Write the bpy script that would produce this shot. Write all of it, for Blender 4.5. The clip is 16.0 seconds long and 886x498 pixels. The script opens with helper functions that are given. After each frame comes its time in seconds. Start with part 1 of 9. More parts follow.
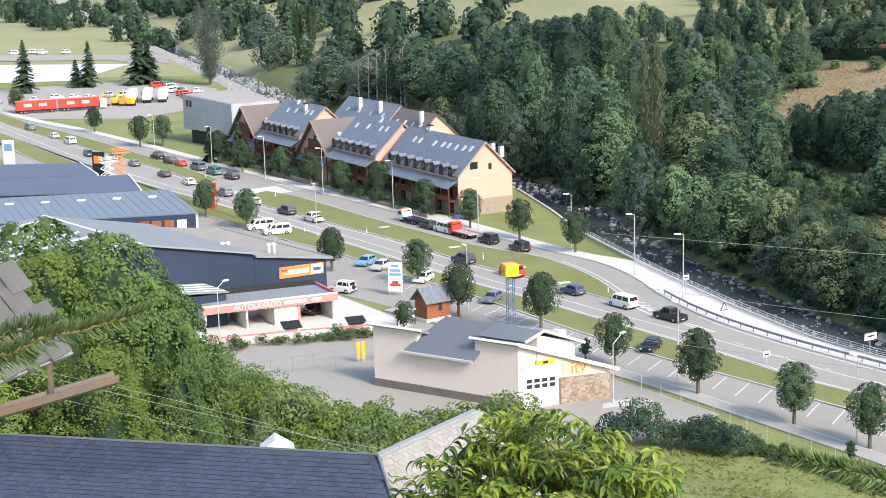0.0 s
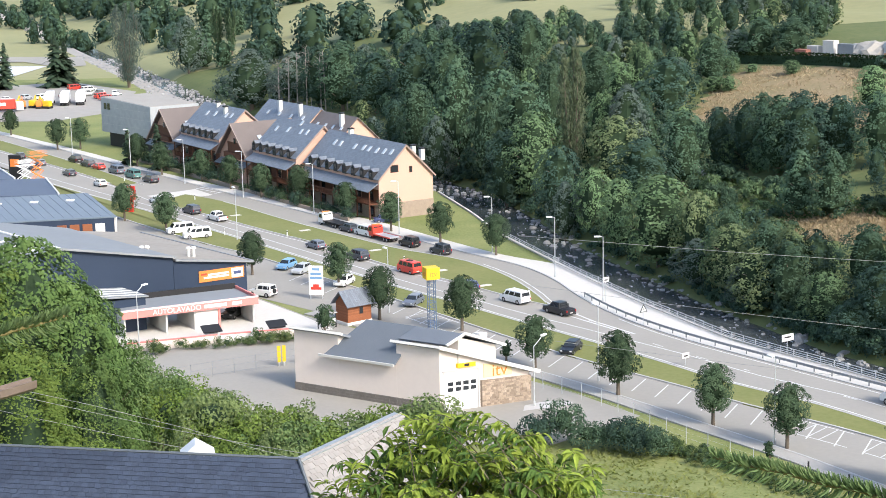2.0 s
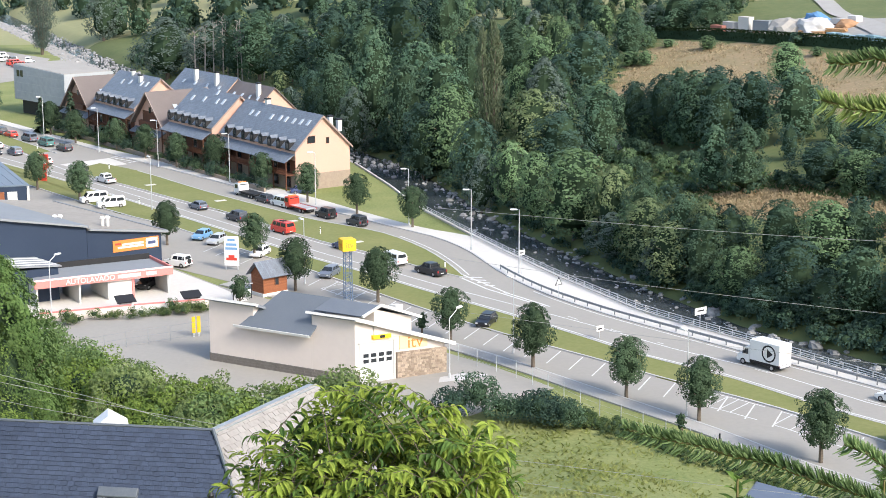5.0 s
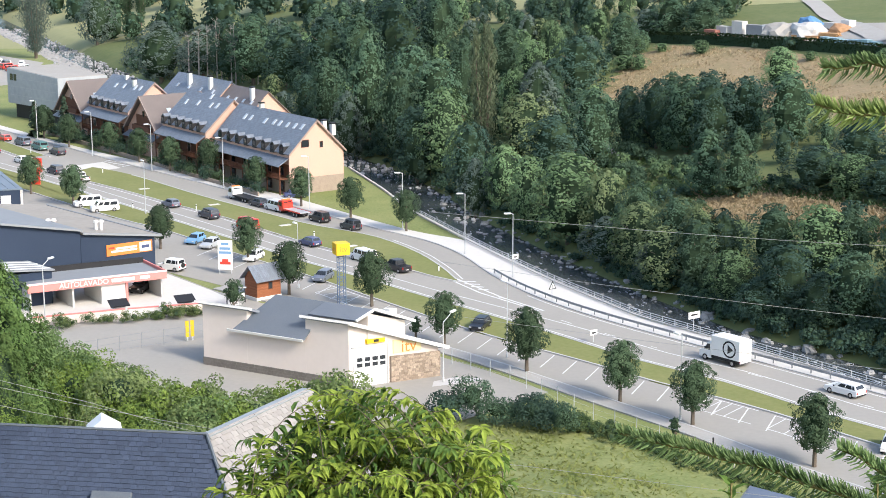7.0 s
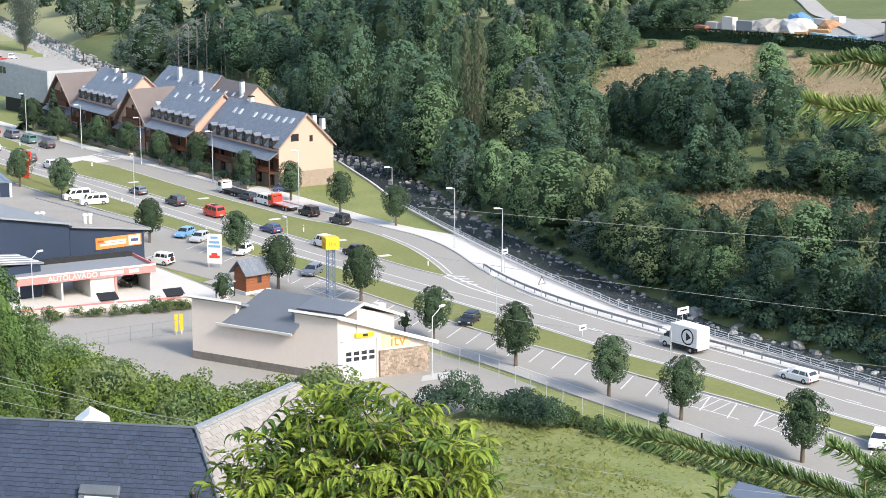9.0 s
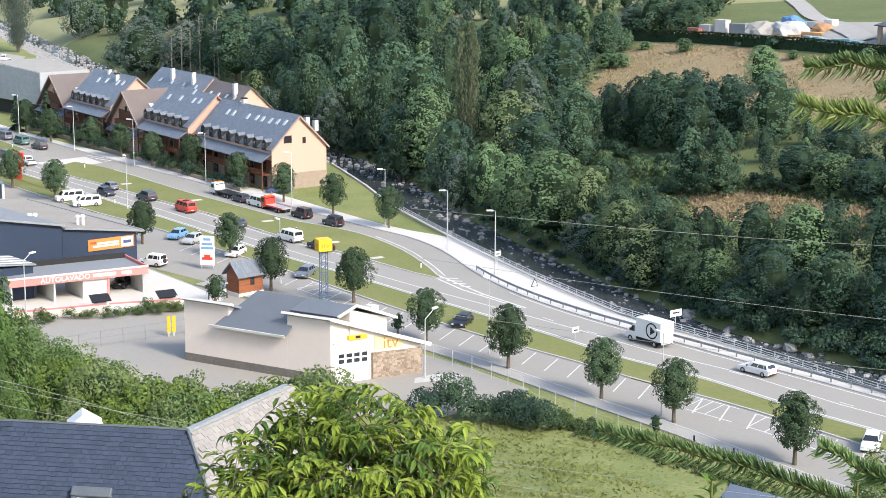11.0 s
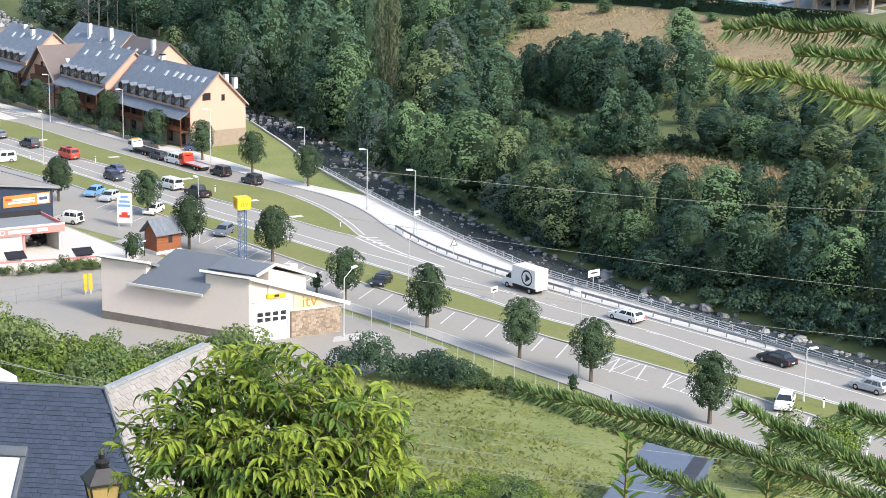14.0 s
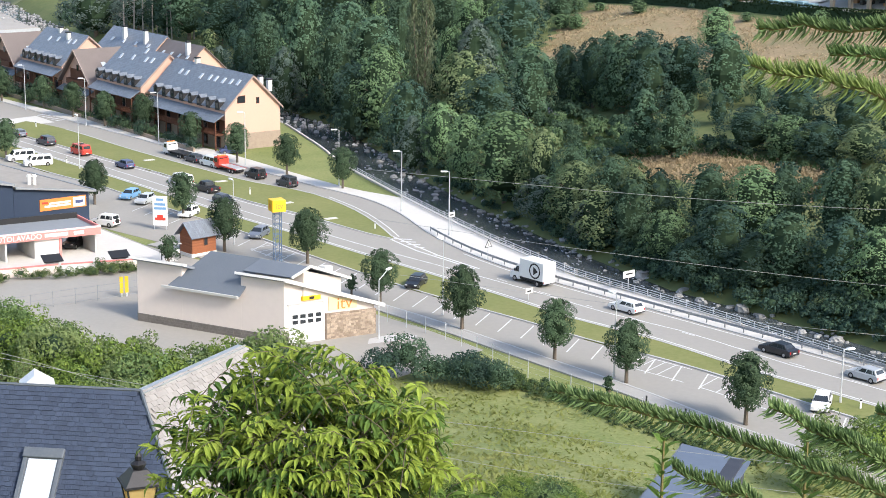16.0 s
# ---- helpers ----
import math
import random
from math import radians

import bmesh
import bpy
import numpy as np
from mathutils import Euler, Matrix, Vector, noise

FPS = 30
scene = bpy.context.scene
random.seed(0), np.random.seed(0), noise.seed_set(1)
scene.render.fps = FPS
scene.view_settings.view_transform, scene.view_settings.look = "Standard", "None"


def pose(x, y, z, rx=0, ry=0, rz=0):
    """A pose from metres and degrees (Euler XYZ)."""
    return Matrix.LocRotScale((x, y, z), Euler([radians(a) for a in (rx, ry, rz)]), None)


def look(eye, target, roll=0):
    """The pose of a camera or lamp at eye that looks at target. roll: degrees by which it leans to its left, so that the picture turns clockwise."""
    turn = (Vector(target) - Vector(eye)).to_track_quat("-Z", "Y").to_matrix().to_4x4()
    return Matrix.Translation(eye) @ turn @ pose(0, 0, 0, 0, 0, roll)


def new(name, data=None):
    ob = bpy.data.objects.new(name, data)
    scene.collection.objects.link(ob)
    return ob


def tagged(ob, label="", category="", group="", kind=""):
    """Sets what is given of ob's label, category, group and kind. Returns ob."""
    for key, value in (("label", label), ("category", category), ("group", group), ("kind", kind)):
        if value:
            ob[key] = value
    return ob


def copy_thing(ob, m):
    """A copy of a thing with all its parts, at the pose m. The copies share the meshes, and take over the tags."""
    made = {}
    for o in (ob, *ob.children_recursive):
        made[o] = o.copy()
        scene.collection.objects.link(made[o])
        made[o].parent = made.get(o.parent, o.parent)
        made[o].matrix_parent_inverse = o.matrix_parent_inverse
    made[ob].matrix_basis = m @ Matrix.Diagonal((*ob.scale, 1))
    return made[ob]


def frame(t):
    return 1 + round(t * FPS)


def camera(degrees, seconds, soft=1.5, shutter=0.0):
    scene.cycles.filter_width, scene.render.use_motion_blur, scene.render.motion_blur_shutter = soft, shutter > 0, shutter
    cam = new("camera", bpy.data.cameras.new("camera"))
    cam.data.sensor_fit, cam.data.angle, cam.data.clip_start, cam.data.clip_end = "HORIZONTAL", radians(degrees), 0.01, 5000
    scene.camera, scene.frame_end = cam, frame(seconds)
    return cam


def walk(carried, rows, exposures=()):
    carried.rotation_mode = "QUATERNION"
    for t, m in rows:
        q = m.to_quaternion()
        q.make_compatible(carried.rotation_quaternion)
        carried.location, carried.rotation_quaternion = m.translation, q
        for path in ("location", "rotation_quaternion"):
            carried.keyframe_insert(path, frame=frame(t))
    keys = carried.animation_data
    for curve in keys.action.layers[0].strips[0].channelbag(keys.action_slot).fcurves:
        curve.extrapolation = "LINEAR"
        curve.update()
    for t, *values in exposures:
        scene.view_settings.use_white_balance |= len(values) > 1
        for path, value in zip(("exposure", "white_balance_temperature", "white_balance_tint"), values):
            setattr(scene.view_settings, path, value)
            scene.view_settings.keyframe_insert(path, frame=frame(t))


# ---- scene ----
import collections
from math import cos, sin, pi, hypot, atan2

# ---- camera: hand-held on a balcony, 55 m above the valley road ----
EYE = (0.0, 0.0, 55.0)
cam = camera(29.2915, 16.0, soft=0.9)
TURNS = (  # seconds, then the turn about x, y and z in degrees
    (0.0, 78.855, 1.574, 4.178),
    (0.5, 78.930, 1.531, 3.849),
    (1.0, 78.881, 1.488, 2.847),
    (1.5, 78.849, 1.317, 2.041),
    (2.0, 78.895, 1.223, 1.523),
    (2.5, 78.594, 0.969, 0.969),
    (3.0, 78.558, 0.827, 0.437),
    (3.5, 78.204, 0.639, -0.133),
    (4.0, 77.907, 0.415, -0.433),
    (4.5, 77.896, 0.235, -0.995),
    (7.0, 78.048, 0.160, -1.358),
    (7.5, 77.973, -0.045, -1.328),
    (8.0, 78.012, -0.037, -1.337),
    (8.5, 77.858, -0.047, -1.529),
    (11.0, 77.938, -0.256, -1.879),
    (11.5, 77.936, -0.228, -2.144),
    (12.0, 77.578, -0.439, -2.651),
    (12.5, 77.545, -0.657, -3.200),
    (13.0, 77.403, -0.895, -3.810),
    (13.5, 76.860, -1.030, -4.216),
    (14.0, 76.595, -1.182, -4.460),
    (14.5, 76.277, -1.021, -4.059),
    (15.0, 76.461, -0.975, -3.759),
    (15.5, 76.764, -0.844, -3.614),
    (16.0, 76.629, -0.708, -3.371),
)
walk(cam, [(t, pose(*EYE, rx, ry, rz)) for t, rx, ry, rz in TURNS])

# ---- world: hazy evening daylight, low soft sun behind the viewer's right ----
SUN_ELEVATION, SUN_AZIMUTH = 36.0, 137.0   # azimuth clockwise from +y
world = bpy.data.worlds.new("sky")
scene.world = world
world.use_nodes = True
_n = world.node_tree.nodes
_sky = _n.new("ShaderNodeTexSky")
_sky.sky_type, _sky.sun_disc = "NISHITA", False
_sky.sun_elevation, _sky.sun_rotation = radians(SUN_ELEVATION), radians(SUN_AZIMUTH)
_sky.dust_density, _sky.air_density = 2.0, 1.05
_n["Background"].inputs["Strength"].default_value = 0.15
world.node_tree.links.new(_sky.outputs["Color"], _n["Background"].inputs["Color"])
sun = new("sun", bpy.data.lights.new("sun", "SUN"))
sun.data.energy, sun.data.angle, sun.data.color = 2.0, radians(12), (1.0, 0.95, 0.88)
_e, _a = radians(SUN_ELEVATION), radians(SUN_AZIMUTH)
sun.matrix_world = look((cos(_e) * sin(_a) * 100, cos(_e) * cos(_a) * 100, sin(_e) * 100), (0, 0, 0))
scene.view_settings.exposure = 1.17

# ---- materials ----
def material(name, base, other=None, rough=0.8, metal=0.0, scale=1.0, detail=6.0, bump=0.0, bump_scale=None,
             spread=0.5, island=0.0, obj=0.0, fine=None, spec=0.3):
    """A surface whose colour wanders between base and other at two scales; island and obj vary its value piece by piece."""
    m = bpy.data.materials.new(name)
    m.use_nodes = True
    n, l = m.node_tree.nodes, m.node_tree.links
    b = n["Principled BSDF"]
    b.inputs["Roughness"].default_value, b.inputs["Metallic"].default_value = rough, metal
    b.inputs["Specular IOR Level"].default_value = spec
    other = other or tuple(c * 0.7 for c in base)
    co = n.new("ShaderNodeTexCoord")
    big, small = n.new("ShaderNodeTexNoise"), n.new("ShaderNodeTexNoise")
    for t, s in ((big, scale), (small, fine or scale * 9)):
        t.inputs["Scale"].default_value, t.inputs["Detail"].default_value = s, detail
        l.new(co.outputs["Object"], t.inputs["Vector"])
    add = n.new("ShaderNodeMath")
    add.operation = "MULTIPLY_ADD"
    add.inputs[1].default_value = 0.5
    l.new(small.outputs["Fac"], add.inputs[0])
    half = n.new("ShaderNodeMath")
    half.operation = "MULTIPLY"
    half.inputs[1].default_value = 0.5
    l.new(big.outputs["Fac"], half.inputs[0])
    l.new(half.outputs[0], add.inputs[2])
    ramp = n.new("ShaderNodeValToRGB")
    ramp.color_ramp.elements[0].position, ramp.color_ramp.elements[1].position = 0.5 - spread * 0.5, 0.5 + spread * 0.5
    ramp.color_ramp.elements[0].color, ramp.color_ramp.elements[1].color = (*base, 1), (*other, 1)
    l.new(add.outputs[0], ramp.inputs[0])
    out = ramp.outputs["Color"]
    for amount, kind, socket in ((island, "ShaderNodeNewGeometry", "Random Per Island"), (obj, "ShaderNodeObjectInfo", "Random")):
        if amount:
            r = n.new(kind)
            rng = n.new("ShaderNodeMapRange")
            rng.inputs["To Min"].default_value, rng.inputs["To Max"].default_value = 1 - amount, 1 + amount
            l.new(r.outputs[socket], rng.inputs["Value"])
            hsv = n.new("ShaderNodeHueSaturation")
            l.new(rng.outputs[0], hsv.inputs["Value"])
            l.new(out, hsv.inputs["Color"])
            out = hsv.outputs["Color"]
    l.new(out, b.inputs["Base Color"])
    if bump:
        bt = n.new("ShaderNodeTexNoise")
        bt.inputs["Scale"].default_value, bt.inputs["Detail"].default_value = bump_scale or scale * 12, 5
        l.new(co.outputs["Object"], bt.inputs["Vector"])
        bp = n.new("ShaderNodeBump")
        bp.inputs["Strength"].default_value, bp.inputs["Distance"].default_value = bump, 0.05
        l.new(bt.outputs["Fac"], bp.inputs["Height"])
        l.new(bp.outputs["Normal"], b.inputs["Normal"])
    return m


def leaf_material(name, dark, light, through_light=0.3, scale=0.25):
    """Foliage: colour varies leaf by leaf, tree by tree and over the crown; some light passes through."""
    m = material(name, dark, light, rough=0.7, scale=scale, spread=0.45, island=0.15, obj=0.3, spec=0.12, fine=1.8 if scale < 0.15 else scale * 5)
    n, l = m.node_tree.nodes, m.node_tree.links
    b = n["Principled BSDF"]
    colour = b.inputs["Base Color"].links[0].from_socket
    tr, mix = n.new("ShaderNodeBsdfTranslucent"), n.new("ShaderNodeMixShader")
    l.new(colour, tr.inputs["Color"])
    mix.inputs[0].default_value = through_light
    l.new(b.outputs[0], mix.inputs[1])
    l.new(tr.outputs[0], mix.inputs[2])
    l.new(mix.outputs[0], n["Material Output"].inputs["Surface"])
    return m


ASPHALT = material("asphalt", (0.280, 0.264, 0.236), (0.347, 0.326, 0.290), rough=0.9, scale=0.12, fine=1.6, spread=0.7, bump=0.2, bump_scale=8)
CONCRETE = material("pale concrete paving", (0.52, 0.495, 0.455), (0.62, 0.59, 0.545), rough=0.9, scale=0.2, spread=0.6, bump=0.2, bump_scale=6)
WORN_PAVING = material("worn paving", (0.32, 0.305, 0.28), (0.41, 0.39, 0.36), rough=0.9, scale=0.5, spread=0.6, bump=0.2, bump_scale=6)
PAINT = material("road paint", (0.68, 0.68, 0.66), (0.5, 0.5, 0.5), rough=0.7, scale=1.5, spread=0.6)
KERB = material("kerb stone", (0.42, 0.41, 0.40), (0.52, 0.51, 0.49), rough=0.9, scale=0.7)
GRASS = material("meadow grass", (0.12, 0.165, 0.045), (0.275, 0.275, 0.11), rough=0.95, scale=0.11, fine=2.2, spread=0.42, bump=0.8, bump_scale=5)
LAWN = material("mown verge", (0.13, 0.16, 0.045), (0.24, 0.23, 0.09), rough=0.95, scale=0.12, fine=1.5, spread=0.6, bump=0.3, bump_scale=6)
ROCK = material("river rock", (0.17, 0.17, 0.165), (0.37, 0.365, 0.35), rough=0.9, scale=0.5, obj=0.3, island=0.3, bump=0.4, bump_scale=3)
PALE_ROCK = material("pale river stones", (0.25, 0.247, 0.243), (0.40, 0.393, 0.385), rough=0.9, scale=0.5, island=0.25, bump=0.4, bump_scale=3)
BARK = material("bark", (0.10, 0.08, 0.06), (0.17, 0.14, 0.11), rough=0.95, scale=1.5, bump=0.5, bump_scale=8)
PALE_WALL = material("cream render", (0.70, 0.62, 0.56), (0.63, 0.555, 0.50), rough=0.9, scale=0.15, fine=2, spread=0.7)
PEACH_WALL = material("peach render", (0.60, 0.385, 0.30), (0.54, 0.345, 0.27), rough=0.9, scale=0.2, fine=3, spread=0.7)
BLUE_WALL = material("navy sheet cladding", (0.020, 0.034, 0.064), (0.027, 0.042, 0.074), rough=0.7, scale=0.3, spread=0.8)
METAL_ROOF = material("grey metal roof", (0.20, 0.215, 0.23), (0.265, 0.28, 0.295), rough=0.75, scale=0.15, spread=0.8)
# haze over the woods is put into this green as extra blue
LEAF = leaf_material("broad leaves", (0.050, 0.099, 0.064), (0.116, 0.180, 0.106), scale=0.16)
LEAF_STREET = leaf_material("street tree leaves", (0.044, 0.078, 0.044), (0.092, 0.135, 0.072), scale=0.6)
LEAF_BRIGHT = leaf_material("fresh green leaves", (0.080, 0.142, 0.028), (0.195, 0.255, 0.060), 0.27, scale=0.25)
LEAF_DEEP = leaf_material("deep green leaves", (0.031, 0.066, 0.051), (0.068, 0.113, 0.080), scale=0.16)
LEAF_OLIVE = leaf_material("olive leaves", (0.10, 0.15, 0.055), (0.195, 0.24, 0.095), scale=0.12)
LEAF_BLUE = leaf_material("blue green needles", (0.030, 0.055, 0.035), (0.06, 0.09, 0.055), 0.15, scale=0.3)
# shade deep inside the crowns, painted as a dark core
DARK_CORE = material("shaded crown core", (0.030, 0.052, 0.030), (0.045, 0.070, 0.040), rough=1.0, scale=0.5, spec=0.0)


# ---- mesh helpers ----
def thing(name, label, category, at=None, group="", kind=""):
    ob = tagged(new(name), label, category, group, kind)
    if at is not None:
        ob.matrix_world = at
    return ob


def part(name, bm, mat, parent=None, label="", smooth=False, at=None):
    me = bpy.data.meshes.new(name)
    if smooth:
        for f in bm.faces:
            f.smooth = True
    bm.to_mesh(me)
    bm.free()
    for mm in (mat if isinstance(mat, (list, tuple)) else [mat]):
        me.materials.append(mm)
    ob = new(name, me)
    if parent:
        ob.parent = parent
    if at is not None:
        ob.matrix_local = at
    if label:
        tagged(ob, label)
    return ob


def mesh_ob(name, verts, faces, mat, parent=None, smooth=False):
    me = bpy.data.meshes.new(name)
    me.from_pydata([tuple(map(float, v)) for v in verts], [], [tuple(map(int, f)) for f in faces])
    for mm in (mat if isinstance(mat, (list, tuple)) else [mat]):
        me.materials.append(mm)
    if smooth:
        me.polygons.foreach_set("use_smooth", [True] * len(me.polygons))
    ob = new(name, me)
    if parent:
        ob.parent = parent
    return ob


def box(bm, x0, x1, y0, y1, z0, z1, m=None, bevel=0.0):
    vs = [bm.verts.new((x, y, z)) for z in (z0, z1) for x, y in ((x0, y0), (x1, y0), (x1, y1), (x0, y1))]
    fs = [bm.faces.new([vs[i] for i in q]) for q in ((3, 2, 1, 0), (4, 5, 6, 7), (0, 1, 5, 4), (1, 2, 6, 5), (2, 3, 7, 6), (3, 0, 4, 7))]
    if bevel:
        r = bmesh.ops.bevel(bm, geom=list({e for f in fs for e in f.edges}), offset=bevel, segments=2, affect="EDGES", profile=0.5)
        vs = list({v for f in r["faces"] for v in f.verts} | {v for v in vs if v.is_valid})
    if m is not None:
        bmesh.ops.transform(bm, matrix=m, verts=[v for v in vs if v.is_valid])
    return bm


def boxbm(*a, **k):
    return box(bmesh.new(), *a, **k)


def tube(bm, a, b, r0, r1=None, seg=8, caps=True):
    a, b = Vector(a), Vector(b)
    r1 = r0 if r1 is None else r1
    q = (b - a).to_track_quat("Z", "Y").to_matrix()
    rings = []
    for p, r in ((a, r0), (b, r1)):
        rings.append([bm.verts.new(p + q @ Vector((r * cos(2 * pi * i / seg), r * sin(2 * pi * i / seg), 0))) for i in range(seg)])
    for i in range(seg):
        bm.faces.new((rings[0][i], rings[0][(i + 1) % seg], rings[1][(i + 1) % seg], rings[1][i]))
    if caps:
        bm.faces.new(rings[1])
        bm.faces.new(rings[0][::-1])
    return bm


def prism(bm, profile, a, b, axis="y"):
    """A closed profile pushed from a to b along y (profile in x, z) or along x (profile in y, z)."""
    def at(p, d):
        return (p[0], d, p[1]) if axis == "y" else (d, p[0], p[1])
    r0, r1 = [bm.verts.new(at(p, a)) for p in profile], [bm.verts.new(at(p, b)) for p in profile]
    k = len(profile)
    fs = [bm.faces.new((r0[i], r0[(i + 1) % k], r1[(i + 1) % k], r1[i])) for i in range(k)]
    fs += [bm.faces.new(r0[::-1]), bm.faces.new(r1)]
    bmesh.ops.recalc_face_normals(bm, faces=fs)
    return bm


def spline(pts, step=4.0):
    """A smooth line through the points, with a point about every step metres."""
    P = [Vector((*p, 0)) if len(p) == 2 else Vector(p) for p in pts]
    P = [P[0] * 2 - P[1]] + P + [P[-1] * 2 - P[-2]]
    out = []
    for i in range(1, len(P) - 2):
        n = max(1, int((P[i + 1] - P[i]).length / step))
        for k in range(n):
            t = k / n
            out.append(0.5 * (2 * P[i] + (P[i + 1] - P[i - 1]) * t + (2 * P[i - 1] - 5 * P[i] + 4 * P[i + 1] - P[i + 2]) * t * t
                              + (3 * P[i] - P[i - 1] - 3 * P[i + 1] + P[i + 2]) * t ** 3))
    return out + [P[-2]]


def along(line, n):
    """n points at even steps of length along a line."""
    d = [0.0]
    for p, q in zip(line, line[1:]):
        d.append(d[-1] + (q - p).length)
    out, i = [], 0
    for k in range(n):
        s = d[-1] * k / (n - 1)
        while i < len(d) - 2 and d[i + 1] < s:
            i += 1
        out.append(line[i].lerp(line[i + 1], (s - d[i]) / max(1e-6, d[i + 1] - d[i])))
    return out


def strip(name, left, right, z0, z1, mat, label, category, kind="structure"):
    """A raised band of ground between two lines, with real edges."""
    n = max(len(left), len(right))
    a, b = along(left, n), along(right, n)
    vs, fs = [], []
    for p, q in zip(a, b):
        vs += [(p.x, p.y, z0), (p.x, p.y, z1), (q.x, q.y, z1), (q.x, q.y, z0)]
    for i in range(n - 1):
        o = 4 * i
        fs += [(o, o + 1, o + 5, o + 4), (o + 1, o + 2, o + 6, o + 5), (o + 2, o + 3, o + 7, o + 6)]
    fs += [(0, 3, 2, 1), (4 * n - 4, 4 * n - 3, 4 * n - 2, 4 * n - 1)]
    return tagged(mesh_ob(name, vs, fs, mat), label, category, kind=kind)


def offset(line, d):
    """The line shifted d metres to the right of its way."""
    out = []
    for i, p in enumerate(line):
        t = (line[min(i + 1, len(line) - 1)] - line[max(i - 1, 0)]).normalized()
        out.append(p + Vector((t.y, -t.x, 0)) * d)
    return out

def car_paint(name, c, rough=0.3):
    return material(name, c, tuple(v * 0.9 for v in c), rough=rough, scale=0.8, spread=0.9, spec=0.6)


PAINTS = {k: car_paint(k + " car paint", c) for k, c in dict(
    white=(0.75, 0.75, 0.74), red=(0.62, 0.05, 0.03), black=(0.015, 0.016, 0.02), dark=(0.04, 0.045, 0.06), silver=(0.42, 0.44, 0.46),
    blue=(0.16, 0.33, 0.55), navy=(0.05, 0.07, 0.16), green=(0.08, 0.2, 0.19), grey=(0.13, 0.15, 0.19)).items()}
CAR_GLASS = material("car glass", (0.02, 0.025, 0.03), (0.03, 0.035, 0.04), rough=0.08, scale=1, spec=0.8)
TYRE = material("tyre rubber", (0.02, 0.02, 0.02), (0.03, 0.03, 0.03), rough=0.9, scale=3)
RIM = material("wheel rim", (0.45, 0.45, 0.46), (0.35, 0.35, 0.36), rough=0.35, metal=0.8, scale=3)
LAMP_RED = material("tail lamp", (0.45, 0.02, 0.02), rough=0.3, scale=3)
LAMP_CLEAR = material("head lamp", (0.7, 0.7, 0.7), rough=0.15, scale=3, spec=0.6)
PLATE = material("white plate", (0.75, 0.75, 0.72), rough=0.5, scale=3)
BLACK_TRIM = material("black trim", (0.025, 0.025, 0.027), rough=0.6, scale=3)
STEEL = material("galvanised steel", (0.50, 0.51, 0.52), (0.60, 0.61, 0.62), rough=0.45, metal=0.35, scale=0.8, bump=0.1)
WHITE_PAINT = material("white painted metal", (0.76, 0.76, 0.75), (0.68, 0.68, 0.67), rough=0.5, scale=0.6)
CREAM_SIGN = material("cream sign", (0.76, 0.64, 0.36), (0.72, 0.60, 0.33), rough=0.5, scale=0.8)
YELLOW = material("yellow sign", (0.74, 0.47, 0.03), (0.7, 0.46, 0.02), rough=0.5, scale=0.8)
ORANGE = material("orange sign", (0.75, 0.25, 0.06), (0.66, 0.2, 0.05), rough=0.5, scale=0.8)
WOOD = material("brown timber", (0.16, 0.065, 0.035), (0.10, 0.04, 0.022), rough=0.75, scale=0.6, fine=9, spread=0.6, island=0.15)
CABIN_WOOD = material("red brown boards", (0.30, 0.11, 0.05), (0.23, 0.085, 0.04), rough=0.75, scale=0.6, fine=9, spread=0.6, obj=0.12)
STONE = material("rubble stone", (0.30, 0.235, 0.18), (0.42, 0.34, 0.27), rough=0.95, scale=1.2, fine=5, spread=0.5, obj=0.3, island=0.25, bump=0.5)
PINK = material("salmon painted fascia", (0.72, 0.25, 0.22), (0.62, 0.2, 0.18), rough=0.6, scale=0.5, spread=0.8)
BRIGHT = material("pale cladding", (0.70, 0.69, 0.66), (0.6, 0.59, 0.56), rough=0.7, scale=0.3, spread=0.8)
WATER = material("river water", (0.035, 0.042, 0.045), (0.10, 0.115, 0.12), rough=0.12, scale=0.35, fine=1.6, spread=0.5, bump=0.9, bump_scale=1.2, spec=0.5)
FOAM = material("white water", (0.55, 0.58, 0.6), (0.4, 0.43, 0.45), rough=0.6, scale=2)
SCRUB = leaf_material("scrub leaves", (0.072, 0.13, 0.045), (0.165, 0.225, 0.088), scale=0.3)
DRY = material("dry grass", (0.33, 0.235, 0.14), (0.20, 0.175, 0.085), rough=0.95, scale=0.10, fine=0.9, spread=0.4, bump=0.9, bump_scale=2)
GUARD = material("dull galvanised beam", (0.24, 0.245, 0.25), (0.32, 0.325, 0.33), rough=0.55, metal=0.3, scale=0.8)
GRAVEL = material("pale gravel", (0.38, 0.355, 0.32), (0.29, 0.275, 0.25), rough=0.95, scale=0.3, spread=0.6, bump=0.4, bump_scale=4)
# also colours the painted shade inside the cherry crown
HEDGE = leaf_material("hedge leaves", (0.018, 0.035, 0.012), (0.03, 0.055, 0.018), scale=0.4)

WOOD_FLOOR = material("shaded hillside grass", (0.075, 0.11, 0.035), (0.16, 0.17, 0.07), rough=0.95, scale=0.08, fine=0.7, spread=0.6, bump=0.5, bump_scale=2)
FIELD = material("mown hay field", (0.225, 0.235, 0.11), (0.33, 0.31, 0.16), rough=0.95, scale=0.02, fine=0.3, spread=0.6, bump=0.3, bump_scale=1)

# ---- ground: one sheet, laid out along the river ----
BANK_Y = (-400, 0, 140, 173, 199, 215, 235, 253, 271, 293, 313, 340, 400, 518, 617, 712, 1000, 2600)
BANK_X = (436, 174, 80.5, 59.5, 42.5, 31, 22, 15, 8.5, 1.0, -3.5, -11, -38, -92, -130, -168, -280, -900)


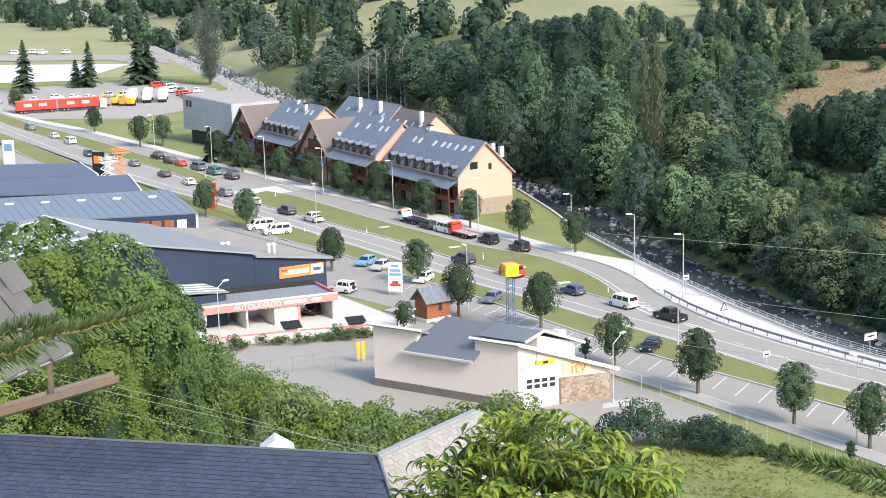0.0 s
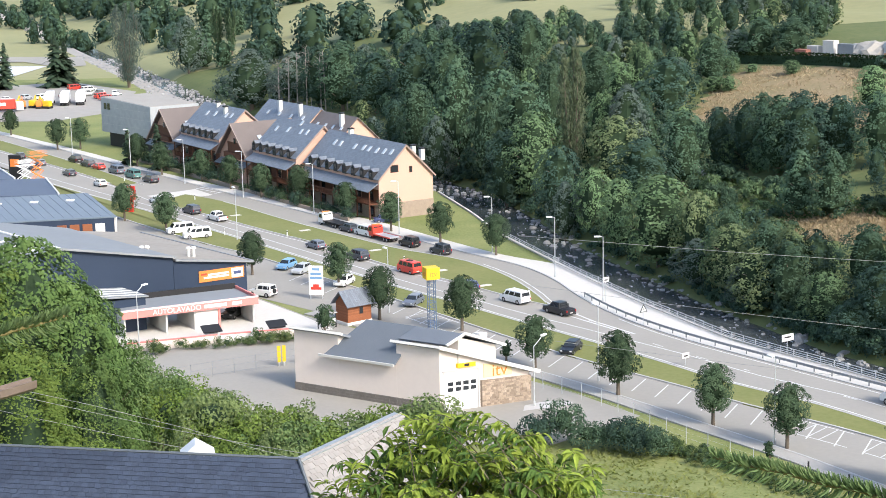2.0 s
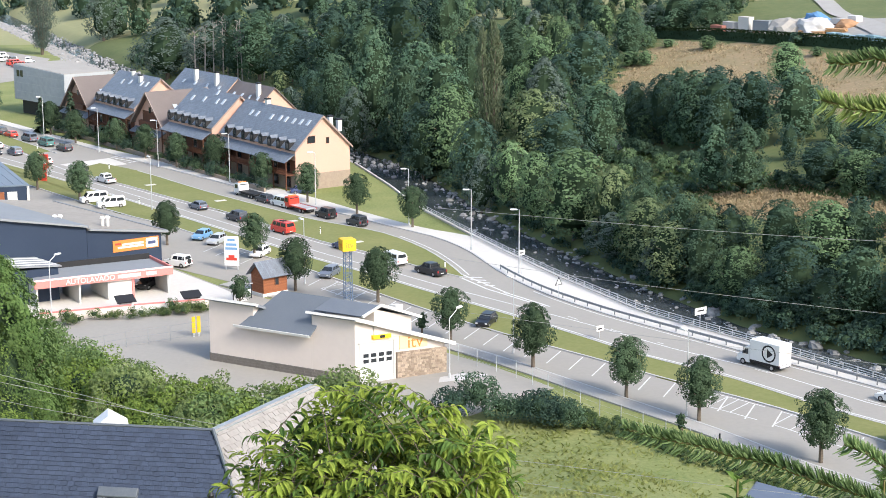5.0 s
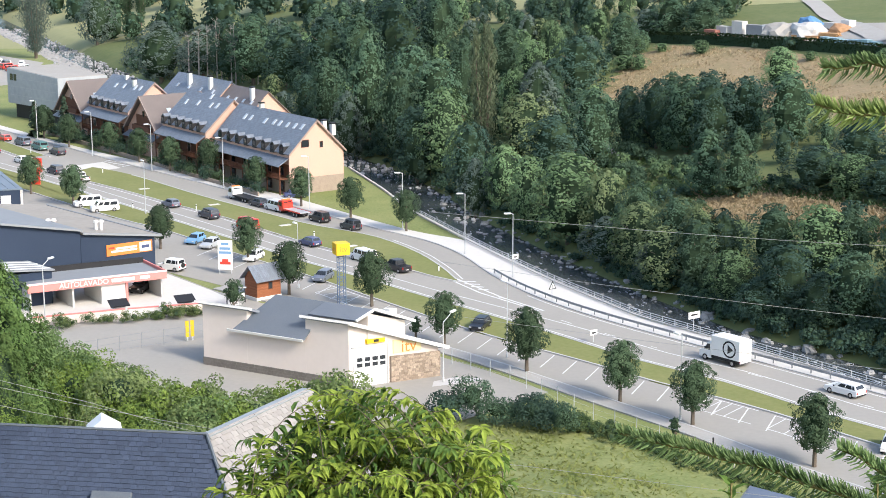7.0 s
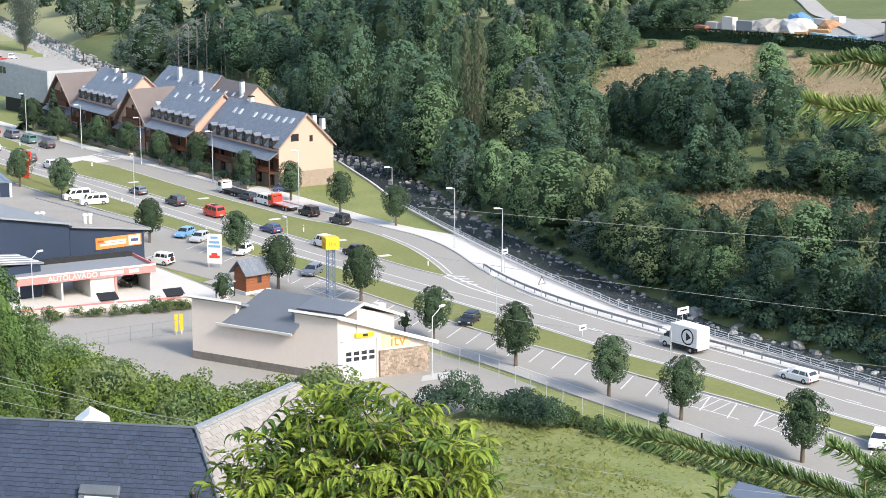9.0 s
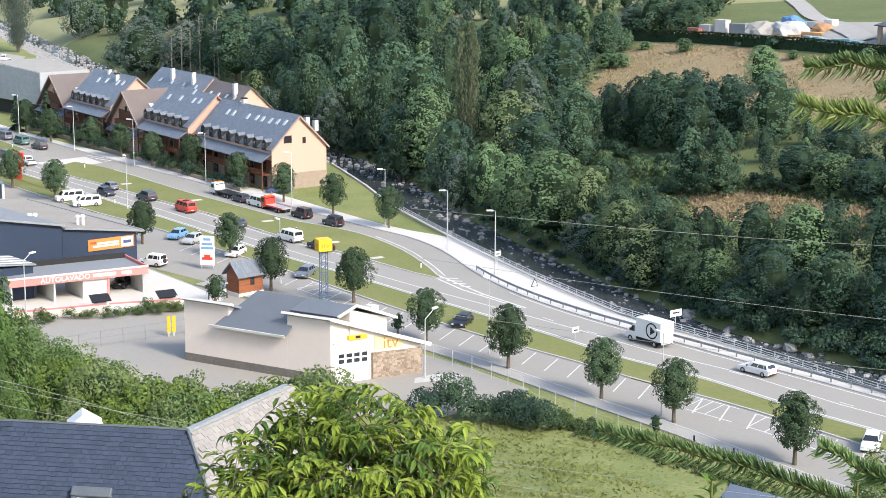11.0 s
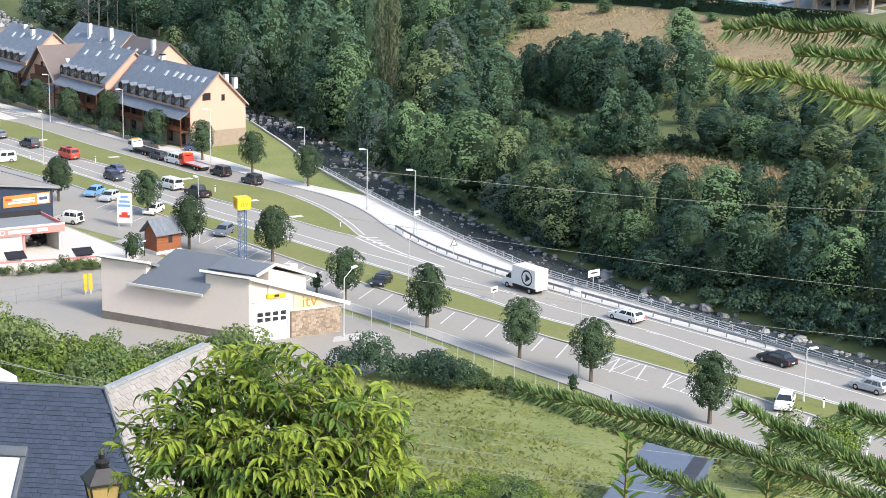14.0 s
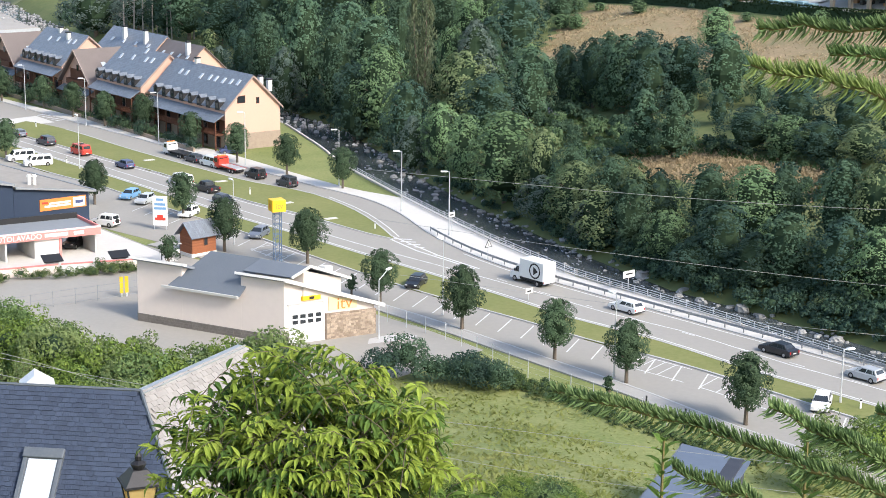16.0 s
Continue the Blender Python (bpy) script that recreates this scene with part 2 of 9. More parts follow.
def bank(y):
    """Where the river's near wall stands."""
    return float(np.interp(y, BANK_Y, BANK_X))


def inside(poly, x, y):
    """Whether a point of the plan lies within a closed outline."""
    hit = False
    for (x0, y0), (x1, y1) in zip(poly, poly[1:] + poly[:1]):
        if (y0 > y) != (y1 > y) and x < x0 + (y - y0) / (y1 - y0) * (x1 - x0):
            hit = not hit
    return hit


def ease(a, b, v):
    t = min(1.0, max(0.0, (v - a) / (b - a)))
    return t * t * (3 - 2 * t)


def terrain(x, y):
    u = x - bank(y)
    if u < -0.005:
        v = 0.797 * x + 0.604 * y
        s = max((y - 160) / 160, (v - 112) / 112)
        z = -0.06 + 51.5 * max(0.0, -s) ** 1.3 * (1 - 0.1 * ease(25, 90, abs(x)))   # the slope below the balcony
        return z
    if u < 12:
        return -2.1 - 0.5 * sin(u / 12 * pi)
    hill = 0.0
    rise = u - 16
    if rise > 0:
        hill = 0.205 * min(rise, 118) + 0.02 * max(0, min(rise - 118, 75)) + 0.33 * max(0, rise - 193)
        hill += 1.2 * noise.noise((x * 0.03, y * 0.03, 0.3)) * ease(0, 30, rise)
    return -2.1 + 2.6 * ease(11, 17, u) + hill


def build_ground():
    us = [-1500, -900, -600, -450, -350, -280, -230, -190, -160, -135, -115, -98, -84, -72, -60, -50, -40, -30, -20, -12, -6, -2, -0.35,
          -0.3, -0.01, 0.0, 1, 3, 5, 7, 9, 11, 11.9, 12.1, 13.5, 15, 17, 20, 24, 28, 33, 38, 44, 50, 57, 62, 66, 70, 74, 78, 82, 86, 90, 94, 98, 102, 106, 110, 114, 118,
          122, 126, 130, 135, 140, 147, 155, 170, 185, 200, 220, 250, 300, 380, 480, 650, 900, 1300]
    ys = list(range(-300, 0, 30)) + list(range(0, 130, 6)) + list(range(130, 420, 5)) + list(range(420, 760, 12)) + list(range(760, 1500, 40)) + [1600, 1800, 2100, 2500]
    vs = [(bank(y) + u, y, terrain(bank(y) + u, y)) for y in ys for u in us]
    w = len(us)
    fs, kinds = [], []
    for j in range(len(ys) - 1):
        for i in range(w - 1):
            fs.append((j * w + i, j * w + i + 1, (j + 1) * w + i + 1, (j + 1) * w + i))
            u, y = (us[i] + us[i + 1]) / 2, (ys[j] + ys[j + 1]) / 2
            kinds.append(ground_kind(u, y))
    ob = mesh_ob("ground", vs, fs, [GRASS, WOOD_FLOOR, DRY, FIELD, GRAVEL], smooth=True)
    ob.data.polygons.foreach_set("material_index", kinds)
    tagged(ob, "grassy valley floor and wooded hillside with dry patches", "ground", kind="structure")


CLEARING = ((37.6, 328.8), (43.5, 324.7), (46.8, 303.7), (51.8, 287), (58.8, 274.8), (65.5, 259.8), (71.8, 249.8), (80, 236), (76, 224), (67.7, 232.6), (55, 254), (47.9, 259.5),
            (43, 271), (37.9, 281.4), (34.4, 290), (36.5, 305))
DRY_STRIP = ((47.5, 270.5), (57.3, 266.5), (66, 254.5), (73, 244), (69, 238), (58.5, 250), (47, 259.5))
YARD = ((66, 411), (82, 386), (101, 358), (116, 340), (126, 365), (106, 397), (84, 410), (72, 420))
DRY_SLOPE = ((42.7, 366.4), (50.9, 392.7), (61.5, 411.9), (76, 387), (109.5, 328), (92.8, 275.5), (77.6, 289.8), (75, 322.9), (66, 335), (57, 347.7), (49, 349.3))


def ground_kind(u, y):
    n = noise.noise((u * 0.08, y * 0.05, 2.0))
    if 0 < u < 12.5 or (-8 < u < 0 and y > 470):
        return 4
    if inside(DRY_SLOPE, bank(y) + u, y):
        return 2
    if inside(YARD, bank(y) + u, y):
        return 4
    if u > 640:
        return 1
    if inside(DRY_STRIP, bank(y) + u, y):
        return 2
    if y > 610 or (u > 100 and y > 455):
        return 3
    return 1 if u > 12.5 else 0


build_ground()

# ---- river: water, walls, boulders, bank plants ----
def river():
    ys = [150 + 4 * k for k in range(40)] + [310 + 10 * k for k in range(60)]
    vs, fs = [], []
    for y in ys:
        for k in range(7):
            u = 0.0 + 12.6 * k / 6
            vs.append((bank(y) + u, y, -1.75 + 0.05 * noise.noise((u, y * 0.4, 0))))
    for j in range(len(ys) - 1):
        for i in range(6):
            o = j * 7 + i
            fs.append((o, o + 1, o + 8, o + 7))
    tagged(mesh_ob("water", vs, fs, WATER, smooth=True), "shallow dark mountain river with ripples", "river", kind="structure")
    # near wall
    w = [Vector((bank(y) - 0.35, y, 0)) for y in range(120, 344, 4)]
    strip("river_wall", w, offset(w[::1], 0.35)[::1], -2.4, 0.26, CONCRETE, "pale concrete retaining wall along the river", "wall")


river()


def lump(rng, r, seg=7, rings=4):
    """One worn boulder: verts and faces round the origin."""
    V, Fc = [], []
    k = [rng.uniform(0.7, 1.25) for _ in range(3)]
    for j in range(rings + 1):
        f = pi * j / rings
        for i in range(seg):
            a = 2 * pi * i / seg + 0.4 * j
            q = r * rng.uniform(0.82, 1.12)
            V.append((q * k[0] * sin(f) * cos(a), q * k[1] * sin(f) * sin(a), 0.62 * q * k[2] * cos(f)))
    for j in range(rings):
        for i in range(seg):
            Fc.append((j * seg + i, (j + 1) * seg + i, (j + 1) * seg + (i + 1) % seg, j * seg + (i + 1) % seg))
    return V, Fc


def boulders():
    rng = random.Random(21)
    shapes = []
    for k in range(8):
        V, Fc = lump(rng, 1.0)
        me = bpy.data.meshes.new("boulder")
        me.from_pydata(V, [], Fc)
        me.materials.append(ROCK)
        shapes.append(me)
    for k in range(290):
        y = rng.uniform(176, 340)
        u = 11.8 + rng.gauss(0, 0.9) if rng.random() < 0.72 else rng.uniform(4, 11.5)
        s = rng.uniform(0.2, 0.5) if rng.random() < 0.9 else rng.uniform(0.5, 0.85)
        x = bank(y) + u
        ob = new("boulder", shapes[rng.randrange(8)])
        tagged(ob, "grey river boulder lying in the shallow water", "boulder", "river boulders")
        ob.matrix_world = pose(x, y, max(terrain(x, y), -1.8) + 0.1 * s, 0, 0, rng.uniform(0, 360)) @ Matrix.Diagonal((s, s, s, 1))
    for x, y, s in ((41.0, 221.5, 1.5), (43.4, 219.6, 1.35), (50.6, 204.0, 1.2)):
        ob = new("boulder", shapes[1])
        tagged(ob, "large pale boulder standing in the river", "boulder", "river boulders")
        ob.matrix_world = pose(x, y, -1.6, 0, 0, rng.uniform(0, 360)) @ Matrix.Diagonal((s, s, s, 1))
    # the farther stretch, upstream
    V0, F0, o = [], [], 0
    for k in range(1500):
        y = rng.uniform(340, 720)
        x = bank(y) + (rng.uniform(1, 16) if y < 470 else rng.uniform(-7, 13))
        V, Fc = lump(rng, rng.uniform(0.25, 0.65), 6, 3)
        V0 += [(a + x, b + y, c + (-1.6 if x > bank(y) else 0)) for a, b, c in V]
        F0 += [tuple(i + o for i in f) for f in Fc]
        o += len(V)
    tagged(mesh_ob("river_stones", V0, F0, PALE_ROCK), "pale stones in the upstream river bed", "stones", kind="stuff")
    V0, F0, o = [], [], 0
    for k in range(260):
        y = rng.uniform(180, 420)
        u = rng.uniform(5, 11.5)
        n, w = rng.uniform(0.4, 1.3), rng.uniform(0.04, 0.11)
        x = bank(y) + u
        dx = (bank(y + 1) - bank(y))
        V0 += [(x - w, y, -1.66), (x + dx * n * .5, y + n * .5, -1.66), (x + w + dx * n, y + n, -1.66), (x + w, y + n * .3, -1.66)]
        F0.append((o, o + 3, o + 2, o + 1))
        o += 4
    tagged(mesh_ob("white_water", V0, F0, FOAM), "streaks of white water over the stones", "water", kind="stuff")


boulders()

# ---- roads, verges, pavements ----
NEAR_EDGE = spline([(-330, 720), (-240, 585), (-155.9, 450.6), (-120.5, 394.7), (-92.8, 355.7), (-68.9, 325.1), (-50.7, 300.5), (-42.8, 289.6), (-35.8, 279.9), (-29.0, 270.4), (-21.7, 260.1),
                    (-15.1, 250.9), (-6.2, 240.0), (1.8, 229.3), (9.8, 219.1), (20.2, 205.4), (27.9, 194.5), (35.6, 186.3), (41.3, 178.2), (45.1, 172.6), (51.5, 165.0), (75, 135), (110, 92)])
FAR_EDGE = spline([(-345, 748), (-250, 610), (-164, 474.7), (-124.5, 418.5), (-90.1, 370.8), (-65.6, 331.4), (-53.1, 315.4), (-41.2, 299.7), (-30.6, 286.5), (-20.8, 272.0), (-13.9, 262.5), (-6.5, 254.0),
                   (-1.3, 247.2), (3.5, 240.8), (7.3, 236.9)])
ISLAND_BACK = spline([(-345, 765), (-250, 625), (-166, 489), (-127.9, 436), (-93.1, 385), (-71.0, 351.2), (-57.4, 336.8), (-50.4, 327.9), (-39.5, 311.7), (-32.2, 301.7), (-22.0, 288.3), (-15.7, 280.2),
                      (-10.8, 275.9), (-5.0, 270.3), (-0.5, 262.8), (3.2, 254.5), (6.2, 244.4), (7.5, 238.4)])
KERB_LINE = spline([(-350, 772), (-255, 632), (-169.9, 496), (-128.6, 444.5), (-88.4, 390), (-61.3, 352.5), (-49.5, 336.5), (-21.7, 299.3), (-3.3, 274.5), (4, 265.5), (8.8, 255),
                    (12.5, 241.5), (17.5, 228.5), (25, 215.6), (37.2, 199.5), (53, 179.5), (60.3, 170.1), (84, 140), (120, 97)])
PAVE_BACK = spline([(-352, 780), (-258, 640), (-172, 504), (-131.4, 452.5), (-98.3, 408.5), (-72.3, 371.4), (-50.6, 344), (-34.4, 323.0), (-20.3, 305.5), (-5.2, 283.0), (3.0, 272)]
                   + [(bank(y) - 0.4, y) for y in (266, 260, 253, 244, 235, 225, 215, 207, 199, 186, 173, 156, 140, 95)])
VERGE_KERB = spline([(-155, 440), (-126, 390), (-98, 352), (-55, 294), (-39.7, 276.1), (-28.6, 260.4), (-14.7, 242.1), (-7.7, 231.9), (3.9, 215.3), (12.7, 203.9),
                     (22.4, 192.8), (28.7, 185), (35.4, 178), (40.9, 171.4), (47.7, 162), (70, 133), (104, 90)])
LOT_KERB = spline([(-25.5, 235.4), (-17, 227.0), (5.6, 200.9), (12, 193.2), (23.2, 178.0), (31.4, 167.0), (39.7, 154), (46, 146), (66, 118), (98, 77)])

strip("road", NEAR_EDGE, KERB_LINE, -0.3, 0.0, ASPHALT, "grey asphalt main road with a side road", "road")
strip("parking_lane", VERGE_KERB, [Vector((-152, 420, 0)), Vector((-95, 330, 0)), Vector((-62, 280, 0)), Vector((-36, 246, 0))] + LOT_KERB, -0.3, -0.02, ASPHALT, "grey asphalt parking strip with white bays", "road")


def stretch(line, y_far, y_near):
    return [p for p in line if y_near <= p.y <= y_far]


strip("verge", stretch(FAR_EDGE, 900, 353), stretch(ISLAND_BACK, 900, 358), -0.3, 0.10, LAWN, "mown grass island between the two roads", "verge")
strip("verge", stretch(FAR_EDGE, 337, 100), stretch(ISLAND_BACK, 343, 100), -0.3, 0.10, LAWN, "mown grass island between the two roads", "verge")
strip("verge", VERGE_KERB, NEAR_EDGE, -0.3, 0.10, LAWN, "mown grass verge beside the main road", "verge")
strip("pavement", KERB_LINE, PAVE_BACK, -0.3, 0.12, CONCRETE, "pale concrete pavement along the river road", "pavement")
strip("pavement", LOT_KERB, offset(LOT_KERB, 2.4), -0.3, 0.11, WORN_PAVING, "pale concrete pavement beside the parking bays", "pavement")
tagged(mesh_ob("forecourt", [(-75, 180, 0), (-20, 172, 0), (6, 172, 0), (16, 182, 0), (9.5, 191, 0), (3, 198.5, 0), (-19, 224.6, 0), (-27, 233, 0), (-36, 246, 0), (-62, 280, 0), (-95, 300, 0)],
               [tuple(range(11))], ASPHALT), "grey asphalt forecourt of the test station", "forecourt", kind="structure")

# ---- buildings ----
def poly_prism(bm, pts, z0, z1):
    """Upright block over a plan; z1 may be one height or one for each corner."""
    h = z1 if isinstance(z1, (list, tuple)) else [z1] * len(pts)
    a = [bm.verts.new((x, y, z0)) for x, y in pts]
    b = [bm.verts.new((x, y, k)) for (x, y), k in zip(pts, h)]
    fs = [bm.faces.new(a[::-1]), bm.faces.new(b)]
    for i in range(len(pts)):
        j = (i + 1) % len(pts)
        fs.append(bm.faces.new((a[i], a[j], b[j], b[i])))
    bmesh.ops.recalc_face_normals(bm, faces=fs)
    return bm


def slab(bm, quad, thick):
    """A sloped plate: four corners of its top face."""
    q = [Vector(p) for p in quad]
    n = (q[1] - q[0]).cross(q[3] - q[0]).normalized()
    if n.z < 0:
        n = -n
    a, b = [bm.verts.new(p) for p in q], [bm.verts.new(p - n * thick) for p in q]
    fs = [bm.faces.new(a), bm.faces.new(b[::-1])] + [bm.faces.new((a[i], b[i], b[(i + 1) % 4], a[(i + 1) % 4])) for i in range(4)]
    bmesh.ops.recalc_face_normals(bm, faces=fs)
    return bm


def slate_material():
    """Slate roofing seen from afar: rows of small slates of uneven tone."""
    m = material("slate roofing", (0.135, 0.155, 0.185), (0.195, 0.215, 0.245), rough=0.45, scale=0.5, fine=5, spread=0.7, spec=0.5)
    n, l = m.node_tree.nodes, m.node_tree.links
    b = n["Principled BSDF"]
    br, co = n.new("ShaderNodeTexBrick"), n.new("ShaderNodeTexCoord")
    mp = n.new("ShaderNodeMapping")
    mp.inputs["Rotation"].default_value = (0, 0, radians(90))
    l.new(co.outputs["Object"], mp.inputs["Vector"])
    l.new(mp.outputs[0], br.inputs["Vector"])
    br.inputs["Scale"].default_value = 1.0
    br.inputs["Brick Width"].default_value, br.inputs["Row Height"].default_value, br.inputs["Mortar Size"].default_value = 0.5, 0.3, 0.012
    br.inputs["Color1"].default_value, br.inputs["Color2"].default_value, br.inputs["Mortar"].default_value = (0.85, 0.85, 0.85, 1), (1.12, 1.12, 1.12, 1), (0.6, 0.6, 0.6, 1)
    mul = n.new("ShaderNodeMix")
    mul.data_type, mul.blend_type = "RGBA", "MULTIPLY"
    mul.inputs[0].default_value = 1.0
    l.new(b.inputs["Base Color"].links[0].from_socket, mul.inputs[6])
    l.new(br.outputs["Color"], mul.inputs[7])
    l.new(mul.outputs[2], b.inputs["Base Color"])
    return m


SLATE_FAR = slate_material()
BROWN_ROOF = material("brown slate roof", (0.13, 0.11, 0.10), (0.18, 0.15, 0.14), rough=0.6, scale=0.6, fine=5, spread=0.7)
SKYLIGHT = material("roof window glass", (0.45, 0.5, 0.55), (0.55, 0.6, 0.65), rough=0.08, scale=1, spec=0.9)
BARGE = material("weathered pinkish barge board", (0.36, 0.27, 0.23), (0.28, 0.21, 0.18), rough=0.8, scale=0.8)
ROW_AT = pose(-21.1, 308.8, 0, 0, 0, 33.45)
EAVE, RIDGE, WIDE = 7.8, 13.6, 11.7
SLOPE = (RIDGE - EAVE) / (WIDE / 2)


def window_at(parent, x, y, z, w, h, axis, frame_mat=None):
    """A window with frame and pane; axis: the way it faces, 'x-', 'y-' or 'x+'."""
    f = frame_mat or WOOD
    d = 0.06
    if axis == "y-":
        fr, pa = boxbm(x - w / 2, x + w / 2, y - d, y + 0.02, z, z + h), boxbm(x - w / 2 + .1, x + w / 2 - .1, y - d - .012, y - d + .02, z + .1, z + h - .1)
    elif axis == "x-":
        fr, pa = boxbm(x - d, x + 0.02, y - w / 2, y + w / 2, z, z + h), boxbm(x - d - .012, x - d + .02, y - w / 2 + .1, y + w / 2 - .1, z + .1, z + h - .1)
    else:
        fr, pa = boxbm(x - 0.02, x + d, y - w / 2, y + w / 2, z, z + h), boxbm(x + d - .02, x + d + .012, y - w / 2 + .1, y + w / 2 - .1, z + .1, z + h - .1)
    o = part("window", fr, f, parent)
    part("pane", pa, CAR_GLASS, o)


def terrace(y0, y1, dormers, skylights, label, front=0.0, lift=0.0, chimneys=()):
    """One block of terraced houses: x across (street side at 0), y along the row."""
    t = thing("terraced_house", label, "house", ROW_AT, "terraced houses")
    e, r = EAVE + lift, RIDGE + lift
    bm = bmesh.new()
    prism(bm, [(front, 2.9), (WIDE, 2.9), (WIDE, e - .05), (WIDE / 2 + front / 2, r - .05), (front, e - .05)], y0, y1)
    part("wall", bm, PEACH_WALL, t)
    part("stone_base", boxbm(front - .04, WIDE + .04, y0 - .04, y1, -0.4, 2.95), STONE, t, "rubble stone ground floor")
    for s in (-1, 1):
        c = WIDE / 2 + front / 2
        edge = front - .35 if s < 0 else WIDE + .5
        z_edge = e - (.35 if s < 0 else .5) * SLOPE
        bm = bmesh.new()
        slab(bm, [(c, y0 - .45, r + .12), (c, y1 + .2, r + .12), (edge, y1 + .2, z_edge + .12), (edge, y0 - .45, z_edge + .12)], 0.16)
        part("roof", bm, SLATE_FAR, t)
        bm = bmesh.new()
        slab(bm, [(c, y0 - .55, r + .08), (c, y0 - .44, r + .08), (edge, y0 - .44, z_edge + .08), (edge, y0 - .55, z_edge + .08)], 0.3)
        part("barge_board", bm, BARGE, t, "pinkish grey barge board")
    # lower pent roof over the timber balcony
    bm = bmesh.new()
    slab(bm, [(front + .1, y0 + .2, e - .9), (front + .1, y1 - .2, e - .9), (front - 2.3, y1 - .2, e - 2.35), (front - 2.3, y0 + .2, e - 2.35)], 0.14)
    part("pent_roof", bm, SLATE_FAR, t)
    part("balcony", boxbm(front - 1.9, front, y0 + .3, y1 - .3, 2.9, 3.1), WOOD, t, "brown timber balcony")
    rail_bm = bmesh.new()
    box(rail_bm, front - 1.92, front - 1.82, y0 + .3, y1 - .3, 3.98, 4.1)
    k = y0 + .4
    while k < y1 - .4:
        box(rail_bm, front - 1.9, front - 1.84, k, k + .09, 3.1, 4.0)
        k += .24
    part("balcony_rail", rail_bm, WOOD, t)
    part("timber_wall", boxbm(front - .05, front + .03, y0 + .1, y1 - .1, 3.1, 5.6), WOOD, t)
    n = max(2, int((y1 - y0) / 4.8))
    for k in range(n + 1):
        y = y0 + .4 + (y1 - y0 - .8) * k / n
        part("post", boxbm(front - 1.95, front - 1.75, y - .1, y + .1, 0, e - 2.3), WOOD, t)
        if k < n:
            window_at(t, front - .05, y + 2.2, 3.3, 1.5, 1.9, "x-", PEACH_WALL if k % 2 else WOOD)
            window_at(t, front - .05, y + 2.2, 0.4, 1.8, 2.0, "x-")
    for y in dormers:
        d = part("dormer", boxbm(front - .4, front + 2.1, y - .72, y + .72, e - .45, e + 1.1), BLACK_TRIM, t, "small slate-hung dormer")
        for s in (-1, 1):
            bm = bmesh.new()
            slab(bm, [(front - .3, y, e + 1.62), (front + 2.3, y, e + 1.62), (front + 2.3, y + s * .8, e + 1.08), (front - .3, y + s * .8, e + 1.08)], 0.08)
            part("dormer_roof", bm, SLATE_FAR, d)
        part("pane", boxbm(front - .43, front - .39, y - .42, y + .42, e + .0, e + .85), CAR_GLASS, d)
    for y, c in skylights:
        z = e + (c - front) * SLOPE * (WIDE / (WIDE - front)) + .12
        a = math.degrees(math.atan(SLOPE))
        o = part("skylight", boxbm(-.65, .65, -.42, .42, 0, .1, bevel=.02), STEEL, t)
        o.matrix_local = pose(c, y, z, 0, -a, 0)
        o2 = part("pane", boxbm(-.55, .55, -.34, .34, .1, .115), SKYLIGHT, o)
    for x, y, h in chimneys:
        o = part("chimney", boxbm(x - .4, x + .4, y - .45, y + .45, r - 3.5, r + h, bevel=.03), BRIGHT, t)
        part("chimney_cap", boxbm(x - .5, x + .5, y - .55, y + .55, r + h, r + h + .25), BLACK_TRIM, o)
    return t


h1 = terrace(0, 29.5, [2.3 + 3.45 * k for k in range(8)], [(2.2, 4.2), (4.7, 4.1), (7.3, 4.0), (10.2, 4), (12.4, 4), (15.7, 3.9), (21.4, 3.9), (23.8, 3.9)],
             "peach terraced houses with slate roof and dormers at the row's end", 0, 0, ((10.6, 2.0, -1.4), (10.8, 5.5, -1.2), (6.0, 21.0, .9)))
window_at(h1, 3.4, 0, 8.6, 1.7, 1.4, "y-")
window_at(h1, 6.9, 0, 8.3, .7, 1.2, "y-")
terrace(31.5, 51, [34 + 3.2 * k for k in range(6)], [(35, 3.6), (37.5, 3.5), (43, 3.4), (48, 3.2), (40, 5.0)], "peach terraced houses with slate roof and timber balconies", -1.0, 0.6)
terrace(68, 89, [71 + 3.2 * k for k in range(6)], [(71, 3.6), (73.5, 3.5), (79, 3.4), (83, 3.2)], "peach terraced houses with slate roof and tall chimneys", -1.0, 0.8, ((4.0, 75, 0.1), (5.0, 81, 0.6)))


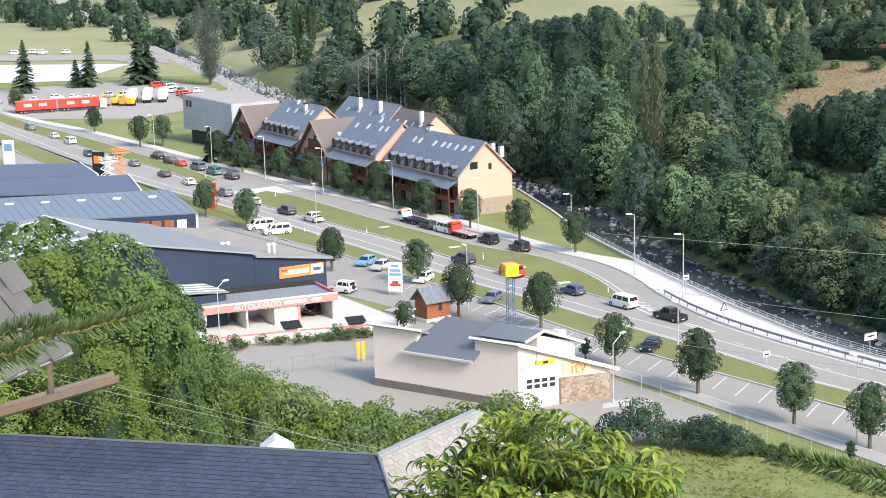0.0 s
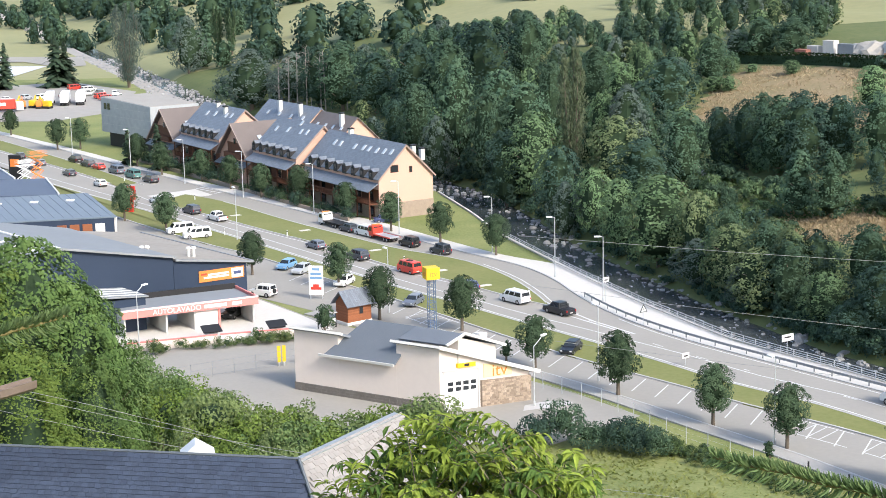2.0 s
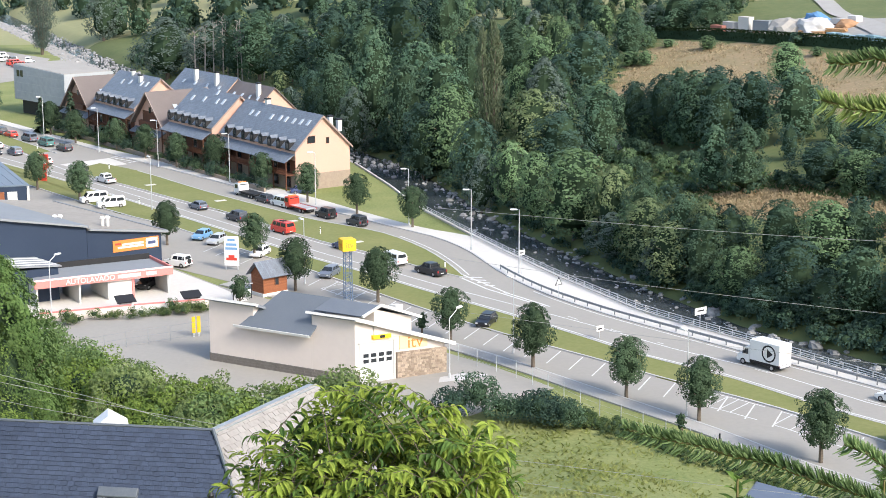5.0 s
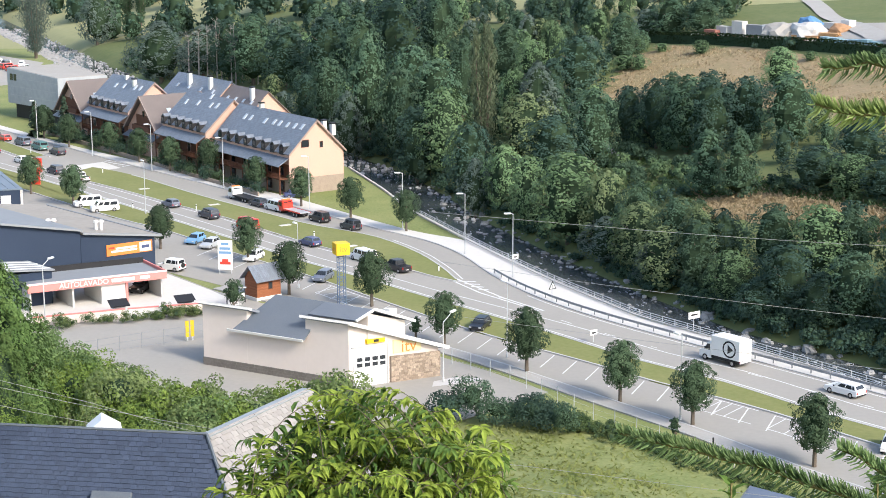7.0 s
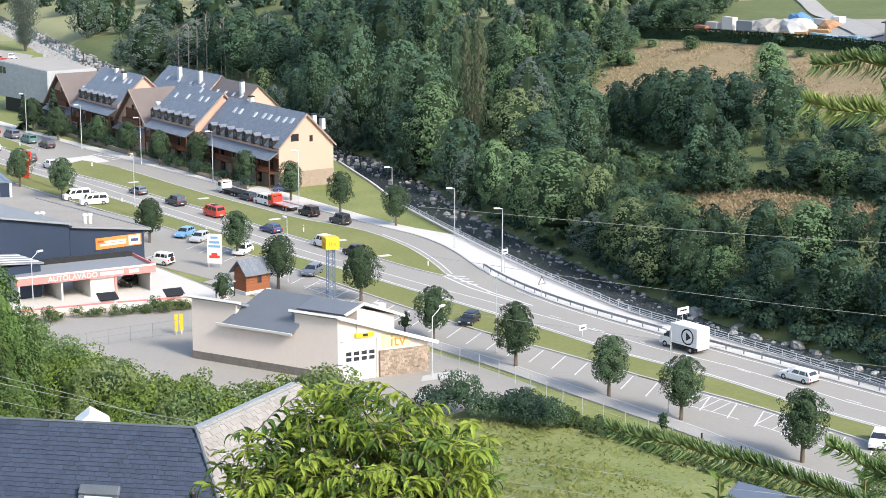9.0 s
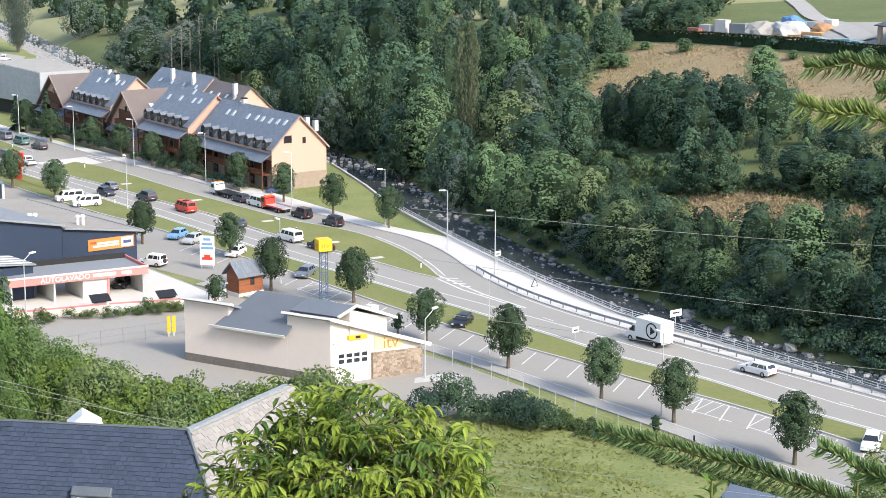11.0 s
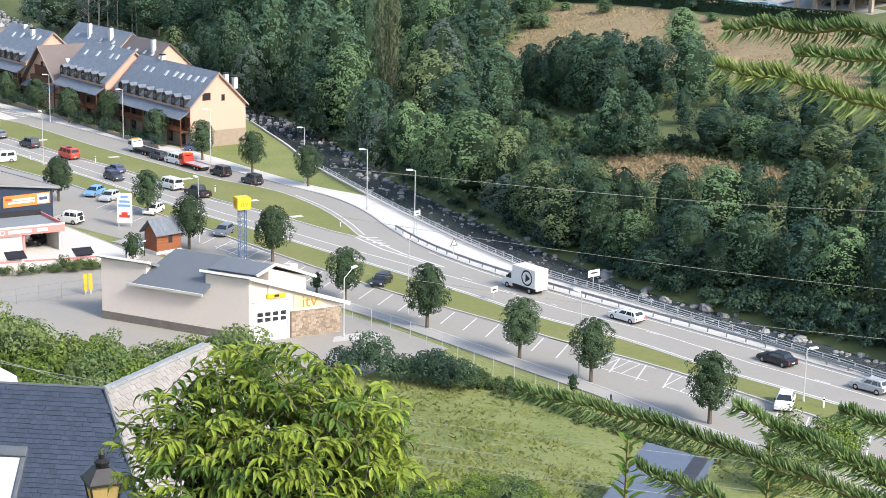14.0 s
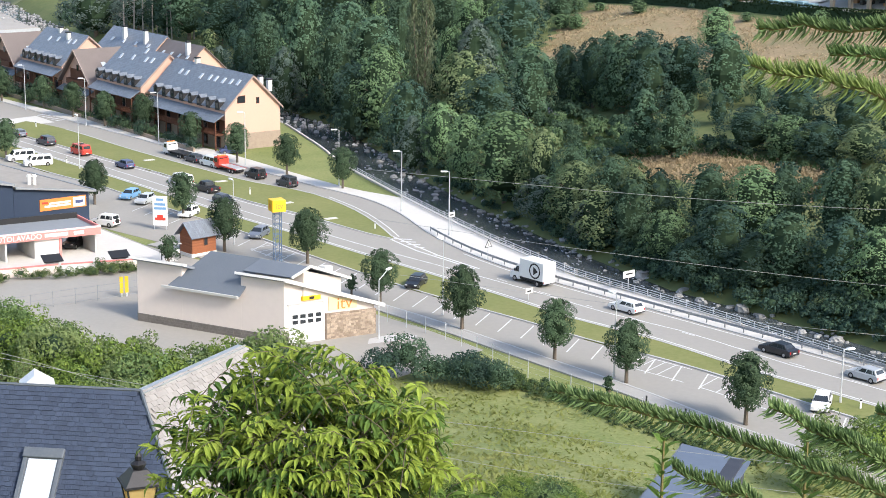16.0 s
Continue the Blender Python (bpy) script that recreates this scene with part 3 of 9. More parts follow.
def cross_gable(yc, half, apex, eave, label):
    """A steep-roofed house whose gable faces the street."""
    t = thing("gabled_house", label, "house", ROW_AT, "terraced houses")
    bm = bmesh.new()
    prism(bm, [(yc - half + .6, 0), (yc + half - .6, 0), (yc + half - .6, eave + .3), (yc, apex - .4), (yc - half + .6, eave + .3)], -1.2, 12, "x")
    part("wall", bm, PEACH_WALL, t)
    for s in (-1, 1):
        bm = bmesh.new()
        slab(bm, [(-2.2, yc, apex), (12.5, yc, apex), (12.5, yc + s * half, eave), (-2.2, yc + s * half, eave)], 0.18)
        part("roof", bm, BROWN_ROOF, t)
        bm = bmesh.new()
        slab(bm, [(-2.35, yc, apex), (-2.2, yc, apex), (-2.2, yc + s * half, eave), (-2.35, yc + s * half, eave)], 0.3)
        part("barge_board", bm, BARGE, t, "pinkish grey barge board")
    part("balcony", boxbm(-2.1, -1.2, yc - half * .5, yc + half * .5, 5.4, 6.5), WOOD, t)
    part("timber_gable", boxbm(-1.26, -1.2, yc - half * .45, yc + half * .45, 6.5, 8.6), WOOD, t)
    window_at(t, -1.26, yc, 8.2, 1.0, 1.3, "x-")
    for k in (-2, 2):
        window_at(t, -1.2, yc + k, 3.2, 1.2, 1.4, "x-")
    bm = bmesh.new()
    slab(bm, [(-1.2, yc - half * .9, 4.9), (-1.2, yc + half * .9, 4.9), (-3.0, yc + half * .9, 3.9), (-3.0, yc - half * .9, 3.9)], .14)
    part("pent_roof", bm, SLATE_FAR, t)
    a = math.degrees(math.atan((apex - eave) / half))
    for c in (3, 6):
        o = part("skylight", boxbm(-.5, .5, -.8, .8, 0, .1, bevel=.02), STEEL, t)
        o.matrix_local = pose(c, yc - half * .45, apex - (apex - eave) * .45 + .04, a, 0, 0)
        part("pane", boxbm(-.4, .4, -.7, .7, .1, .115), SKYLIGHT, o)


cross_gable(59.5, 8.2, 12.8, 5.6, "peach house with a steep brown roof and timber gable")
cross_gable(98, 8.8, 12.6, 5.0, "peach house with a steep brown roof and wooden gable balconies")


def back_house(y0, y1, c, ridge, roof_mat, chimneys):
    t = thing("back_house", "peach house with slate roof behind the terrace", "house", ROW_AT, "terraced houses")
    bm = bmesh.new()
    prism(bm, [(c - 5.5, 0), (c + 5.5, 0), (c + 5.5, ridge - 5.5), (c, ridge - .2), (c - 5.5, ridge - 5.5)], y0, y1)
    part("wall", bm, PEACH_WALL, t)
    for s in (-1, 1):
        bm = bmesh.new()
        slab(bm, [(c, y0 - .5, ridge), (c, y1 + .5, ridge), (c + s * 6, y1 + .5, ridge - 5.7), (c + s * 6, y0 - .5, ridge - 5.7)], .16)
        part("roof", bm, roof_mat, t)
    for k in range(4):
        o = part("skylight", boxbm(-.5, .5, -.4, .4, 0, .1), STEEL, t)
        o.matrix_local = pose(c - 2.6, y0 + (y1 - y0) * (k + .6) / 4.3, ridge - 2.6 * .95 + .04, 0, -43.5, 0)
        part("pane", boxbm(-.42, .42, -.32, .32, .1, .115), SKYLIGHT, o)
    for y in chimneys:
        o = part("chimney", boxbm(c - 2.4, c - 1.6, y - .45, y + .45, ridge - 3, ridge + .6), BRIGHT, t)
        part("chimney_cap", boxbm(c - 2.5, c - 1.5, y - .55, y + .55, ridge + .6, ridge + .85), BLACK_TRIM, o)


back_house(58.3, 83, 19, 14.6, SLATE_FAR, (64, 74))
back_house(42, 57.5, 19, 14.0, BROWN_ROOF, (45,))
part_ob = part("garden_wall", boxbm(-5.6, -5.3, 2, 104, 0, 0.8), STONE)
part_ob.matrix_world = ROW_AT
tagged(part_ob, "low stone wall in front of the houses", "wall", kind="structure")


PLINTH = material("dark plinth stone", (0.13, 0.115, 0.10), (0.22, 0.20, 0.18), rough=0.9, scale=0.8, fine=4, spread=0.6, bump=0.4)
# ---- vehicle test station ----
SA, SU, SV = Vector((-23.9, 194.8, 0)), Vector((0.859, -0.512, 0)), Vector((0.908, 0.421, 0))


def st(s, r, z):
    return SA + SU * s + SV * r + Vector((0, 0, z))


def skew_box(bm, s0, s1, r0, r1, z0, z1):
    h = z1 if isinstance(z1, (list, tuple)) else [z1] * 4
    pts = [st(s, r, 0) for s, r in ((s0, r0), (s1, r0), (s1, r1), (s0, r1))]
    return poly_prism(bm, [(p.x, p.y) for p in pts], z0, h)


def text_part(name, words, size, mat, parent, m):
    c = bpy.data.curves.new(name, "FONT")
    c.body, c.size, c.extrude, c.align_x, c.align_y = words, size, 0.012, "CENTER", "CENTER"
    o = new(name, c)
    c.materials.append(mat)
    me = bpy.data.meshes.new_from_object(o.evaluated_get(bpy.context.evaluated_depsgraph_get()))
    bpy.data.objects.remove(o)
    o = new(name, me)
    o.parent = parent
    o.matrix_local = m
    return o


def facing(p, right, up=Vector((0, 0, 1))):
    """A pose at p whose x runs along right and whose y is up."""
    r = right.normalized()
    n = r.cross(up)
    m = Matrix((r, up, n)).transposed().to_4x4()
    m.translation = p
    return m


SLATE_STATION = material("blue grey station slate", (0.125, 0.143, 0.172), (0.165, 0.185, 0.212), rough=0.5, scale=0.5, fine=7, spread=0.7, bump=.15)
STONE_LIGHT = material("pale rubble stone", (0.26, 0.20, 0.15), (0.40, 0.325, 0.255), rough=0.95, scale=1.2, fine=5, spread=0.5, obj=0.3, bump=0.5)


def test_station():
    t = thing("test_station", "cream rendered vehicle test station with slate roof and yellow signs", "building")
    for s0, s1, z0, z1 in ((0, 6.4, 7.35, 5.6), (6.42, 14.58, 5.2, 5.2), (14.6, 20.4, 7.4, 5.6)):
        part("wall", skew_box(bmesh.new(), s0, s1, 0, 4.9, 0, [z0, z0, z1, z1]), PALE_WALL, t)
    part("rear_wall", skew_box(bmesh.new(), 0, 20.4, 4.92, 11.2, 0, [5.6, 5.6, 3.4, 3.4]), PALE_WALL, t)
    part("plinth", skew_box(bmesh.new(), -.05, 20.45, -.06, .5, -.3, .95), PLINTH, t, "dark stone plinth")
    # mono-pitch roof and its white fascia
    bm = bmesh.new()
    slab(bm, [st(-.4, -.35, 7.75), st(7.2, -.35, 7.75), st(7.2, 11.8, 3.5), st(-.4, 11.8, 3.5)], .3)
    slab(bm, [st(14.5, -.35, 7.75), st(21.0, -.35, 7.75), st(21.0, 11.8, 3.5), st(14.5, 11.8, 3.5)], .3)
    slab(bm, [st(7.2, 6.0, 5.5), st(14.5, 6.0, 5.5), st(14.5, 11.8, 3.5), st(7.2, 11.8, 3.5)], .3)
    part("roof", bm, SLATE_STATION, t)
    bm = bmesh.new()
    slab(bm, [st(20.95, -.45, 7.85), st(21.2, -.45, 7.85), st(21.2, 11.9, 3.6), st(20.95, 11.9, 3.6)], .42)
    part("fascia", bm, BRIGHT, t, "cream painted fascia board")
    for s0, s1 in ((-.5, 7.4), (14.4, 21.1)):
        bm = bmesh.new()
        slab(bm, [st(s0, -.55, 7.86), st(s1, -.55, 7.86), st(s1, -.2, 7.74), st(s0, -.2, 7.74)], .3)
        part("fascia", bm, BRIGHT, t, "cream painted fascia board")
    # raised middle with its slate slope reaching over the wall
    part("upper_wall", skew_box(bmesh.new(), 8.3, 20.6, 2.2, 6.8, 5.0, [8.45, 8.45, 7.1, 7.1]), PALE_WALL, t)
    bm = bmesh.new()
    slab(bm, [st(14.5, 2.6, 9.05), st(21.1, 2.6, 8.9), st(21.1, .3, 7.9), st(14.6, .3, 7.9)], .2)
    part("slate_slope", bm, SLATE_STATION, t)
    bm = bmesh.new()
    slab(bm, [st(7.6, 2.6, 9.1), st(15.0, 2.6, 9.05), st(15.4, -1.0, 5.05), st(5.4, -1.0, 5.05)], .2)
    part("slate_slope", bm, SLATE_STATION, t)
    bm = bmesh.new()
    slab(bm, [st(7.6, 2.6, 9.11), st(21.1, 2.6, 8.91), st(21.1, 7.4, 7.2), st(7.6, 7.4, 7.3)], .2)
    part("slate_slope", bm, SLATE_STATION, t)
    bm = bmesh.new()
    slab(bm, [st(4.7, -1.08, 5.08), st(15.3, -1.08, 5.08), st(15.3, -.95, 5.1), st(4.7, -.95, 5.1)], .3)
    part("gutter", bm, BRIGHT, t)
    for s, r in ((20.62, 7.0), ):
        bm = bmesh.new()
        slab(bm, [st(21.05, .2, 7.95), st(21.25, .2, 7.95), st(21.25, 2.6, 9.1), st(21.05, 2.6, 9.1)], .3)
        slab(bm, [st(21.05, 2.6, 9.1), st(21.25, 2.6, 9.1), st(21.25, 7.6, 7.2), st(21.05, 7.6, 7.2)], .3)
        part("fascia", bm, BRIGHT, t, "cream painted fascia board")
    # stone wall, door, signs on the gable
    part("stone_panel", skew_box(bmesh.new(), 20.3, 20.6, 5.0, 11.25, -.2, [3.1, 3.1, 3.0, 3.0]), STONE, t, "warm rubble stone facing")
    door = part("roller_door", skew_box(bmesh.new(), 20.38, 20.5, .5, 4.6, 0, 4.5), WHITE_PAINT, t, "white sectional door with small panes")
    for k in range(4):
        for z in (2.25, 2.9):
            part("pane", skew_box(bmesh.new(), 20.5, 20.53, .9 + .95 * k, 1.55 + .95 * k, z, z + .45), CAR_GLASS, door)
    for z in (.7, 1.4, 2.1, 3.5):
        part("groove", skew_box(bmesh.new(), 20.5, 20.515, .5, 4.6, z, z + .03), KERB, door)
    part("door_frame", skew_box(bmesh.new(), 20.38, 20.56, 4.62, 4.8, 0, 4.7), KERB, t)
    part("door_frame", skew_box(bmesh.new(), 20.38, 20.56, .3, 4.6, 4.52, 4.7), KERB, t)
    part("sign", skew_box(bmesh.new(), 20.42, 20.70, 2.0, 4.2, 4.95, 5.45), YELLOW, t, "yellow sign with a dark mark")
    part("sign_mark", skew_box(bmesh.new(), 20.70, 20.72, 2.8, 3.4, 5.05, 5.35), BLACK_TRIM, t)
    part("sign", skew_box(bmesh.new(), 20.42, 20.52, 5.4, 8.9, 3.35, [5.0, 5.0, 4.4, 4.4]), CREAM_SIGN, t, "cream sign board with orange letters")
    text_part("letters", "itv", 2.0, ORANGE, t, facing(st(20.56, 7.3, 4.05), SV))
    # rubble stones of the facing and the plinth, each laid proud of its joint
    rng = random.Random(61)
    z = -.1
    while z < 2.85:
        hgt, r = rng.uniform(.19, .28), 5.02
        while r < 11.15:
            w = rng.uniform(.26, .58)
            e = min(r + w, 11.24)
            part("stone", skew_box(bmesh.new(), 20.6, 20.6 + rng.uniform(.03, .07), r + .015, e - .015, z, min(z + hgt, 3.02) - .03), STONE_LIGHT, t)
            r += w
        z += hgt
    for z0, z1 in ((-.05, .3), (.33, .62), (.65, .93)):
        q = 0.0
        while q < 20.3:
            w = rng.uniform(.35, .8)
            part("stone", skew_box(bmesh.new(), q + .015, min(q + w, 20.44) - .015, -.06 - rng.uniform(.03, .07), -.06, z0, z1), PLINTH, t)
            q += w
    part("vent", skew_box(bmesh.new(), 16.5, 17.4, 7.9, 8.8, 5.6, 7.9), BRIGHT, t)
    return t


test_station()


# ---- garage hall with its wash bays ----
GA, GU, GN = Vector((-36.3, 242.1, 0)), Vector((-0.832, -0.554, 0)), Vector((-0.66, 0.751, 0))


def gt(s, d, z):
    return GA + GU * s + GN * d + Vector((0, 0, z))


def skew(bm, f, a, b, z0, z1):
    h = z1 if isinstance(z1, (list, tuple)) else [z1] * 4
    pts = [f(a[0], b[0], 0), f(a[1], b[0], 0), f(a[1], b[1], 0), f(a[0], b[1], 0)]
    return poly_prism(bm, [(p.x, p.y) for p in pts], z0, h)


def garage():
    t = thing("garage", "navy sheet-clad garage hall with a low grey roof", "building")
    part("wall", skew(bmesh.new(), gt, (0, 11.4), (0, 31.5), 0, [6.0, 7.5, 7.5, 6.0]), BLUE_WALL, t, "navy corrugated cladding")
    part("wall", skew(bmesh.new(), gt, (11.42, 28.2), (0.05, 31.5), 0, [8.0, 11.2, 11.2, 8.0]), BLUE_WALL, t, "navy corrugated cladding")
    part("wall", skew(bmesh.new(), gt, (28.22, 52), (0.1, 31.5), 0, [11.2, 8.2, 8.2, 11.2]), BLUE_WALL, t, "navy corrugated cladding")
    for s0, s1, z0, z1, mm in ((-.6, 11.3, 5.95, 7.6, ROOF_STAIN), (11.3, 28.2, 8.05, 11.3, METAL_ROOF), (28.2, 52.5, 11.3, 8.2, METAL_ROOF)):
        bm = bmesh.new()
        slab(bm, [gt(s0, -.5, z0 + .25), gt(s1, -.5, z1 + .25), gt(s1, 32, z1 + .25), gt(s0, 32, z0 + .25)], .28)
        part("roof", bm, mm, t)
    bm = bmesh.new()
    slab(bm, [gt(-.7, -.62, 6.25), gt(11.3, -.62, 7.9), gt(11.3, -.5, 7.9), gt(-.7, -.5, 6.25)], .3)
    slab(bm, [gt(11.35, -.62, 8.35), gt(28.2, -.62, 11.6), gt(28.2, -.5, 11.6), gt(11.35, -.5, 8.35)], .3)
    slab(bm, [gt(-.85, -.6, 6.3), gt(-.55, -.6, 6.3), gt(-.55, 32, 6.3), gt(-.85, 32, 6.3)], .35)
    part("fascia", bm, METAL_ROOF, t)
    for k in range(7):     # translucent strips on the far slope
        bm = bmesh.new()
        d = 2.0 + 4.4 * k
        slab(bm, [gt(30, d, 11.43), gt(50, d, 8.78), gt(50, d + .7, 8.78), gt(30, d + .7, 11.43)], .08)
        part("roof_strip", bm, WHITE_PAINT, t, "pale translucent roof strip")
    bm = bmesh.new()
    slab(bm, [gt(28.0, -.5, 11.62), gt(28.5, -.5, 11.62), gt(28.5, 32, 11.62), gt(28.0, 32, 11.62)], .1)
    part("ridge_cap", bm, WHITE_PAINT, t)
    for s, d in ((6.5, 3), (7.2, 3.2), (11.0, 8), (11.7, 8.3)):
        bm = bmesh.new()
        tube(bm, gt(s, d, 6.5), gt(s, d, 8.4), .22, .22, 8)
        tube(bm, gt(s, d, 8.4), gt(s, d, 8.7), .4, .3, 8)
        part("roof_vent", bm, BRIGHT, t)
    # the banner
    part("banner", skew(bmesh.new(), gt, (.5, 7.6), (-.14, -.05), 3.9, 5.55), ORANGE, t, "orange and white banner")
    part("banner_panel", skew(bmesh.new(), gt, (.7, 2.5), (-.16, -.14), 4.05, 5.4), WHITE_PAINT, t)
    part("banner_mark", skew(bmesh.new(), gt, (1.0, 2.2), (-.175, -.16), 4.5, 4.95), PAINTS["navy"], t)
    for k, (a, b, z) in enumerate(((2.9, 6.2, 4.75), (2.9, 6.9, 4.35), (6.4, 7.3, 4.9))):
        part("banner_bar", skew(bmesh.new(), gt, (a, b), (-.16, -.14), z, z + .28), PAINTS["red"] if k == 2 else WHITE_PAINT, t)
    # annex to the side, with a striped roof
    part("annex", skew(bmesh.new(), gt, (19.6, 28), (-7, -.1), 0, 4.6), BLUE_WALL, t)
    bm = bmesh.new()
    slab(bm, [gt(19.3, -7.4, 4.8), gt(28.4, -7.4, 5.6), gt(28.4, 0, 5.6), gt(19.3, 0, 4.8)], .2)
    part("roof", bm, METAL_ROOF, t)
    for k in range(4):
        bm = bmesh.new()
        slab(bm, [gt(19.5, -6.6 + 1.7 * k, 4.87), gt(28, -6.6 + 1.7 * k, 5.62), gt(28, -6.1 + 1.7 * k, 5.62), gt(19.5, -6.1 + 1.7 * k, 4.87)], .06)
        part("roof_strip", bm, WHITE_PAINT, t)
    return t


ROOF_STAIN = material("stained bitumen roof", (0.25, 0.225, 0.195), (0.36, 0.33, 0.29), rough=0.85, scale=0.12, fine=1.0, spread=0.6, bump=0.3)
garage()

WA, WU, WN = Vector((-33.3, 228.7, 0)), Vector((-0.896, -0.444, 0)), Vector((-0.5, 0.866, 0))


def wt(s, d, z):
    return WA + WU * s + WN * d + Vector((0, 0, z))


def car_wash():
    t = thing("car_wash", "open car wash bays under a salmon painted canopy", "car wash")
    part("canopy", skew(bmesh.new(), wt, (-.2, 18.6), (0, 8), 3.15, 3.5), METAL_ROOF, t, "grey canopy roof")
    fas = part("fascia", skew(bmesh.new(), wt, (-.4, 18.8), (-.25, -.02), 2.75, 3.95), PINK, t, "salmon fascia with white lettering")
    part("fascia", skew(bmesh.new(), wt, (-.42, -.2), (-.02, 8.1), 2.75, 3.9), PINK, t)
    part("trim", skew(bmesh.new(), wt, (-.42, 18.85), (-.3, -.25), 3.75, 3.98), WHITE_PAINT, t)
    text_part("letters", "AUTOLAVADO", 1.0, WHITE_PAINT, t, facing(wt(11.2, -.3, 3.25), -WU))
    for a, b in ((2.0, 3.4), (4.2, 7.4)):
        part("letter_bar", skew(bmesh.new(), wt, (a, b), (-.3, -.25), 3.05, 3.5), WHITE_PAINT, t)
    for s in (0, 5.0, 8.4, 12.4, 18.2):
        part("partition", skew(bmesh.new(), wt, (s, s + .22), (.4, 7.6), 0, 3.15), KERB if s < 5 else BRIGHT, t)
    part("machine_room", skew(bmesh.new(), wt, (5.2, 8.4), (.3, 5), 0, 3.1), BRIGHT, t)
    part("red_post", skew(bmesh.new(), wt, (5.0, 5.3), (.1, .3), 0, 3.1), PINK, t)
    part("rear_rail", skew(bmesh.new(), wt, (-.2, 18.6), (7.9, 8.0), 3.5, 4.3), BLACK_TRIM, t)
    # low wall in front, with a red capping
    w = thing("boundary_wall", "low cream wall with a red capping", "wall")
    for k, (a, b) in enumerate((((-26.3, 220.6), (-32.2, 218.9)), ((-32.6, 218.8), (-36.5, 217.6)), ((-36.9, 217.5), (-48, 213.2)))):
        p, q = Vector((*a, 0)), Vector((*b, 0))
        n = Vector((p.y - q.y, q.x - p.x, 0)).normalized() * .12
        bm = bmesh.new()
        poly_prism(bm, [tuple((p + n)[:2]), tuple((p - n)[:2]), tuple((q - n)[:2]), tuple((q + n)[:2])], 0, 1.15)
        part("wall_panel", bm, PALE_WALL if k != 1 else BRIGHT, w)
        bm = bmesh.new()
        poly_prism(bm, [tuple((p + n * 1.4)[:2]), tuple((p - n * 1.4)[:2]), tuple((q - n * 1.4)[:2]), tuple((q + n * 1.4)[:2])], 1.15, 1.3)
        part("capping", bm, PINK, w)
    for x, y in ((-29.5, 221.8), (-38.0, 219.6)):
        b = thing("vacuum_station", "small dark hooded vacuum station", "vacuum station", pose(x, y, 0, 0, 0, 25))
        part("body", boxbm(-.8, .8, -.5, .5, 0, 1.2, bevel=.04), KERB, b)
        bm = bmesh.new()
        slab(bm, [(-1.3, -.9, 1.3), (1.3, -.9, 1.3), (1.3, .9, 1.9), (-1.3, .9, 1.9)], .15)
        part("hood", bm, BLACK_TRIM, b)


car_wash()
tagged(mesh_ob("forecourt_slab", [(-26, 221.5, .012), (-22, 224.5, .012), (-27.5, 233.2, .012), (-35.5, 244.5, .012), (-38, 247, .012), (-44, 240, .012), (-52, 224, .012), (-50, 214.5, .012)], [tuple(range(8))], CONCRETE),
       "pale concrete yard of the car wash", "forecourt", kind="structure")


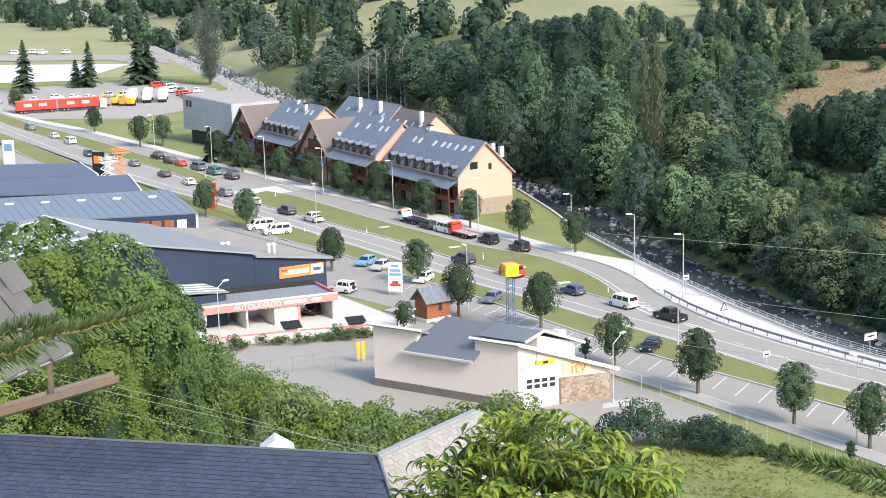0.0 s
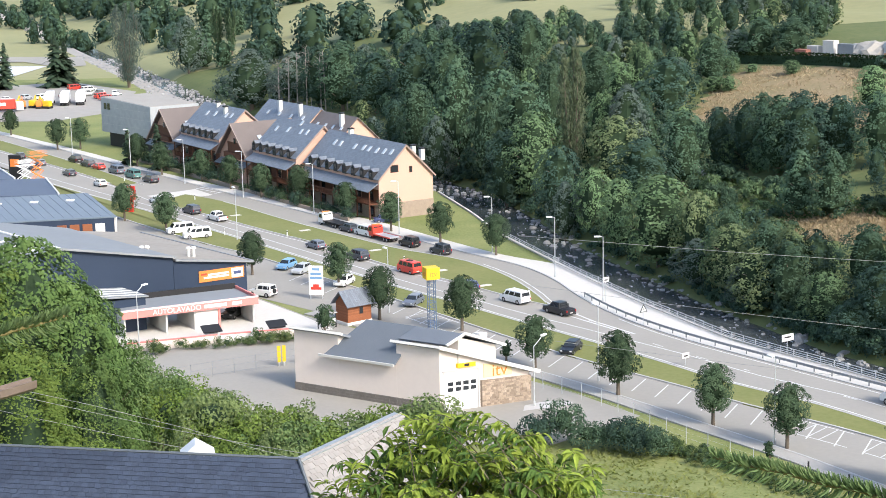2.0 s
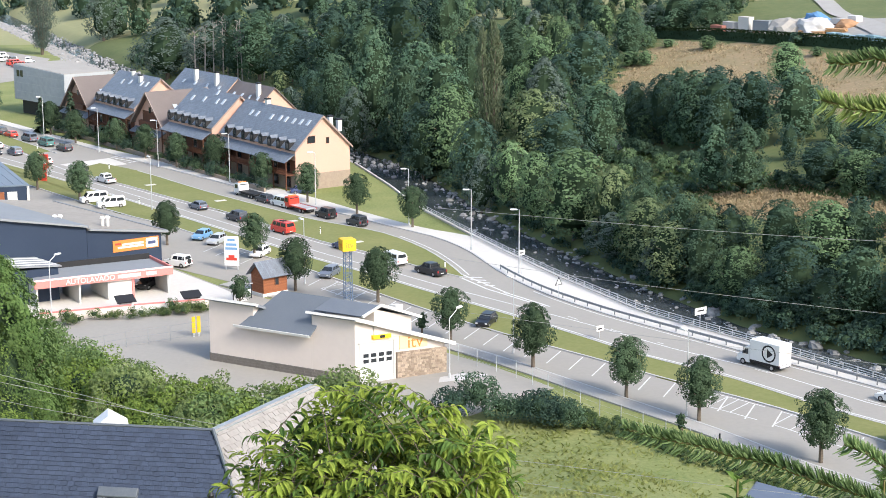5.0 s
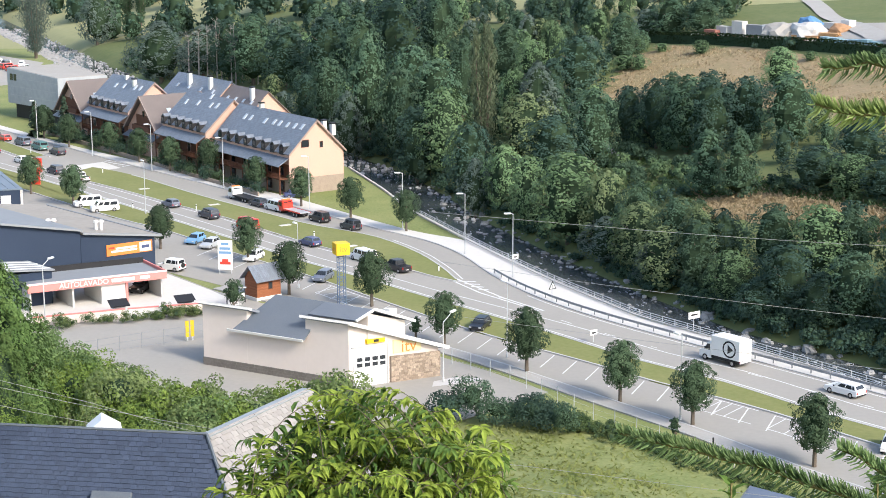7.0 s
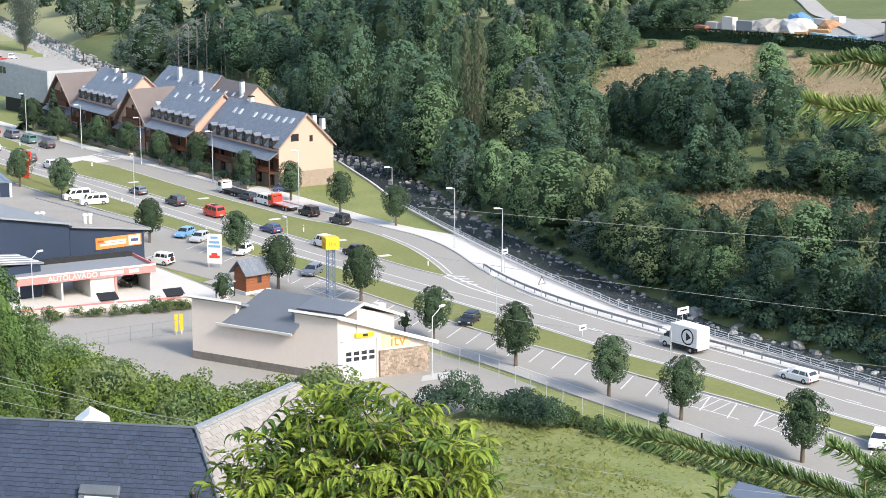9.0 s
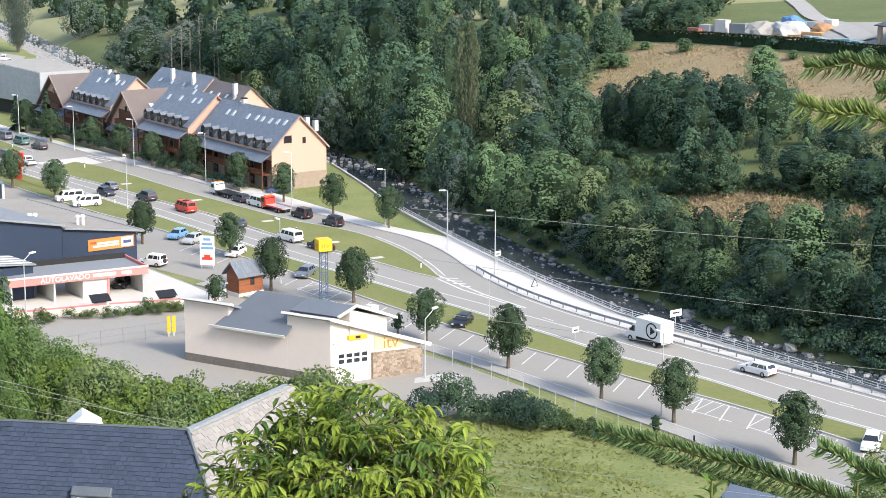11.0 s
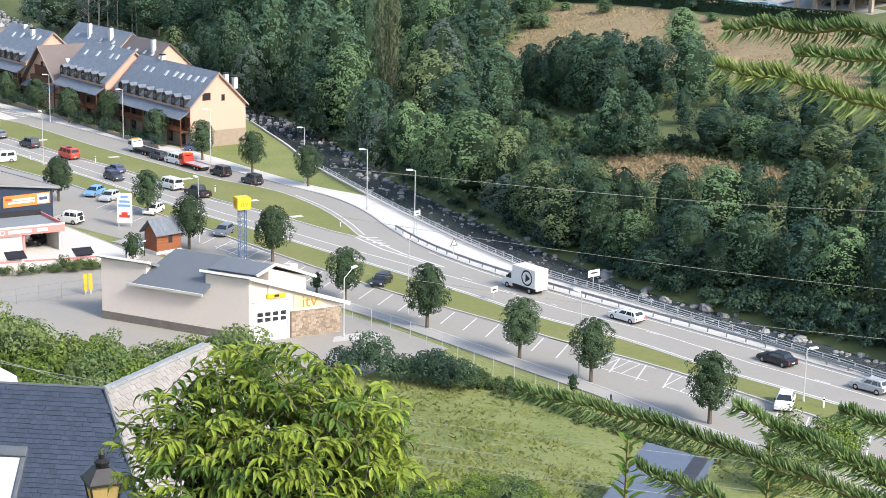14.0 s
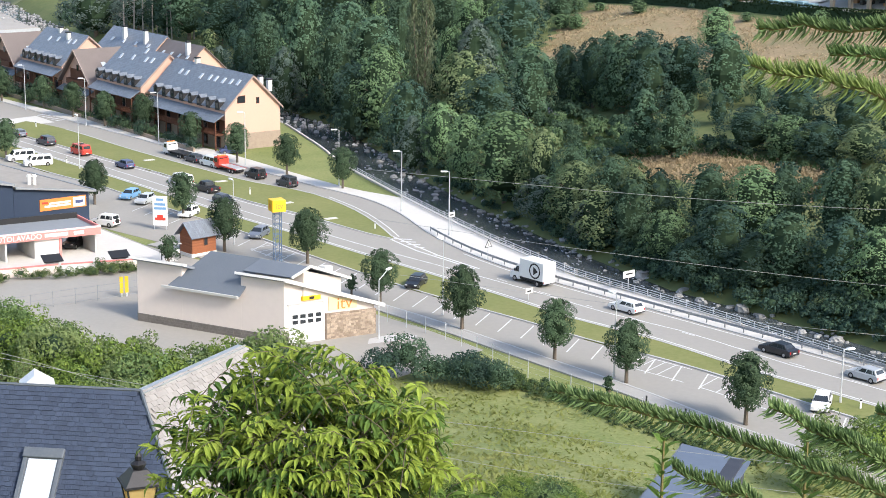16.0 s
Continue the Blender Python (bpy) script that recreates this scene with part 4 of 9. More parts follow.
def sheds():
    def shed(name, label, q, z, wall, roof, ribs=0, lights=0, fascia=None):
        t = thing(name, label, "building")
        cx, cy = sum(p[0] for p in q) / 4, sum(p[1] for p in q) / 4
        bm = bmesh.new()
        poly_prism(bm, [(cx + (x - cx) * .985, cy + (y - cy) * .985) for x, y in q], 0, [k - .25 for k in z])
        part("wall", bm, wall, t)
        c = [Vector((x, y, k)) for (x, y), k in zip(q, z)]
        bm = bmesh.new()
        slab(bm, c, .22)
        part("roof", bm, roof, t)
        for k in range(ribs):
            f = (k + .5) / ribs
            a, b = c[0].lerp(c[3], f), c[1].lerp(c[2], f)
            d = (c[3] - c[0]).normalized() * .06
            bm = bmesh.new()
            slab(bm, [a + Vector((0, 0, .07)), b + Vector((0, 0, .07)), b + d + Vector((0, 0, .07)), a + d + Vector((0, 0, .07))], .08)
            part("roof_rib", bm, roof, t)
        for k in range(lights):
            f = (k + .7) / (lights + .5)
            p = c[0].lerp(c[3], f).lerp(c[1].lerp(c[2], f), .72)
            bm = bmesh.new()
            box(bm, p.x - .7, p.x + .7, p.y - .45, p.y + .45, p.z - .1, p.z + .2, bevel=.04)
            part("roof_light", bm, WHITE_PAINT, t)
        if fascia:
            bm = bmesh.new()
            n = Vector((.25, .1, 0))
            slab(bm, [c[0] + n + Vector((0, 0, .25)), c[1] + n + Vector((0, 0, .25)), c[1] + Vector((0, 0, .25)), c[0] + Vector((0, 0, .25))], .5)
            part("fascia", bm, fascia, t)
        return t, c
    t, c = shed("workshop_shed", "workshop with a ribbed blue grey metal roof and roof lights", ((-65.2, 287.2), (-73.5, 301.5), (-125.5, 289.3), (-117.2, 275.0)), (5.3, 7.2, 7.2, 5.3), BLUE_WALL, BLUE_ROOF, 34, 8)
    for k in range(5):
        a = c[0].lerp(c[1], .06 + .18 * k)
        part("pillar", boxbm(a.x - .2, a.x + .25, a.y - .2, a.y + .2, 0, 5.0), BRIGHT, t)
    for k in range(4):
        part("gate", boxbm(-68 - 2.1 * k - .8, -68 - 2.1 * k + .8, 286.35 - .49 * k, 286.75 - .49 * k, 0, 4.2), CABIN_WOOD if k else BRIGHT, t)
    shed("workshop_shed", "workshop with a dark flat felt roof and white verge", ((-79.3, 303.2), (-86.9, 323.2), (-140, 319), (-130, 298)), (6.75, 6.75, 6.75, 6.75), BLUE_WALL, FELT, 0, 0, WHITE_PAINT)
    shed("workshop_shed", "workshop with a dark flat felt roof and white verge", ((-93, 323.4), (-101.7, 340.9), (-160, 340), (-148, 319.5)), (6.75, 6.75, 6.75, 6.75), BLUE_WALL, FELT, 0, 1, WHITE_PAINT)


BLUE_ROOF = material("blue grey ribbed roof", (0.14, 0.18, 0.225), (0.185, 0.225, 0.27), rough=0.7, scale=0.2, spread=0.7)
FELT = material("dark roofing felt", (0.085, 0.11, 0.16), (0.12, 0.15, 0.20), rough=0.85, scale=0.12, fine=1.5, spread=0.7)
sheds()


def concrete_block():
    t = thing("concrete_building", "bare grey concrete building with two small windows", "building")
    K, L, R = Vector((-82.4, 405.5, 0)), Vector((-0.667, 0.745, 0)), Vector((0.80, 0.60, 0))

    def f(a, b, z):
        return K + L * a + R * b + Vector((0, 0, z))
    part("upper_wall", skew(bmesh.new(), f, (0, 24), (0, 13), 3.6, [11.3, 12.2, 12.2, 11.3]), CONC_GREY, t)
    part("lower_wall", skew(bmesh.new(), f, (1, 23), (1.5, 12), 0, 3.6), BLACK_TRIM, t)
    part("roof", skew(bmesh.new(), f, (.3, 23.7), (.3, 12.7), 11, [11.4, 12.3, 12.3, 11.4]), GRAVEL, t)
    for a in (21.2, 19.5):
        part("window", skew(bmesh.new(), f, (a, a + 1.3), (-.05, .02), 9.3, 10.9), CAR_GLASS, t)
    for z in (5.7, 7.8, 9.9):
        part("joint", skew(bmesh.new(), f, (0, 24), (-.02, .01), z, z + .05), KERB, t)


CONC_GREY = material("weathered concrete", (0.29, 0.315, 0.335), (0.44, 0.455, 0.465), rough=0.9, scale=0.12, fine=0.9, spread=0.5, bump=0.2)
concrete_block()


def kiosk():
    t = thing("timber_kiosk", "small red-brown timber kiosk with a dark pitched roof", "kiosk", pose(-20.2, 226.1, 0, 0, 0, 40))
    part("base", boxbm(-.15, 4.0, -.1, 2.9, 0, .45), BRIGHT, t)
    part("wall", boxbm(0, 3.9, 0, 2.8, .45, 3.1), CABIN_WOOD, t)
    me = None
    for k in range(13):
        part("board", boxbm(-.03, 3.93, -.03, 2.83, .47 + .2 * k, .64 + .2 * k), CABIN_WOOD, t)
    bm = bmesh.new()
    prism(bm, [(0, 3.05), (2.8, 3.05), (1.4, 4.5)], 0.0, 3.9, "x")
    part("gable", bm, CABIN_WOOD, t)
    for s in (-1, 1):
        bm = bmesh.new()
        slab(bm, [(-.5, 1.4, 4.75), (4.4, 1.4, 4.75), (4.4, 1.4 + s * 2.1, 2.75), (-.5, 1.4 + s * 2.1, 2.75)], .12)
        part("roof", bm, SLATE_FAR, t)
    window_at(t, 2.2, -.03, 1.4, .7, 1.1, "y-", WOOD)
    f = thing("counter_frame", "open steel shelter frame beside the kiosk", "frame", pose(-24.2, 224.6, 0, 0, 0, 25))
    for x in (0, 1.3, 2.6):
        part("post", boxbm(x - .06, x + .06, -.06, .06, 0, 2.1), BLACK_TRIM, f)
    part("beam", boxbm(-.1, 2.8, -.1, .1, 2.0, 2.15), KERB, f)
    part("panel", boxbm(0, 2.6, -.03, .03, .8, 1.3), BRIGHT, f)


kiosk()


def sign_tower():
    t = thing("sign_tower", "blue lattice mast with a yellow box sign", "sign tower", pose(-8.5, 222, 0, 0, 0, 20))
    for x in (-.45, .45):
        for y in (-.45, .45):
            bm = bmesh.new()
            tube(bm, (x, y, 0), (x, y, 7.6), .06, .06, 6)
            part("mast_leg", bm, MAST_BLUE, t)
    for k in range(11):
        z = .2 + .68 * k
        for (x0, y0), (x1, y1) in (((-.45, -.45), (.45, -.45)), ((.45, -.45), (.45, .45)), ((.45, .45), (-.45, .45)), ((-.45, .45), (-.45, -.45))):
            part("brace", tube(bmesh.new(), (x0, y0, z), (x1, y1, z + .6 * (k % 2)), .03, .03, 5), MAST_BLUE, t)
            part("brace", tube(bmesh.new(), (x0, y0, z + .6), (x1, y1, z + .6), .03, .03, 5), MAST_BLUE, t)
    part("box_sign", boxbm(-.95, .95, -.95, .95, 7.4, 9.0, bevel=.05), YELLOW, t)
    text_part("letters", "itv", 1.1, ORANGE, t, facing(Vector((0, -.965, 8.2)), Vector((1, 0, 0))))
    text_part("letters", "itv", 1.1, ORANGE, t, facing(Vector((-.965, 0, 8.2)), Vector((0, -1, 0))))
    b = thing("price_board", "tall white price board with blue writing and a red car", "sign", pose(-26.3, 243.5, 0, 0, 0, -10))
    part("board", boxbm(-1.1, 1.1, -.08, .08, .6, 5.0, bevel=.02), WHITE_PAINT, b)
    for x in (-.9, .9):
        part("leg", boxbm(x - .06, x + .06, -.05, .05, 0, .7), STEEL, b)
    for k, (z, w) in enumerate(((4.3, .55), (3.6, .8), (3.0, .9))):
        part("letter_bar", boxbm(-w, w, -.1, -.08, z, z + .35), PAINTS["blue"], b)
    part("car_mark", boxbm(-.8, .8, -.1, -.08, 1.4, 1.8), PAINTS["red"], b)
    part("car_mark", boxbm(-.45, .45, -.1, -.08, 1.8, 2.2), PAINTS["red"], b)


MAST_BLUE = material("blue grey steel", (0.16, 0.22, 0.32), rough=0.5, metal=0.3, scale=1)
sign_tower()


def gate_things():
    for k, (x, y, h) in enumerate(((-27.2, 205.5, 2.6), (-26.6, 205.8, 2.6), (-24.6, 206.5, 1.6))):
        b = thing("gate_sign", "narrow yellow sign panel at the forecourt gate", "sign", pose(x, y, 0, 0, 0, 15), "gate signs")
        part("panel", boxbm(-.22, .22, -.05, .05, .5, h, bevel=.02), YELLOW, b)
        part("foot", boxbm(-.1, .1, -.04, .04, 0, .5), STEEL, b)
    t = thing("gate_fence", "low steel tube fence at the forecourt gate", "fence")
    pts = [Vector((-42, 196, 0)), Vector((-34, 201.5, 0)), Vector((-27.5, 205.2, 0)), Vector((-22.5, 208.3, 0))]
    for h in (.25, 1.1, 1.9):
        bm = bmesh.new()
        for p, q in zip(pts, pts[1:]):
            tube(bm, p + Vector((0, 0, h)), q + Vector((0, 0, h)), .022, .022, 5)
        part("rail", bm, GUARD, t)
    for p in along(pts, 9):
        part("post", boxbm(p.x - .03, p.x + .03, p.y - .03, p.y + .03, 0, 2.0), GUARD, t)
    s = thing("timber_stack", "stack of grey weathered planks", "timber", pose(-35, 188, 0, 0, 0, -12))
    for k in range(5):
        part("plank", boxbm(-2.6, 2.6, -.7 + .28 * k, -.46 + .28 * k, .05, .35), STONE, s)
        part("plank", boxbm(-2.4, 2.5, -.7 + .28 * k, -.46 + .28 * k, .38, .62), STONE, s)
    i = mesh_ob("traffic_island", [(3.0, 184.5, .02), (8.2, 186.5, .02), (8.8, 187.8, .02), (5.5, 188.2, .02), (3.2, 186.6, .02)], [(0, 1, 2, 3, 4)], KERB)
    tagged(i, "pale kerbed island beside the station", "island", kind="structure")


gate_things()

# ---- trees ----
def crown_arrays(rng, rx, rz, lobes, cards, size, base=0.0, lean=0.0, lump=(0.30, 0.46), spread=(0.52, 0.74)):
    """Leaf clumps of a crown as arrays: small bent cards thrown over many uneven lobes."""
    V, Fc = [], []
    for k in range(lobes):
        h = (k + rng.random()) / lobes
        cz = -0.72 + 1.62 * h                       # from the skirt of the crown to its top
        a = k * 2.39996 + rng.uniform(-.5, .5)
        ring = math.sqrt(max(0.0, 1 - cz * cz)) if cz > 0 else 1 - 0.35 * cz * cz
        q = rng.uniform(*spread)
        c = np.array((rx * ring * q * cos(a) + lean * h, rx * ring * q * sin(a), base + rz + rz * cz * (q + .1)))
        lr = rx * rng.uniform(*lump)
        for j in range(cards):
            d = np.array([rng.gauss(0, 1) + .55 * cos(a), rng.gauss(0, 1) + .55 * sin(a), rng.gauss(0.35, 0.9)])
            d /= np.linalg.norm(d)
            p = c + d * lr * (0.75 + 0.35 * rng.random()) * np.array((1, 1, 0.8))
            n = d + np.array([rng.gauss(0, .5), rng.gauss(0, .5), rng.gauss(0.2, .5)])
            n /= np.linalg.norm(n)
            s = np.cross(n, (rng.gauss(0, 1), rng.gauss(0, 1), rng.gauss(0, 1)))
            s /= np.linalg.norm(s)
            w = np.cross(n, s)
            e = size * (0.6 + 0.8 * rng.random())
            o = len(V)
            V += [p - s * e * .5, p + w * e * .32 - n * e * .1, p + s * e * .55 - n * e * .15, p - w * e * .34 - n * e * .08]
            Fc.append((o, o + 1, o + 2, o + 3))
    return V, Fc


def core_arrays(rng, rx, rz, base, V, Fc, k=0.62):
    """A dark uneven inner mass, painted shade, that stops the sky from showing through the middle."""
    o, seg, rings = len(V), 9, 6
    for j in range(rings + 1):
        f = pi * j / rings
        for i in range(seg):
            q = k * (0.8 + 0.35 * rng.random())
            a = 2 * pi * i / seg
            V.append(np.array((rx * q * sin(f) * cos(a), rx * q * sin(f) * sin(a), base + rz - rz * q * cos(f))))
    out = []
    for j in range(rings):
        for i in range(seg):
            out.append((o + j * seg + i, o + j * seg + (i + 1) % seg, o + (j + 1) * seg + (i + 1) % seg, o + (j + 1) * seg + i))
    return out


def make_tree(name, label, seed, height, rx, trunk, r_trunk, leaves, lobes=26, cards=42, size=0.5, group="", lean=0.0, core=0.62, lump=(0.30, 0.46), spread=(0.52, 0.74)):
    rng = random.Random(seed)
    t = thing(name, label, "tree", group=group)
    bm = bmesh.new()
    rz = (height - trunk) / 2
    p = Vector((0, 0, -0.3))
    top = trunk + rz * 1.1
    for k in range(5):
        q = Vector((rng.uniform(-.1, .1) * k * 0.3, rng.uniform(-.1, .1) * k * 0.3, (k + 1) / 5 * top))
        tube(bm, p, q, r_trunk * (1 - 0.16 * k) * (1.35 if k == 0 else 1), r_trunk * (1 - 0.16 * (k + 1)), 7)
        p = q
    for k in range(7):
        a, z0 = rng.random() * 2 * pi, trunk * (0.85 + 0.2 * rng.random()) + rz * 0.1 * k
        e = Vector((cos(a) * rx * .6, sin(a) * rx * .6, z0 + rz * (0.4 + 0.5 * rng.random())))
        tube(bm, (0, 0, z0), e, r_trunk * .4, r_trunk * .12, 5)
    part("trunk", bm, BARK, t)
    V, Fc = crown_arrays(rng, rx, rz, lobes, cards, size, trunk * 0.92, lean, lump, spread)
    nl = len(Fc)
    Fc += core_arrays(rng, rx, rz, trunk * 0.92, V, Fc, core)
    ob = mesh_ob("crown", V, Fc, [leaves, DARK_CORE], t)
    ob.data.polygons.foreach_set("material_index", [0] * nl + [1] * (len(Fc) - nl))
    return t


def plant(base, x, y, s=1.0, sz=None, turn=None, z=None, rng=random.Random(5)):
    t = copy_thing(base, pose(x, y, terrain(x, y) if z is None else z, 0, 0, rng.uniform(0, 360) if turn is None else turn))
    t.scale = (s, s, s if sz is None else sz)
    return t


def profile(form, h):
    """Width of a crown at the height h, both from 0 to 1."""
    if form == "cone":
        return np.minimum(1.0, h * 5 + .35) * (1 - h) ** .5
    if form == "tall":
        return np.sin(pi * np.clip(h, .02, .985) ** .72) ** .55
    return np.sqrt(np.clip(1 - (2 * np.clip(h, 0, 1) ** .86 - 1) ** 2, .03, 1)) ** .8


def leafy(seed, rx, height, form, lobes, cards, size, lump=.27, core=.56):
    """Leaf cards of a crown in many small domes over its outline, and a dark inner mass painted as shade."""
    r = np.random.RandomState(seed)
    h = ((np.arange(lobes) + r.rand(lobes)) / lobes) ** .9
    a = np.arange(lobes) * 2.39996 + r.uniform(-.6, .6, lobes)
    big = 1 + .17 * np.sin(2 * a + r.rand() * 6) * np.sin(3.5 * h + r.rand() * 6) + .10 * np.sin(5 * a + 7 * h)
    lr = rx * lump * r.uniform(.62, 1.3, lobes) * (.55 + .45 * profile(form, h))
    q = np.maximum(rx * profile(form, h) * big * r.uniform(.86, 1.06, lobes) - lr * .8, .05 * rx)
    out = np.stack((np.cos(a), np.sin(a), 1.5 * (h - .38)), 1)
    C = np.stack((q * np.cos(a), q * np.sin(a), height * h * .97), 1)
    C[:, 2] -= lr * .6 * h
    n = lobes * cards
    L = np.repeat(np.arange(lobes), cards)
    d = r.normal(0, 1, (n, 3)) + out[L] * .75 + np.array((0, 0, .35))
    d /= np.linalg.norm(d, axis=1)[:, None]
    P = C[L] + d * (lr[L] * r.uniform(.72, 1.1, n))[:, None] * np.array((1, 1, .8))
    N = d * .45 + out[L] * .7 + r.normal(0, .3, (n, 3)) + np.array((0, 0, .2))
    N /= np.linalg.norm(N, axis=1)[:, None]
    S = np.cross(N, r.normal(0, 1, (n, 3)))
    S /= np.linalg.norm(S, axis=1)[:, None]
    W = np.cross(N, S)
    e = (size * r.uniform(.55, 1.35, n))[:, None]
    V = np.stack((P - S * e * .5, P + W * e * .36 - N * e * .1, P + S * e * .55 - N * e * .16, P - W * e * .36 - N * e * .08), 1).reshape(-1, 3)
    Fc = np.arange(4 * n).reshape(-1, 4)
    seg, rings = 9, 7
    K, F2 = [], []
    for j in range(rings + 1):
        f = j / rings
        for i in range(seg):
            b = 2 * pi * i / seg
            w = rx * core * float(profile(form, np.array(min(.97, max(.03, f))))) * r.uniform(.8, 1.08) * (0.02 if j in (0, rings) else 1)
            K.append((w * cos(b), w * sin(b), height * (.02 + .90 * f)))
    o = len(V)
    for j in range(rings):
        for i in range(seg):
            F2.append((o + j * seg + i, o + j * seg + (i + 1) % seg, o + (j + 1) * seg + (i + 1) % seg, o + (j + 1) * seg + i))
    return np.concatenate((V, np.array(K))), np.concatenate((Fc, np.array(F2))), n


def wood_tree(name, label, seed, h, r, leaves, form="round", lobes=125, cards=27, size=.33, trunk=.8, lump=.235, group="trees across the river", core=.56):
    """One tree of the far bank: trunk with limbs and a crown."""
    rng = random.Random(seed)
    t = thing(name, label, "tree", group=group)
    bm = bmesh.new()
    tube(bm, (0, 0, -.5), (0, 0, trunk + h * .3), .16 + h * .012, .1 + h * .006, 7)
    tube(bm, (0, 0, trunk + h * .3), (rng.uniform(-.4, .4), rng.uniform(-.4, .4), h * .82), .1 + h * .006, .04, 6)
    for k in range(6):
        a, z0 = rng.random() * 2 * pi, trunk + h * (.08 + .08 * k)
        tube(bm, (0, 0, z0), (cos(a) * r * .7, sin(a) * r * .7, z0 + h * .14), .10, .03, 5)
    part("trunk", bm, BARK, t)
    V, Fc, n = leafy(seed, r, h - trunk, form, lobes, cards, size, lump, core)
    me = bpy.data.meshes.new("crown")
    me.from_pydata((V + np.array((0, 0, trunk))).tolist(), [], Fc.tolist())
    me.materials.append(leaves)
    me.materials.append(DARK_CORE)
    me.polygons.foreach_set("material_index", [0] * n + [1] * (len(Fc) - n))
    ob = new("crown", me)
    ob.parent = t
    return t


STREET = [wood_tree("street_tree", "clipped round street tree with dense dark green leaves", 10 + k, 7.7, 2.5, LEAF_STREET, "round", 95, 56, 0.21, 2.0, .29, "street trees") for k in range(3)]
STREET_SPOTS = ((-4.5, 222.8), (4.8, 202.2), (14.1, 190.1), (23.5, 178.1), (30.1, 169.8), (39.7, 156.2), (-16.1, 229.8), (-38.3, 261.5), (-23.7, 251.2), (-69.4, 312.4), (-59.2, 299.9))
ROW_SPOTS = ((-9.2, 285.6), (-18.3, 296.8), (0.3, 273.7), (-27.7, 312), (-38.1, 328.9), (-46.8, 336.5), (-54.7, 348.1), (-62.8, 360.5), (-73.3, 369.8), (-81.6, 383.8), (-128.4, 446.7), (-108.2, 416.1), (-102.8, 417.5), (-166.9, 499))
for k, (x, y) in enumerate(STREET_SPOTS + ROW_SPOTS):
    plant(STREET[k % 3], x, y, random.Random(k).uniform(0.9, 1.05))
for b in STREET:
    b.matrix_world = pose(-190 - 8 * STREET.index(b), 500, 0)


def joined(name, VV, FF, mats, materials, label, category):
    """Many small faces as one object."""
    VV, FF = np.concatenate(VV), np.concatenate(FF)
    me = bpy.data.meshes.new(name)
    me.vertices.add(len(VV))
    me.vertices.foreach_set("co", VV.ravel().astype(np.float32))
    me.loops.add(FF.size)
    me.loops.foreach_set("vertex_index", FF.ravel().astype(np.int32))
    me.polygons.add(len(FF))
    me.polygons.foreach_set("loop_start", np.arange(0, FF.size, 4, dtype=np.int32))
    me.polygons.foreach_set("material_index", np.array(mats, dtype=np.int32))
    for m in materials:
        me.materials.append(m)
    me.update(calc_edges=True)
    return tagged(new(name, me), label, category, kind="stuff")


def crown_kinds(seed, count, rx, rz, lobes, cards, size, core=0.55):
    rng, out = random.Random(seed), []
    for k in range(count):
        a, b = rng.uniform(*rx), rng.uniform(*rz)
        V, Fc = crown_arrays(rng, a, b, lobes, cards, size, 0.3)
        n = len(Fc)
        Fc = Fc + core_arrays(rng, a, b, 0.3, V, Fc, core)
        out.append((np.array(V), np.array(Fc), n))
    return out


def scatter(name, kinds, spots, materials, label, category, seed, s_range):
    rng = random.Random(seed)
    VV, FF, mats, o = [], [], [], 0
    for x, y, k in spots:
        V, Fc, n = kinds[rng.randrange(len(kinds))]
        s, a = rng.uniform(*s_range) * k, rng.random() * 2 * pi
        R = np.array(((cos(a), -sin(a), 0), (sin(a), cos(a), 0), (0, 0, rng.uniform(0.85, 1.15)))) * s
        VV.append(V @ R.T + np.array((x, y, terrain(x, y))))
        FF.append(Fc + o)
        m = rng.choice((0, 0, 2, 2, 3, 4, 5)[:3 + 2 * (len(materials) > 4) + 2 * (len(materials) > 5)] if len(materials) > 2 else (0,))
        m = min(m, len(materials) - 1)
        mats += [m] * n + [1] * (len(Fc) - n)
        o += len(V)
    joined(name, VV, FF, mats, materials, label, category)


def is_clear(x, y, u):
    if u < 14.5 or inside(CLEARING, x, y) or inside(DRY_SLOPE, x, y):
        return True
    if 106 < u < 165 and 300 < y < 440:      # hedge and building yard
        return True
    if 400 < y < 492 and -0.128 < x / y < -0.08:     # the light wood's edge behind the terrace
        return True
    return y > 395 and x > 0.205 * y


def leafy_kinds(seed, count, rx, h, lobes, cards, size):
    rng = random.Random(seed)
    return [leafy(seed * 10 + k, rng.uniform(*rx), rng.uniform(*h), rng.choice(("round", "round", "tall")), lobes, cards, size) for k in range(count)]


LEAF_FRESH = leaf_material("light green crowns", (0.101, 0.178, 0.084), (0.202, 0.285, 0.141), scale=0.16)
LEAF_WARM = leaf_material("yellow green crowns", (0.112, 0.157, 0.071), (0.200, 0.240, 0.121), scale=0.16)
LEAF_SMOKE = leaf_material("smoky grey green crowns", (0.079, 0.114, 0.094), (0.140, 0.180, 0.152), scale=0.16)
LEAF_SPRUCE = leaf_material("blackish green crowns", (0.016, 0.036, 0.028), (0.034, 0.062, 0.046), 0.15, scale=0.16)

